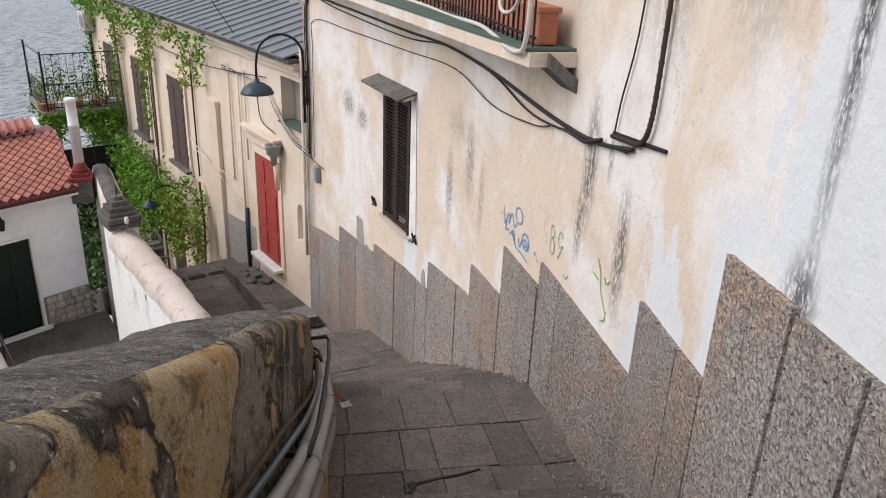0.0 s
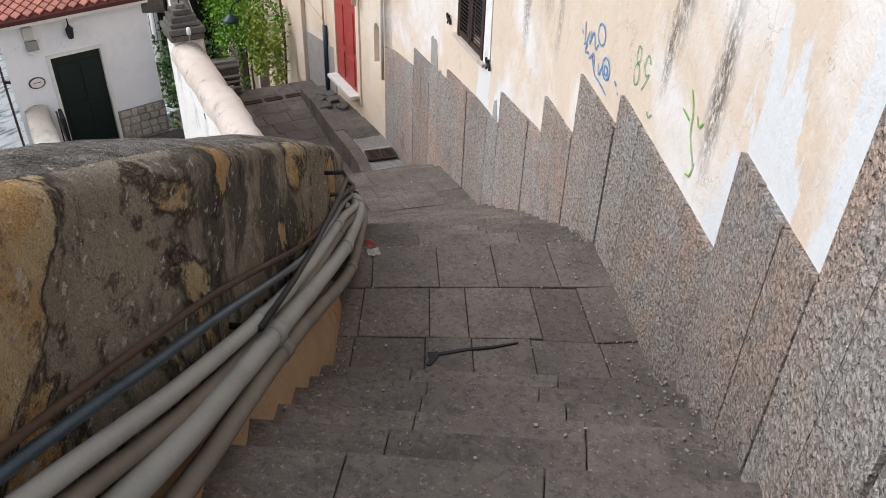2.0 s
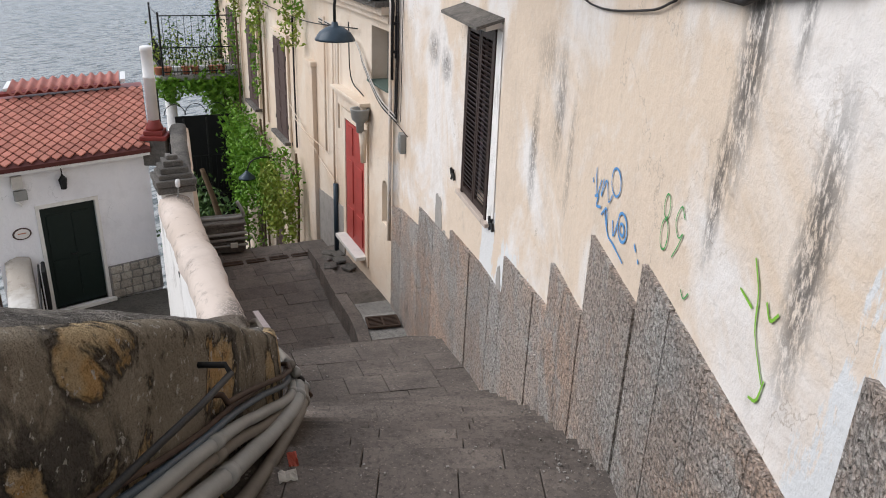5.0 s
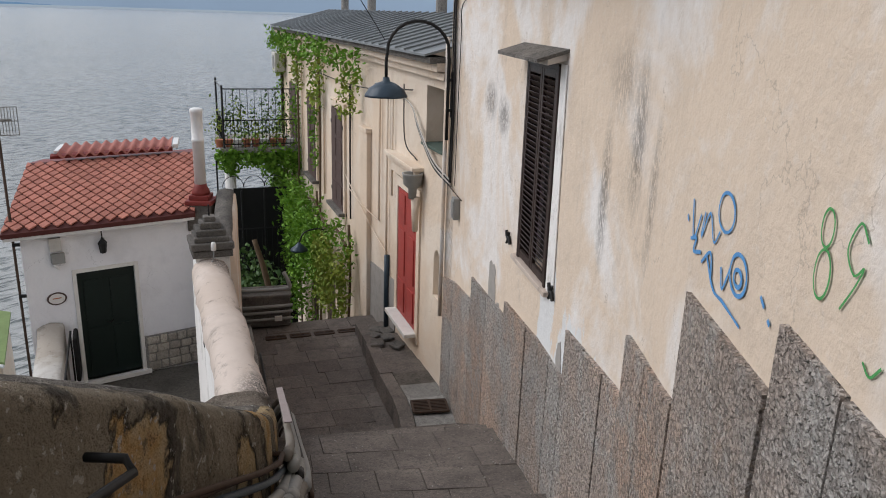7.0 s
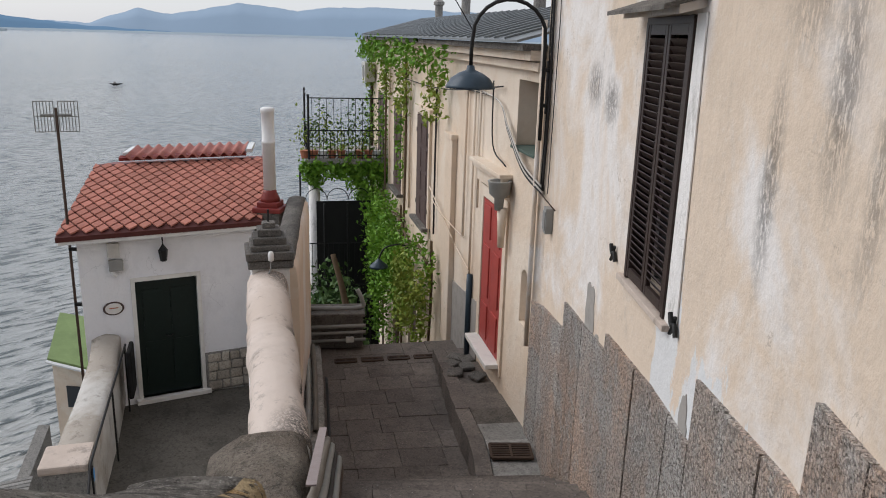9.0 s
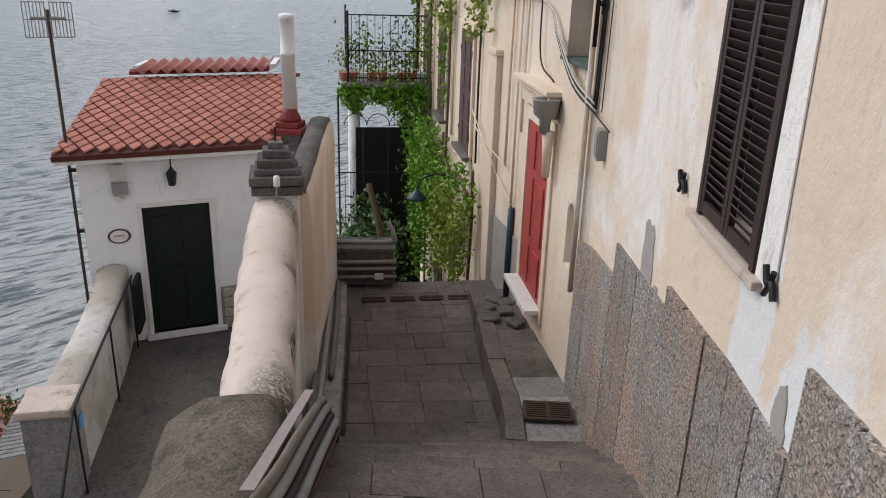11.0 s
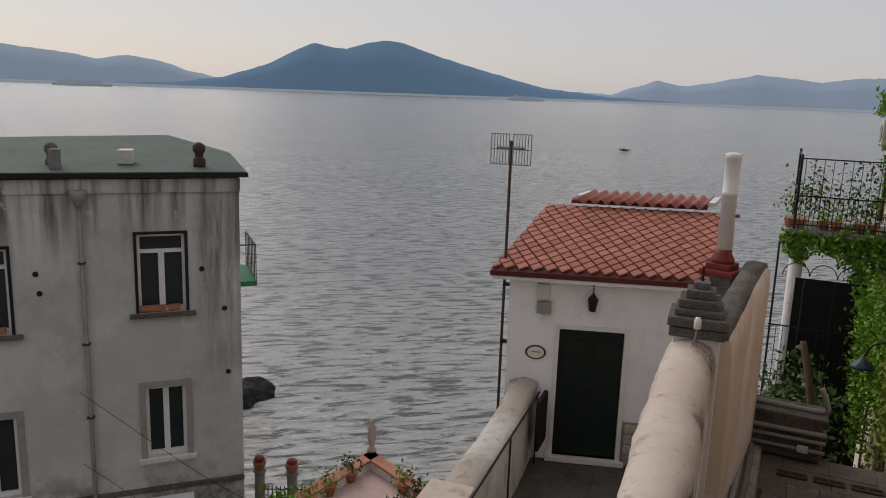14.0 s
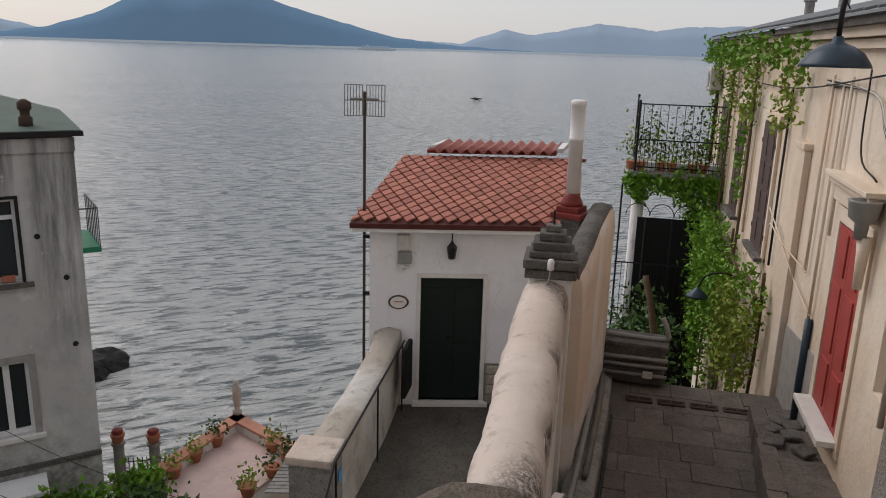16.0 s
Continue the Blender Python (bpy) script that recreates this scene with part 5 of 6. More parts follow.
for i, (s0, s1, z0, z1) in enumerate(((17.4, 18.5, -4.5, -2.3), (20.8, 21.9, -4.45, -2.3), (24.0, 25.1, -4.4, -2.3))):
    w = empty("window_%d" % (i + 3), "tall window with faded brown panelled shutters and stone sill", "window", "structure")
    part("backing", box((1.1, 0.02, 2.2), Wpose((s0 + s1) / 2, (z0 + z1) / 2, -0.25)), M_GLASS, w)
    for sx in (-1, 1):
        m = Wpose((s0 + s1) / 2 + sx * 0.31, (z0 + z1) / 2, 0.045)
        lf = part("leaf", box((0.61, 0.045, z1 - z0 + 0.06), m, 0.008), M_OLDSHUT, w)
        for zc in (-0.78, -0.26, 0.26, 0.78):
            part("panel", box((0.44, 0.02, 0.42), m @ pose(0, -0.026, zc), 0.008), M_OLDSHUT, lf)
        for zc in (-0.8, 0.8):
            part("hinge", box((0.05, 0.03, 0.09), m @ pose(-sx * 0.32, -0.015, zc), 0.005), M_IRON, lf)
    part("surround", put(put(put(bmesh.new(), (0.14, 0.06, 2.4), Wpose(s0 - 0.12, -3.38, 0.03), 0.01), (0.14, 0.06, 2.4), Wpose(s1 + 0.12, -3.38, 0.03), 0.01), (1.6, 0.08, 0.16), Wpose((s0 + s1) / 2, z1 + 0.16, 0.035), 0.01), M_CREAM2, w, "moulded plaster surround")
    part("sill", box((1.5, 0.22, 0.08), Wpose((s0 + s1) / 2, z0 - 0.08, 0.08), 0.015), M_COPING, w, "weathered stone sill")
for i, (s0, s1, z0, z1) in enumerate(((18.6, 19.7, -9.4, -6.3), (21.0, 22.2, -9.9, -6.6))):
    w = empty("door_%d" % (i + 2), "tall old brown plank door below the vines", "door", "structure")
    for k in range(6):
        part("board", box(((s1 - s0) / 6 - 0.012, 0.05, z1 - z0), Wpose(s0 + (s1 - s0) * (k + 0.5) / 6, (z0 + z1) / 2, -0.1), 0.005), M_OLDSHUT, w)
thing("dado_base", prism([W(13.05, -6.6, 0), W(14.9, -6.9, 0), W(14.9, -4.95, 0), W(13.05, -4.75, 0)], W(14, 0, 0.02) - W(14, 0, 0)), M_REPAIR, "grey cement skirting on the yellow wall", "skirting", "structure")
cor = empty("cornice", "crumbling moulded cornice under the metal roof", "cornice", "structure")
for o, z, h in ((0.10, -0.98, 0.10), (0.20, -0.86, 0.12), (0.30, -0.75, 0.08)):
    bm = bmesh.new()
    for a, c in ((10.42, 12.35), (12.35, 15.35), (15.35, 27.3)):
        prism([W(a, z, 0.0), W(c - 0.001, z, 0.0), W(c - 0.001, z, o), W(a, z, o)], (0, 0, h), bm)
    part("moulding", bm, M_CREAM2 if o < 0.3 else M_COPING, cor)
rf = empty("metal_roof", "grey standing-seam metal roof of the lower house", "roof")
for k in range(34):
    a, c = 10.45 + k * 0.5, 10.45 + (k + 1) * 0.5
    if c > 27.4:
        break
    part("sheet", prism([W(a, -0.66, 0.36), W(c, -0.66, 0.36), W(c, -0.12, -1.6), W(a, -0.12, -1.6)], (0, 0, 0.03)), M_SLATEROOF, rf)
    part("seam", sweep([W(c, -0.61, 0.37), W(c, -0.07, -1.6)], 0.018, 5), M_SLATEROOF, rf)
thing("roof_terrace", prism([W(10.5, -0.3, -1.6), W(27.3, -0.3, -1.6), W(27.3, -0.3, -7), W(10.5, -0.3, -7)], (0, 0, 0.2)), M_CONCRETE, "flat cement terrace behind the metal roof", "roof", "structure")
thing("wall_6", prism([W(10.4, -12, 0), W(10.4, 5.5, 0), W(10.4, 5.5, -7), W(10.4, -12, -7)], Wdir(10.2) * -0.3), M_CREAM, "end wall of the tall cream house", "wall", "structure")
thing("wall_7", prism([W(27.3, -14, 0), W(27.3, -0.8, 0), W(27.3, -0.8, -7), W(27.3, -14, -7)], Wdir(26) * -0.3), M_CREAM2, "seaward end wall of the yellow house", "wall", "structure")
for s, h in ((22.5, 0.55), (16.5, 0.8), (26.0, 0.4)):
    ob = empty("chimney", "small cement chimney on the roof terrace", "chimney")
    part("stack", lathe([(0.12, -0.2), (0.12, h - 0.1), (0.17, h - 0.08), (0.17, h), (0.1, h + 0.06)], Matrix.Translation(W(s, 0, -1.9)), 12), M_CONCRETE, ob)
chair = empty("garden_chair", "white plastic garden chair on the roof terrace", "chair")
cm = Wpose(12.6, -0.1, -2.3)
part("seat", box((0.45, 0.45, 0.04), cm @ pose(0, 0, 0.42), 0.015), M_WHITEPVC, chair)
part("backrest", box((0.45, 0.04, 0.42), cm @ pose(0, 0.22, 0.66, -8), 0.015), M_WHITEPVC, chair)
for x in (-0.19, 0.19):
    for y in (-0.19, 0.19):
        part("leg", sweep([cm @ Vector((x, y, 0.0)), cm @ Vector((x * 0.9, y * 0.9, 0.42))], 0.018, 6), M_WHITEPVC, chair)
ac = empty("air_conditioner", "pale outdoor air conditioning unit high on the wall", "air conditioner")
part("body", box((0.8, 0.32, 0.6), Wpose(26.6, -1.75, 0.2), 0.03), M_PLASTIC, ac)
part("grille", lathe([(0.21, 0.0), (0.21, 0.02), (0.05, 0.02)], Wpose(26.5, -1.75, 0.36) @ Matrix.Rotation(radians(90), 4, "X"), 20), M_PVC, ac)
thing("wire", sweep(smooth_pts([W(13.2, -0.55, 0.2), W(12.4, 0.9, 1.3), W(11.0, 3.2, 2.6), W(9.5, 5.0, 3.4)]), 0.008, 5), M_CABLE, "overhead wire crossing above the alley", "wire")

# ---- foliage ----


def leaves(name, spots, mat, label, category, seed, size=0.07, parent=None):
    """Many small bent leaves about given spots (place, spread, count)."""
    rng = random.Random(seed)
    V, F = [], []
    for c, sp, n in spots:
        for _ in range(n):
            p = Vector(c) + Vector([rng.gauss(0, q) for q in sp])
            z = Vector((rng.uniform(-1, 1), rng.uniform(-1, 1), rng.uniform(-0.2, 1))).normalized()
            x = z.orthogonal().normalized()
            x.rotate(Matrix.Rotation(rng.uniform(0, 6.28), 3, z))
            y = z.cross(x)
            r = size * rng.uniform(0.6, 1.3)
            k = len(V)
            V += [p - x * r, p + y * r * 0.55 - z * r * 0.18, p + x * r * 1.1 - z * r * 0.25, p - y * r * 0.55 - z * r * 0.18]
            F += [(k, k + 1, k + 2), (k, k + 2, k + 3)]
    me = bpy.data.meshes.new(name)
    me.from_pydata([tuple(v) for v in V], [], F)
    me.materials.append(mat)
    ob = new(name, me)
    if parent:
        ob.parent = parent
    elif label:
        tagged(ob, label, category)
    return ob


def trail(rng, s, z, off, ds, dz, n, cnt, sp):
    """Spots along a wandering shoot on the wall."""
    out = []
    for k in range(n):
        s += ds + rng.uniform(-0.06, 0.06)
        z += dz + rng.uniform(-0.05, 0.05)
        out.append((W(s, z, off + rng.uniform(-0.03, 0.08)), (sp, sp, sp * 0.9), cnt))
    return out


rng = random.Random(4)
sp_g, sp_y = [], []
# along the eave, densest towards the sea
for k in range(75):
    s = rng.uniform(14.6, 27.0)
    sp_g.append((W(s, -0.98 + rng.uniform(-0.3, 0.18), 0.28 + rng.uniform(0, 0.1)), (0.11, 0.11, 0.10), 20 if s > 17 else 9))
for s in (15.6, 16.4, 19.2, 20.0, 22.6, 23.0, 26.0):
    sp_y += trail(rng, s, -1.2, 0.15, 0.04, -0.12, 6 + rng.randrange(5), 15, 0.08)
for s in (20.0, 23.3, 26.6):
    sp_g += trail(rng, s, -1.5, 0.12, 0.02, -0.17, 15, 14, 0.08)
# thick mass below the windows, falling over the low doors
for k in range(100):
    s = rng.uniform(16.2, 27.0)
    if noise.noise(Vector((s * 1.3, 7.0, 0))) < 0.05 and s < 20.0:
        continue
    top = -4.72 - 0.02 * (20 - s)
    sp_g.append((W(s, top - abs(rng.gauss(0, 0.45)) - 0.1, 0.18 + abs(rng.gauss(0, 0.2))), (0.11, 0.11, 0.16), 26))
for k in range(28):
    s = rng.uniform(15.9, 20.5)
    L = rng.randrange(6, 15)
    (sp_y if s < 18.4 else sp_g).extend(trail(rng, s, -5.1 - 0.1 * rng.random(), 0.3 + 0.3 * rng.random(), -0.03, -0.13, L, 16, 0.08))
for k in range(22):
    s = rng.uniform(20.0, 26.5)
    sp_g += trail(rng, s, -5.0, 0.35 + 0.3 * rng.random(), -0.01, -0.2, rng.randrange(8, 20), 20, 0.12)
vine = empty("climbing_vine", "green climbing vine with yellowing shoots hanging on the wall", "vine")
leaves("foliage", sp_g, M_LEAF, "", "", 7, 0.058, vine)
leaves("foliage", sp_y, M_LEAFY, "", "", 8, 0.055, vine)
for s, z0, z1 in ((16.5, -9, -4.6), (19.9, -9.5, -1.2), (20.4, -9.5, -4.7), (23.3, -10, -1.2)):
    part("stem", sweep(smooth_pts([W(s + 0.15 * math.sin(k), z0 + (z1 - z0) * k / 6, 0.12) for k in range(7)]), 0.03, 6), M_STEM, vine, "", True)
part("stem", sweep(smooth_pts([W(16.2 + k, -5.0 + 0.12 * math.sin(k * 2), 0.25) for k in range(11)]), 0.03, 6), M_STEM, vine, "", True)

# balcony at the seaward end of the alley
BS0, BS1, BO, BZ = 23.6, 26.4, 2.12, -4.2
bal = empty("balcony", "vine-covered balcony with iron railing over the alley", "balcony")
part("slab", prism([W(BS0, BZ, 0.0), W(BS1, BZ, 0.0), W(BS1, BZ, BO + 0.2), W(BS0, BZ, BO + 0.2)], (0, 0, 0.14)), M_CONCRETE, bal)
for s, o in ((BS0 + 0.05, BO + 0.1), (BS1, BO + 0.1)):
    part("corner_post", sweep([W(s, BZ + 0.1, o), W(s, BZ + 1.95, o)], 0.03, 6), M_IRON, bal)
for zz in (BZ + 0.25, BZ + 0.95, BZ + 1.85):
    part("rail", sweep([W(BS0 + 0.05, zz, 0.02), W(BS0 + 0.05, zz, BO + 0.1), W(BS1, zz, BO + 0.1)], 0.017, 6), M_IRON, bal)
for k in range(1, 22):
    o = (BO + 0.1) * k / 22
    part("bar", sweep([W(BS0 + 0.05, BZ + 0.14, o), W(BS0 + 0.05, BZ + (1.85 if k % 2 else 0.95), o)], 0.008, 5), M_IRON, bal)
for k in range(1, 18):
    s = BS0 + 0.05 + (BS1 - BS0) * k / 18
    part("bar", sweep([W(s, BZ + 0.14, BO + 0.1), W(s, BZ + 0.95, BO + 0.1)], 0.008, 5), M_IRON, bal)
sp = []
for k in range(60):
    sp.append((W(rng.uniform(BS0, BS1), BZ - 0.12 + rng.gauss(0, 0.12), rng.uniform(0, BO + 0.2)), (0.12, 0.12, 0.14), 40))
for k in range(45):
    sp.append((W(BS0 - 0.02, BZ - 0.05 - abs(rng.gauss(0, 0.25)), rng.uniform(0, BO + 0.25)), (0.1, 0.1, 0.12), 40))
leaves("hanging_ivy", sp, M_LEAF, "thick green ivy hanging under the balcony slab", "ivy", 17, 0.07)
for k in range(9):
    o = 0.25 + 0.26 * k
    pot = empty("flower_pot", "small pot with a leafy shrub on the balcony", "potted plant", "", "balcony pots")
    part("pot", lathe([(0.09, 0), (0.13, 0.2), (0.14, 0.22), (0.11, 0.22)], Matrix.Translation(W(BS0 + 0.3, BZ + 0.14, o)), 12), M_TERRA if k % 3 else M_WHITEPVC, pot)
    leaves("shrub", [(W(BS0 + 0.3, BZ + 0.55 + 0.35 * rng.random(), o), (0.14, 0.14, 0.25), 60 if k % 2 else 110)], M_BUSH if k % 2 else M_LEAFY, "", "", 30 + k, 0.05, pot)
rose = leaves("climbing_rose", [(W(BS0 + 0.1, BZ + rng.uniform(0.6, 1.8), rng.uniform(0.1, 2.2)), (0.16, 0.16, 0.16), 12) for k in range(34)], M_BUSH, "sparse climbing plant on the balcony railing", "plant", 21, 0.05)
tagged(rose, "sparse climbing plant on the balcony railing", "plant", "", "stuff")
thing("column", lathe([(0.17, -10), (0.16, BZ)], Matrix.Translation(W(BS0 + 0.3, 0, BO - 0.05)), 14), M_WHITEWALL, "round whitewashed column under the balcony", "column", smooth=True)
gate = empty("iron_gate", "black iron gate with arched tops and dark screening", "gate")
GS = 23.0
for o in (0.55, 1.2, 1.85, 2.5):
    part("post", sweep([W(GS, -9.6, o), W(GS, -5.2 if o < 2.4 else -4.3, o)], 0.025, 6), M_IRON, gate)
for zz in (-6.35, -7.6, -8.7):
    part("rail", sweep([W(GS, zz, 0.4), W(GS, zz, 2.55)], 0.018, 6), M_IRON, gate)
for k in range(14):
    part("bar", sweep([W(GS, -9.4, 0.55 + 0.15 * k), W(GS, -6.35, 0.55 + 0.15 * k)], 0.009, 5), M_IRON, gate)
for k in range(3):
    part("arch", sweep([W(GS + 0.3, -5.15 + 0.32 * math.sin(t), 0.85 + 0.6 * k + 0.3 * math.cos(t)) for t in [math.pi * q / 10 for q in range(11)]], 0.012, 5), M_IRON, gate, "", True)
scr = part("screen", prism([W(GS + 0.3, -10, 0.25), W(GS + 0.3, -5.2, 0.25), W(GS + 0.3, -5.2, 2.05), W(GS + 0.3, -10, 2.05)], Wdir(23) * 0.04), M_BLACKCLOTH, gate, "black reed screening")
leaves("undergrowth", [(W(rng.uniform(17.5, 22.5), rng.uniform(-8.2, -6.9), rng.uniform(1.3, 2.7)), (0.22, 0.22, 0.25), 70) for k in range(34)], M_BUSH, "dark green shrubs beside the lower steps", "shrub", 23, 0.08)
thing("tree_trunk", sweep(smooth_pts([W(18.6, -8.8, 1.6), W(18.7, -7.4, 1.55), W(18.9, -6.4, 1.7), W(19.2, -5.6, 1.9)]), 0.10, 8, None, 0.6), M_STEM, "dark leaning trunk beside the lower steps", "trunk", smooth=True)
gl = empty("street_lamp", "small dark street lamp on a curved arm among the ivy", "street lamp")
part("arm", sweep(smooth_pts([W(18.2, -5.4, 0.1), W(18.2, -5.15, 0.4), W(18.2, -5.2, 0.8), W(18.2, -5.45, 0.95)]), 0.02, 6), M_IRON, gl, "", True)
part("shade", lathe([(0.03, 0.1), (0.06, 0.06), (0.2, -0.06), (0.21, -0.1), (0.05, -0.06)], Matrix.Translation(W(18.2, -5.55, 0.95)), 20), M_LAMP, gl, "", True)

# ---- ledge with grating, drains ----
ledge = empty("ledge", "raised worn stone ledge along the wall before the red door", "ledge", "structure")
for k in range(11):
    a, c = 8.8 + k * 0.46, 8.8 + (k + 1) * 0.46 - 0.012
    w = interp(a, [(9, 0.82), (11, 0.78), (14, 0.52), (15, 0.5)])
    zt = interp(a, [(9, -5.56), (11.0, -5.60), (12.5, -5.70), (14, -5.93), (15, -6)])
    part("slab", prism([W(a, zt - 0.5, w - 0.20), W(c, zt - 0.5, w - 0.20), W(c, zt - 0.5, w), W(a, zt - 0.5, w)], (0, 0, 0.5 + random.uniform(-0.012, 0.02))), M_PAVE, ledge)
    part("slab", prism([W(a, zt - 0.5, 0.0), W(c, zt - 0.5, 0.0), W(c, zt - 0.5, w - 0.215), W(a, zt - 0.5, w - 0.215)], (0, 0, 0.485)), M_JOINT if k == 4 else M_CONCRETE if k < 4 else M_PAVE, ledge)


def grating(name, s, z, off, ls, lo, n, label, m0=None):
    g = empty(name, label, "drain", "", "drain gratings")
    part("pit", box((ls, lo, 0.012), Wpose(s, z - 0.004, off)), M_CABLE, g)
    for x in (-1, 1):
        part("frame", box((0.03, lo, 0.03), Wpose(s, z, off) @ pose(x * ls / 2, 0, 0)), M_RUST, g)
    for y in (-1, 0, 1):
        part("frame", box((ls, 0.03, 0.03), Wpose(s, z, off) @ pose(0, y * lo / 2, 0.0)), M_RUST, g)
    for k in range(n):
        part("bar", box((0.02, lo, 0.024), Wpose(s, z, off) @ pose(-ls / 2 + ls * (k + 0.5) / n, 0, 0)), M_RUST, g)
    return g


grating("drain_grating", 9.78, -5.535, 0.34, 0.34, 0.5, 8, "rusty cast-iron grating set in the ledge")
for k in range(4):
    grating("drain_grating", 14.0, LANDZ - 0.092, 0.68 + 0.46 * k, 0.13, 0.36, 2, "narrow iron drain grating across the landing")
for k, (s, o) in enumerate(((12.7, 0.25), (12.9, 0.45), (13.3, 0.3), (12.4, 0.5), (13.1, 0.15), (12.2, 0.2))):
    thing("rubble_stone", box((0.3 - 0.02 * k, 0.22, 0.06), Wpose(s, interp(s, [(9, -5.55), (11.0, -5.58), (12.5, -5.68), (14, -5.91)]) + 0.03, o) @ pose(0, 0, 0, 5, -6, 25 * k), 0.02), M_COPING, "broken grey slab lying on the ledge", "stone", "", "loose stones")

# litter
gz = lambda s: next((za + (zb - za) * (s - a) / (b - a) for a, b, za, zb in TREADS if a <= s <= b), -2.2)
for s, o, sx, sy, mt, lab in ((0.07, 0.22, 0.20, 0.12, M_PAPER, "crumpled white paper by the wall"), (1.88, 1.64, 0.13, 0.05, M_REDPAPER, "red crisp packet on the step"), (1.58, 1.62, 0.09, 0.09, M_PAPER, "square white paper scrap on the step")):
    bm = bmesh.new()
    n = 5
    m = Wpose(s, gz(s) + 0.008, o) @ pose(0, 0, 0, 0, 0, 15)
    gr = [[bm.verts.new(m @ Vector(((i / n - 0.5) * sx, (j / n - 0.5) * sy, 0.022 * abs(noise.noise(Vector((i * 0.9, j * 0.9, s))))))) for j in range(n + 1)] for i in range(n + 1)]
    for i in range(n):
        for j in range(n):
            bm.faces.new((gr[i][j], gr[i + 1][j], gr[i + 1][j + 1], gr[i][j + 1]))
    bmesh.ops.solidify(bm, geom=bm.faces[:], thickness=0.003)
    thing("paper_scrap", bm, mt, lab, "litter")
bm = bmesh.new()
r2 = random.Random(9)
for k in range(650):
    s = r2.choice((r2.uniform(-3.5, 9.3), r2.uniform(-1.2, 2.0)))
    o = r2.choice((r2.uniform(0.05, 0.3), r2.uniform(0.2, 2.0), 1.95 + r2.uniform(-0.2, 0.1)))
    put(bm, [r2.uniform(0.004, 0.015) for _ in range(3)], Wpose(s, gz(s) + 0.006, o) @ pose(0, 0, 0, 0, 0, r2.uniform(0, 90)))
thing("grit", bm, M_REPAIR, "scattered plaster crumbs and grit on the steps", "debris", "stuff")

# ---- grey house to the seaward left ----
GX, GY = -17.05, 6.42
GD = Vector((0.148, -0.989, 0)).normalized()
GN = Vector((0.989, 0.148, 0))


def G(a, z, o=0.0):
    return Vector((GX, GY, z)) + GD * a + GN * o


gh = empty("grey_house", "shabby grey rendered apartment house with a green felt roof", "house")
holes = [(1.12, 2.08, -5.84, -4.16), (1.2, 2.02, -9.1, -7.5), (4.42, 5.35, -6.1, -4.36), (4.48, 5.4, -9.6, -7.85)]
cs = sorted({0, 11.0, *[h[i] for h in holes for i in (0, 1)]})
cz = sorted({-24, -3.02, *[h[i] for h in holes for i in (2, 3)]})
bm = bmesh.new()
for a, c in zip(cs, cs[1:]):
    for z0, z1 in zip(cz, cz[1:]):
        if not any(h[0] < (a + c) / 2 < h[1] and h[2] < (z0 + z1) / 2 < h[3] for h in holes):
            prism([G(a, z0), G(c, z0), G(c, z1), G(a, z1)], GN * -0.35, bm)
bmesh.ops.remove_doubles(bm, verts=bm.verts, dist=0.001)
part("facade", bm, M_GREYHOUSE, gh)
part("side_wall", prism([G(0, -24, -0.35), G(0.3, -24, -0.35), G(0.3, -24, -9), G(0, -24, -9)], (0, 0, 20.98)), M_GREYHOUSE, gh)
part("back_wall", prism([G(0.3, -24, -8.7), G(11, -24, -8.7), G(11, -24, -9), G(0.3, -24, -9)], (0, 0, 20.98)), M_GREYHOUSE, gh)
part("side_wall", prism([G(10.7, -24, -0.35), G(11, -24, -0.35), G(11, -24, -8.7), G(10.7, -24, -8.7)], (0, 0, 20.98)), M_GREYHOUSE, gh)
part("roof", prism([G(-0.15, -2.95, 0.15), G(11.2, -2.95, 0.15), G(11.2, -2.75, -4.5), G(1.2, -2.55, -5.5), G(-0.2, -2.85, -3.5)], (0, 0, 0.08)), M_FELT, gh, "green roofing felt")
part("roof_edge", prism([G(-0.18, -2.99, 0.16), G(11.2, -2.99, 0.16), G(11.2, -2.99, 0.04), G(-0.18, -2.99, 0.04)], (0, 0, 0.10)), M_IRON, gh, "dark tarred roof edge")
part("cornice", prism([G(-0.02, -3.3, 0.05), G(11, -3.3, 0.05), G(11, -3.3, 0.002), G(-0.02, -3.3, 0.002)], (0, 0, 0.28)), M_GREYHOUSE, gh, "stained band under the roof")
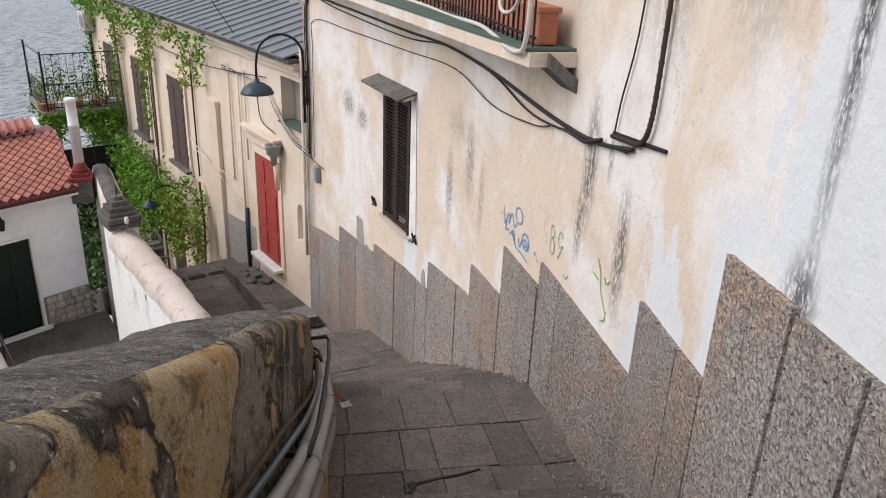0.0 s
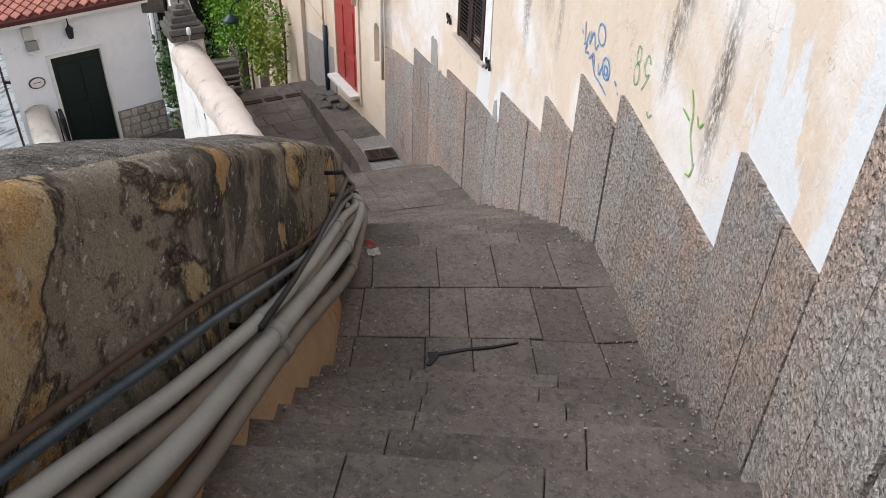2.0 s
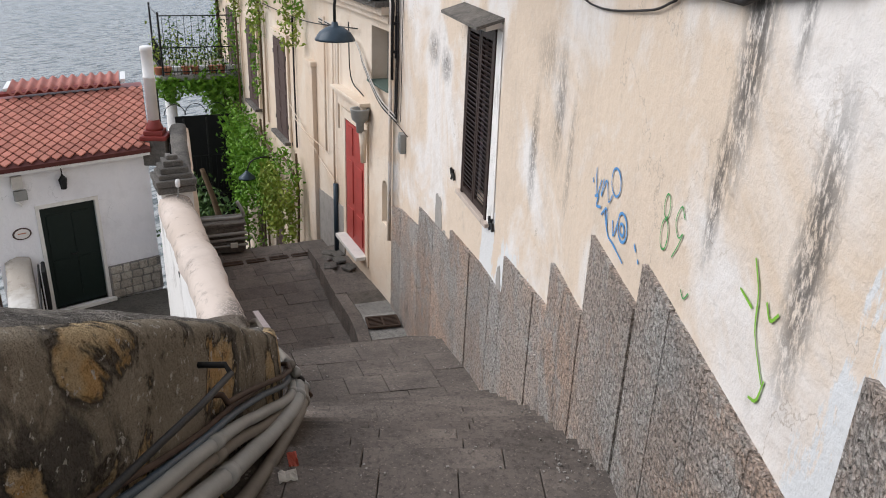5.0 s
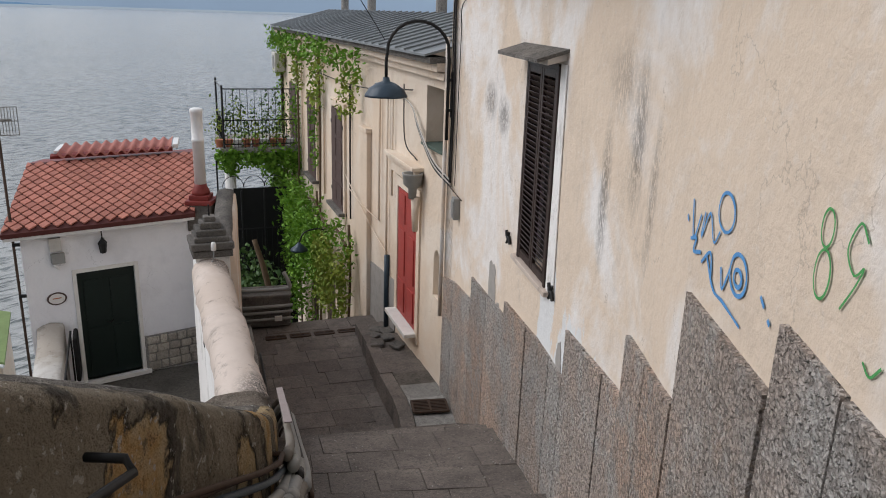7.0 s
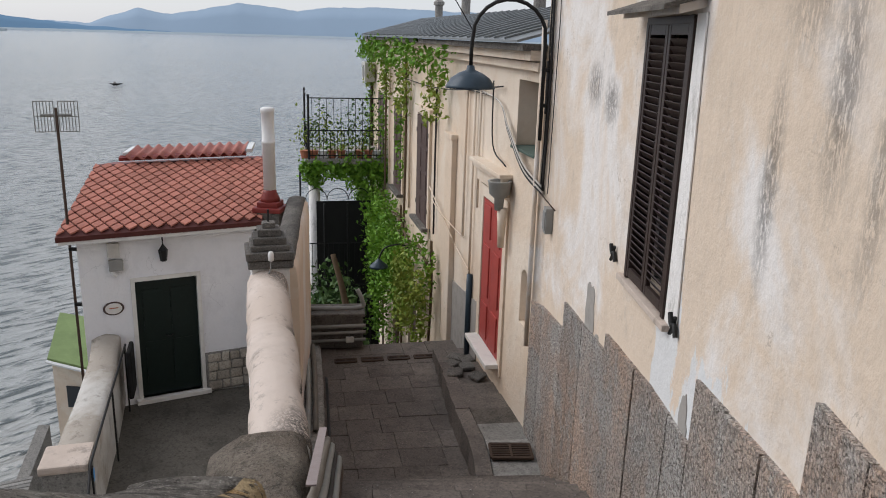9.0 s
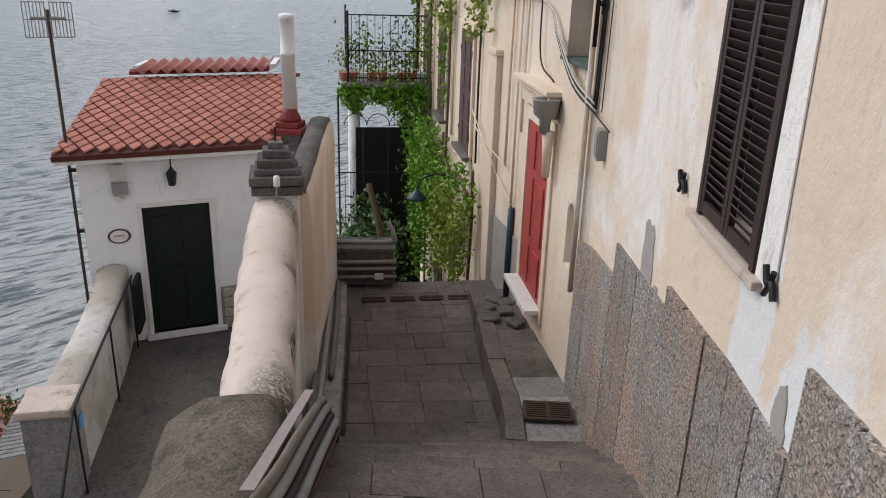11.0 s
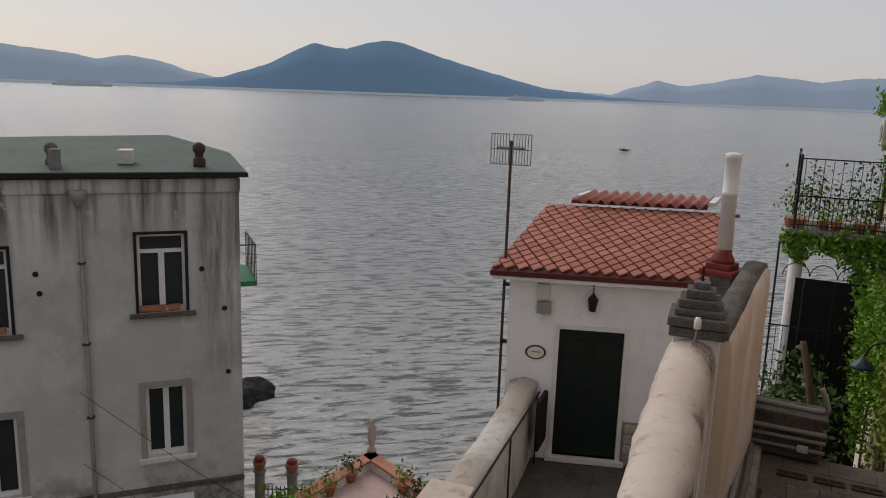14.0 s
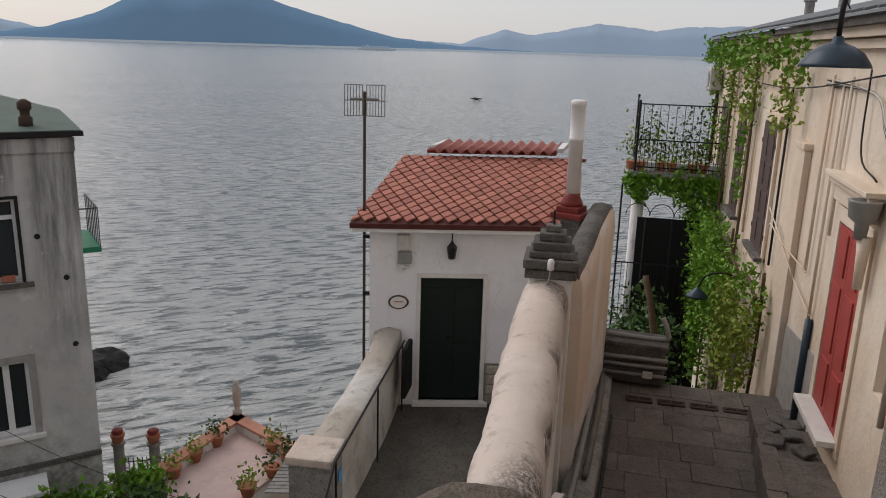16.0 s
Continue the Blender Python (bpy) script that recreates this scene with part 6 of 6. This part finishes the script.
for i, (a0, a1, z0, z1) in enumerate(holes):
    up = i % 2 == 0
    w = part("window", prism([G(a0, z0, -0.16), G(a1, z0, -0.16), G(a1, z1, -0.16), G(a0, z1, -0.16)], GN * -0.02), M_GLASS, gh, "white casement window")
    fb = bmesh.new()
    t = 0.07
    am = (a0 + a1) / 2
    bars = [(a0, a0 + t, z0, z1), (a1 - t, a1, z0, z1), (a0 + t, a1 - t, z0, z0 + t + 0.03), (a0 + t, a1 - t, z1 - t, z1), (am - 0.06, am + 0.06, z0 + t + 0.03, z1 - (0.42 if up else t))]
    if up:
        bars.append((a0 + t, a1 - t, z1 - 0.42, z1 - 0.34))
    for b0, b1, y0, y1 in bars:
        prism([G(b0, y0, -0.10), G(b1, y0, -0.10), G(b1, y1, -0.10), G(b0, y1, -0.10)], GN * -0.055, fb)
    part("casement", fb, M_WINWHITE, w)
    if up:
        kb = bmesh.new()
        for b0, b1, y0, y1 in ((a0 - 0.05, a0 + 0.01, z0, z1 + 0.05), (a1 - 0.01, a1 + 0.05, z0, z1 + 0.05), (a0 + 0.01, a1 - 0.01, z1 - 0.01, z1 + 0.05)):
            prism([G(b0, y0, 0.02), G(b1, y0, 0.02), G(b1, y1, 0.02), G(b0, y1, 0.02)], GN * -0.12, kb)
        part("dark_frame", kb, M_IRON, w)
        for q in (0.25, 0.55, 0.8):
            part("flower_box", prism([G(a0 + q - 0.12, z0 + 0.03, 0.0), G(a0 + q + 0.12, z0 + 0.03, 0.0), G(a0 + q + 0.12, z0 + 0.03, -0.1), G(a0 + q - 0.12, z0 + 0.03, -0.1)], (0, 0, 0.11)), M_TERRA, w)
    else:
        kb = bmesh.new()
        for b0, b1, y0, y1 in ((a0 - 0.13, a0, z0 - 0.05, z1 + 0.13), (a1, a1 + 0.13, z0 - 0.05, z1 + 0.13), (a0, a1, z1, z1 + 0.13)):
            prism([G(b0, y0, 0.025), G(b1, y0, 0.025), G(b1, y1, 0.025), G(b0, y1, 0.025)], GN * -0.03, kb)
        part("surround", kb, M_REPAIR, w, "grey cement surround")
    part("sill", prism([G(a0 - 0.18, z0 - 0.09, 0.13), G(a1 + 0.18, z0 - 0.09, 0.13), G(a1 + 0.18, z0 - 0.09, -0.1), G(a0 - 0.18, z0 - 0.09, -0.1)], (0, 0, 0.08)), M_COPING if up else M_MARBLE, w)
part("downpipe", sweep([G(3.1, -3.25, 0.06), G(3.1, -14, 0.06)], 0.045, 8), M_PVC, gh, "", True)
part("hopper", lathe([(0.06, -3.55), (0.15, -3.35), (0.16, -3.22), (0.1, -3.22)], pose(*G(3.1, 0, 0.12)), 12), M_PVC, gh, "", True)
for zc in (-4.7, -6.4, -8.0):
    part("pipe_clamp", box((0.14, 0.14, 0.03), pose(*G(3.1, zc, 0.06))), M_RUST, gh)
part("awning", prism([G(1.1, -10.15, 0.0), G(4.0, -10.15, 0.0), G(4.0, -10.35, 0.45), G(1.1, -10.35, 0.45)], (0, 0, 0.09)), M_WINWHITE, gh, "white sheet awning")
part("ledge", prism([G(0, -9.9, 0.0), G(11, -9.9, 0.0), G(11, -9.9, 0.08), G(0, -9.9, 0.08)], (0, 0, 0.10)), M_COPING, gh, "blackened stone band")
part("terrace_door", prism([G(1.3, -13, 0.01), G(2.4, -13, 0.01), G(2.4, -11, 0.01), G(1.3, -11, 0.01)], GN * 0.03), M_GLASS, gh)
for a, o, h, mt in ((0.75, -0.5, 0.24, M_RUST), (3.6, -0.8, 0.2, M_COPING)):
    part("chimney", lathe([(0.13, -2.9), (0.13, -2.9 + h), (0.09, -2.88 + h), (0.09, -2.78 + h), (0.13, -2.74 + h), (0.13, -2.62 + h), (0.04, -2.55 + h)], pose(*G(a, 0, o)), 12), mt, gh, "", True)
part("roof_box", box((0.4, 0.3, 0.3), pose(*G(2.2, -2.65, -0.9)), 0.02), M_PLASTIC, gh)
part("roof_box", box((0.2, 0.2, 0.4), pose(*G(3.5, -2.65, -0.3)), 0.02), M_CONCRETE, gh)
bb = part("balcony", prism([G(-0.55, -5.75, -1.4), G(0, -5.75, -1.4), G(0, -5.75, -3.2), G(-0.55, -5.75, -3.2)], (0, 0, 0.12)), plain("green_paint", (0.03, 0.25, 0.12), 0.6), gh, "small green balcony")
for k in range(8):
    o = -1.4 - 1.8 * k / 7
    part("bar", sweep([G(-0.53, -5.63, o), G(-0.53, -4.75, o)], 0.012, 5), M_IRON, bb)
part("rail", sweep([G(0, -4.75, -1.4), G(-0.53, -4.75, -1.4), G(-0.53, -4.75, -3.2)], 0.016, 5), M_IRON, bb)
for z0, e in ((-7.4, (-12.0, 9.2, -9.2)), (-9.0, (-12.0, 9.0, -10.2))):
    thing("wire", sweep(smooth_pts([G(3.3, z0, 0.1), (G(3.3, z0, 0.1) + Vector(e)) / 2 + Vector((0, 0, -0.35)), Vector(e)]), 0.006, 5), M_CABLE, "thin wire slung from the grey house", "wire", "", "slung wires", True)
for a, z in ((5.9, -4.9), (3.95, -4.9), (3.9, -5.3), (0.8, -4.95), (0.35, -5.85), (0.3, -7.3)):
    pt = part("wall_hole", lathe([(0.06, 0.0), (0.055, 0.012), (0.02, 0.014)], pose(*G(a, z, 0.0)) @ Matrix.Rotation(radians(90), 4, "Y"), 10), M_STAIN, gh, "dark vent hole")

# ---- lower garden ----
gt = empty("garden_terrace", "pink tiled roof terrace with salmon coping and pots", "terrace", "structure")
TC = [(-17.2, 6.9), (-19.9, 9.75), (-17.6, 10.9), (-15.2, 8.1)]
part("paving", prism([(x, y, -11.3) for x, y in TC], (0, 0, 0.1)), M_PINKTILE, gt)
part("base_wall", prism([(x, y, -13.5) for x, y in TC], (0, 0, 2.19)), M_CREAM, gt)
for (ax, ay), (bx, by) in zip(TC[:3], TC[1:3]):
    d = Vector((bx - ax, by - ay, 0)).normalized()
    n = Vector((-d.y, d.x, 0)) * 0.32
    part("low_wall", prism([(ax, ay, -11.25), (bx, by, -11.25), (bx - n.x * 0.8, by - n.y * 0.8, -11.25), (ax - n.x * 0.8, ay - n.y * 0.8, -11.25)], (0, 0, 0.3)), M_WHITEWALL, gt)
    part("coping", prism([(ax + n.x * 0.1, ay + n.y * 0.1, -10.95), (bx + n.x * 0.1, by + n.y * 0.1, -10.95), (bx - n.x, by - n.y, -10.95), (ax - n.x, ay - n.y, -10.95)], (0, 0, 0.07)), M_ORANGE, gt, "salmon coping")
stt = thing("garden_statue", lathe([(0.12, 0), (0.13, 0.1), (0.07, 0.14), (0.09, 0.3), (0.13, 0.45), (0.11, 0.6), (0.14, 0.72), (0.05, 0.8), (0.075, 0.88), (0.05, 0.98), (0.01, 1.0)], pose(-19.85, 9.75, -10.88), 10), M_PINKWALL, "weathered stone garden ornament on the terrace corner", "statue", smooth=True)
for k, (x, y) in enumerate(((-18.3, 8.45), (-18.9, 9.05), (-18.1, 10.35), (-17.5, 10.6), (-17.7, 7.9), (-16.9, 10.1), (-16.3, 9.4))):
    pot = empty("flower_pot", "terracotta pot with a leafy plant on the terrace", "potted plant", "", "terrace pots")
    part("pot", lathe([(0.13, 0), (0.2, 0.24), (0.22, 0.28), (0.17, 0.28)], pose(x, y, -11.2), 14), M_TERRA, pot, "", True)
    leaves("plant", [((x, y, -10.75), (0.16, 0.16, 0.14), 90)], M_BUSH if k % 2 else M_LEAFY, "", "", 60 + k, 0.06, pot)
for x, y in ((-18.9, 6.75), (-18.6, 7.55)):
    gp = empty("gate_post", "stone post with a red pot on top", "post", "", "garden posts")
    part("shaft", lathe([(0.14, -12.0), (0.13, -10.75), (0.17, -10.72), (0.17, -10.66)], pose(x, y, 0), 10), M_CONCRETE, gp)
    part("pot", lathe([(0.11, -10.66), (0.17, -10.48), (0.17, -10.44), (0.1, -10.44)], pose(x, y, 0), 12), M_TERRA, gp)
    part("flowers", lathe([(0.02, -10.46), (0.14, -10.4), (0.12, -10.32), (0.02, -10.28)], pose(x, y, 0), 8), M_TAR, gp)
fence = empty("garden_fence", "low dark iron garden fence", "fence")
for k in range(14):
    p = Vector((-18.85, 6.85, 0)).lerp(Vector((-18.6, 8.2, 0)), k / 13)
    part("bar", sweep([(p.x, p.y, -12.0), (p.x, p.y, -11.1)], 0.012, 5), M_IRON, fence)
part("rail", sweep([(-18.85, 6.85, -11.2), (-18.6, 8.2, -11.2)], 0.015, 5), M_IRON, fence)
r3 = random.Random(12)
for k in range(26):
    x, y = r3.uniform(-16.8, -10.5), r3.uniform(4.6, 8.1)
    if x > -12 and y > 7.3:
        continue
    z = -10.9 - 0.02 * (x + 16)
    b = empty("bush", "leafy green garden bush", "bush", "", "garden bushes")
    part("trunk", sweep([(x, y, -13), (x + 0.05, y, z)], 0.05, 6, None, 0.5), M_STEM, b)
    leaves("crown", [((x + r3.gauss(0, 0.3), y + r3.gauss(0, 0.3), z + r3.gauss(0.1, 0.22)), (0.17, 0.17, 0.15), 75) for q in range(9)], (M_BUSH, M_LEAF, M_LEAFY, M_BUSH)[k % 4], "", "", 80 + k, 0.085, b)
leaves("bougainvillea", [((-18.0 + r3.gauss(0, 0.3), 6.75 + r3.gauss(0, 0.2), -11.6), (0.15, 0.15, 0.12), 60) for k in range(8)], M_PINKFLOWER, "magenta bougainvillea by the grey house", "bush", 70, 0.05)
thing("wall_8", prism([(-16.9, 11.0, -14), (-18.3, 12.3, -14), (-18.3, 12.3, -10.3), (-17.2, 11.3, -10.9)], (0.2, 0.2, 0)), M_CONCRETE, "dark sloping sea wall", "wall", "structure")
deck = empty("wooden_deck", "grey slatted wooden boarding above the water", "deck")
for k in range(12):
    p = Vector((-15.8 + 0.0 * k, 11.2, -10.2)) + Vector((0.25, -0.15, 0)) * k * 0.5
    part("plank", prism([p, p + Vector((-0.5, -0.8, -0.1)), p + Vector((-0.4, -0.86, -0.1)), p + Vector((0.1, -0.06, 0))], (0, 0, 0.03)), M_CONCRETE, deck)

# hillside under everything, down to the shore
bm = bmesh.new()
gx, gy = 34, 40
grid = []
for i in range(gx + 1):
    row = []
    for j in range(gy + 1):
        x, y = 14 - 36 * i / gx, -26 + 66 * j / gy
        shore = -20.5 + 1.2 * noise.noise(Vector((y * 0.15, 2, 0))) + max(0, y - 14) * 0.35
        z = -13.0 if x > shore + 1 else -13.0 - (shore + 1 - x) * 5.0
        z += 0.35 * noise.noise(Vector((x * 0.4, y * 0.4, 5)))
        row.append(bm.verts.new((x, y, max(z, -26))))
    grid.append(row)
for i in range(gx):
    for j in range(gy):
        bm.faces.new((grid[i][j], grid[i + 1][j], grid[i + 1][j + 1], grid[i][j + 1]))
thing("ground", bm, stone("cliff_earth", (0.13, 0.11, 0.085), (0.2, 0.17, 0.13), (0.05, 0.045, 0.04)), "earthy hillside falling to the rocky shore", "ground", "structure", smooth=True)
for x, y, sc in ((-52.0, 6.1, 1.35), (-51.0, 5.0, 1.4)):
    bm = bmesh.new()
    bmesh.ops.create_icosphere(bm, subdivisions=3, radius=1.0)
    for v in bm.verts:
        v.co *= 1 + 0.45 * noise.noise(v.co * 1.3 + Vector((x, y, 0))) + 0.15 * noise.noise(v.co * 4)
        v.co = Vector((x, y, -22.0)) + Vector((v.co.x * sc, v.co.y * sc, v.co.z * sc * 0.8))
    thing("sea_rock", bm, M_STAIN, "black wet rock rising from the sea", "rock", "", "sea rocks")
sh_house = empty("shore_house", "small cream house with a green felt roof by the water", "house")
EA, EB, RC, RD = Vector((-35.3, 19.0, -15.9)), Vector((-33.3, 20.35, -16.3)), Vector((-37.2, 22.8, -15.5)), Vector((-39.4, 21.4, -15.3))
part("roof", prism([EA, EB, RC, RD], (0, 0, 0.16)), plain("bright_green_felt", (0.20, 0.27, 0.11), 0.9, 0, 0.3, 1), sh_house, "green felt roof")
part("eave_board", sweep([EA + Vector((0.1, -0.1, 0.02)), EB + Vector((0.1, -0.1, 0.02))], 0.09, 6), M_WINWHITE, sh_house)
part("wall", prism([(p.x, p.y, -24) for p in (EA.lerp(RC, 0.06), EB.lerp(RD, 0.06), RC.lerp(EA, 0.06), RD.lerp(EB, 0.06))], (0, 0, 7.75)), M_CREAM2, sh_house)
wa, wb = EA.lerp(RC, 0.06), EB.lerp(RD, 0.06)
wd = (wb - wa).normalized()
wo = Vector((wd.y, -wd.x, 0)).normalized() * 0.03
wc = wa.lerp(wb, 0.5)
part("window", prism([(wc + wd * x + wo).to_tuple()[:2] + (z,) for x, z in ((-0.4, -18.3), (0.4, -18.3), (0.4, -17.2), (-0.4, -17.2))], wo * 2), M_GLASS, sh_house)
# closing wall behind the camera
thing("wall_9", prism([(-3.0, -1.6, -14), (5.5, -1.6, -14), (5.5, -1.6, 1.2), (-3.0, -1.6, 1.2)], (0, -0.3, 0)), M_CREAM, "plain wall closing the alley", "wall", "structure")

# ---- sea, coast, mountains ----
bm = bmesh.new()
ring = [0.0, 25, 60, 140, 320, 700, 1500, 2800, 4400]
prev = None
for r in ring[1:]:
    cur = [bm.verts.new((-20 + r * math.cos(6.28318 * k / 64), 7 + r * math.sin(6.28318 * k / 64), -22)) for k in range(64)]
    if prev is None:
        bm.faces.new(cur)
    else:
        for k in range(64):
            bm.faces.new((prev[k], prev[(k + 1) % 64], cur[(k + 1) % 64], cur[k]))
    prev = cur
thing("water", bm, M_SEA, "calm rippled grey-green sea", "water", "structure")


def ridge(name, profile, dist, mat, label, depth=200, rough=6.0):
    """A far range: (compass degrees, height) along an arc."""
    bm = bmesh.new()
    rows = []
    a0, a1 = profile[0][0], profile[-1][0]
    n = 160
    for k in range(n + 1):
        az = a0 + (a1 - a0) * k / n
        h = interp(az, profile) + rough * noise.noise(Vector((az * 0.9, 3, 1))) + rough * 0.5 * noise.noise(Vector((az * 3.1, 3, 1)))
        d = Vector((math.sin(radians(az)), math.cos(radians(az)), 0))
        row = [bm.verts.new(d * dist + Vector((0, 0, -30))), bm.verts.new(d * (dist + depth * 0.5) + Vector((0, 0, -22 + max(1, h) * 0.6))), bm.verts.new(d * (dist + depth) + Vector((0, 0, -22 + max(2, h)))), bm.verts.new(d * (dist + depth + 30) + Vector((0, 0, -30)))]
        rows.append(row)
    for p, q in zip(rows, rows[1:]):
        for k in range(3):
            bm.faces.new((p[k], q[k], q[k + 1], p[k + 1]))
    return thing(name, bm, mat, label, "mountain", "structure", smooth=True)


# Far land and ships: air haze painted in and lifted by emission.
M_VOLC = painted_haze("hazy_blue_mountain", (0.085, 0.145, 0.215), 0.55)
M_FAR = painted_haze("pale_haze_range", (0.17, 0.22, 0.28), 0.7)
M_COAST = painted_haze("coast_haze", (0.20, 0.235, 0.26), 0.6)
VOLC = [(-102, 2), (-96, 25), (-92.5, 60), (-89.5, 130), (-87.5, 205), (-86.4, 240), (-85.6, 232), (-84.7, 222), (-84.0, 218), (-82.6, 250), (-81.3, 268), (-80.0, 258), (-78.2, 215), (-75.5, 160), (-72.5, 105), (-70, 62), (-66, 30), (-61, 12), (-57, 2)]
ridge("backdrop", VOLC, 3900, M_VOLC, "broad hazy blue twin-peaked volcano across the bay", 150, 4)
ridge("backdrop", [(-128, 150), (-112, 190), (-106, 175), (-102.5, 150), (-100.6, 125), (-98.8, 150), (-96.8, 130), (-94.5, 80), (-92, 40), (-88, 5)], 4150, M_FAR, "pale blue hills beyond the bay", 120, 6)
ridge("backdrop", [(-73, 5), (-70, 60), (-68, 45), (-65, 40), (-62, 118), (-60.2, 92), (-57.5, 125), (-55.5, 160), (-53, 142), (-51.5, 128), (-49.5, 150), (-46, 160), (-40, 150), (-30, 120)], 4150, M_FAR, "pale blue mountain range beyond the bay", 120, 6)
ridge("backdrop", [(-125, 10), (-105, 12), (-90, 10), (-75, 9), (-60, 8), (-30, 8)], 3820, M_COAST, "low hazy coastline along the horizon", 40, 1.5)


def afar(az, d, z=-22):
    return Vector((d * math.sin(radians(az)), d * math.cos(radians(az)), z))


for az, d, L, h, lab in ((-71.0, 3000, 140, 16, "large hazy cruise ship on the horizon"), (-101.5, 3000, 190, 22, "hazy grey container port on the horizon")):
    sh = empty("ship", lab, "ship")
    m = pose(*afar(az, d), 0, 0, -az)
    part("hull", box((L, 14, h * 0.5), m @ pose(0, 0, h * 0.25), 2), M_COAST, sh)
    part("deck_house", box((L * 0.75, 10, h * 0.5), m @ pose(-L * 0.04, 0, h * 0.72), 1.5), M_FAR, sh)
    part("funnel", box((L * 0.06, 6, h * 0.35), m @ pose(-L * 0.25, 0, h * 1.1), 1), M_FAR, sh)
bo = empty("boat", "small dark fishing boat far out on the water", "boat")
m = pose(*afar(-62.8, 330), 0, 0, 60)
part("hull", lathe([(0.3, 0), (0.9, 0.35), (1.0, 0.6), (0.85, 0.55)], m @ Matrix.Diagonal((2.6, 0.8, 1, 1)), 16), M_IRON, bo, "", True)
part("cabin", box((0.9, 0.7, 0.7), m @ pose(-0.3, 0, 0.9), 0.08), M_REPAIR, bo)

# ---- paving stones, last ----
r4 = random.Random(3)
count = 0
for ti, (a, b, za, zb) in enumerate(TREADS):
    if a > 15.6:
        w = reach((a + b) / 2)
        part("slab", prism([W(a, za - 0.2, 0.0), W(b, zb - 0.2, 0.0), W(b, zb - 0.2, w), W(a, za - 0.2, w)], (0, 0, 0.2)), M_PAVE, street)
        continue
    w0, w1 = reach(a) + 0.05, reach(b) + 0.05
    long = b - a > 0.5
    n = r4.choice((4, 5, 5, 6)) if long else r4.choice((3, 3, 4))
    cuts = [0.0] + sorted((k + r4.uniform(-0.2, 0.2)) / n for k in range(1, n)) + [1.0]
    for k in range(n):
        g = 0.0025
        u0, u1 = cuts[k], cuts[k + 1]
        q = [(a + g, u0 * w0 + g), (b - g + (0.016 if not long else 0), u0 * w1 + g), (b - g + (0.016 if not long else 0), u1 * w1 - g), (a + g, u1 * w0 - g)]
        up = r4.uniform(-0.006, 0.006)
        zs = [za + up + r4.uniform(-0.004, 0.004), zb + up + r4.uniform(-0.006, 0.004), zb + up + r4.uniform(-0.006, 0.004), za + up + r4.uniform(-0.004, 0.004)]
        bm = bmesh.new()
        top = [bm.verts.new(W(s, z, o)) for (s, o), z in zip(q, zs)]
        c = sum((v.co for v in top), Vector()) / 4
        inn = [bm.verts.new(v.co + (c - v.co).normalized() * 0.006 + Vector((0, 0, 0.0))) for v in top]
        for v in top:
            v.co.z -= 0.004
        bot = [bm.verts.new(v.co - Vector((0, 0, 0.22 if not long else 0.06))) for v in top]
        bm.faces.new(inn)
        for i in range(4):
            bm.faces.new((top[i], top[(i + 1) % 4], inn[(i + 1) % 4], inn[i]))
            bm.faces.new((bot[i], bot[(i + 1) % 4], top[(i + 1) % 4], top[i]))
        part("slab", bm, M_PAVE, street)
gap = empty("paving_hole", "dark broken gap and crack between paving slabs", "gap", "structure")
part("hole", prism([(0.60, 5.045, -2.060), (0.65, 5.08, -2.060), (0.672, 5.04, -2.060), (0.664, 4.955, -2.060), (0.640, 4.95, -2.060), (0.638, 5.01, -2.060)], (0, 0, 0.018)), M_CABLE, gap)
part("crack", prism([(0.65, 5.072, -2.060), (0.80, 5.198, -2.060), (0.92, 5.282, -2.060), (1.04, 5.386, -2.060), (1.043, 5.376, -2.060), (0.925, 5.266, -2.060), (0.805, 5.178, -2.060), (0.66, 5.05, -2.060)], (0, 0, 0.016)), M_CABLE, gap)
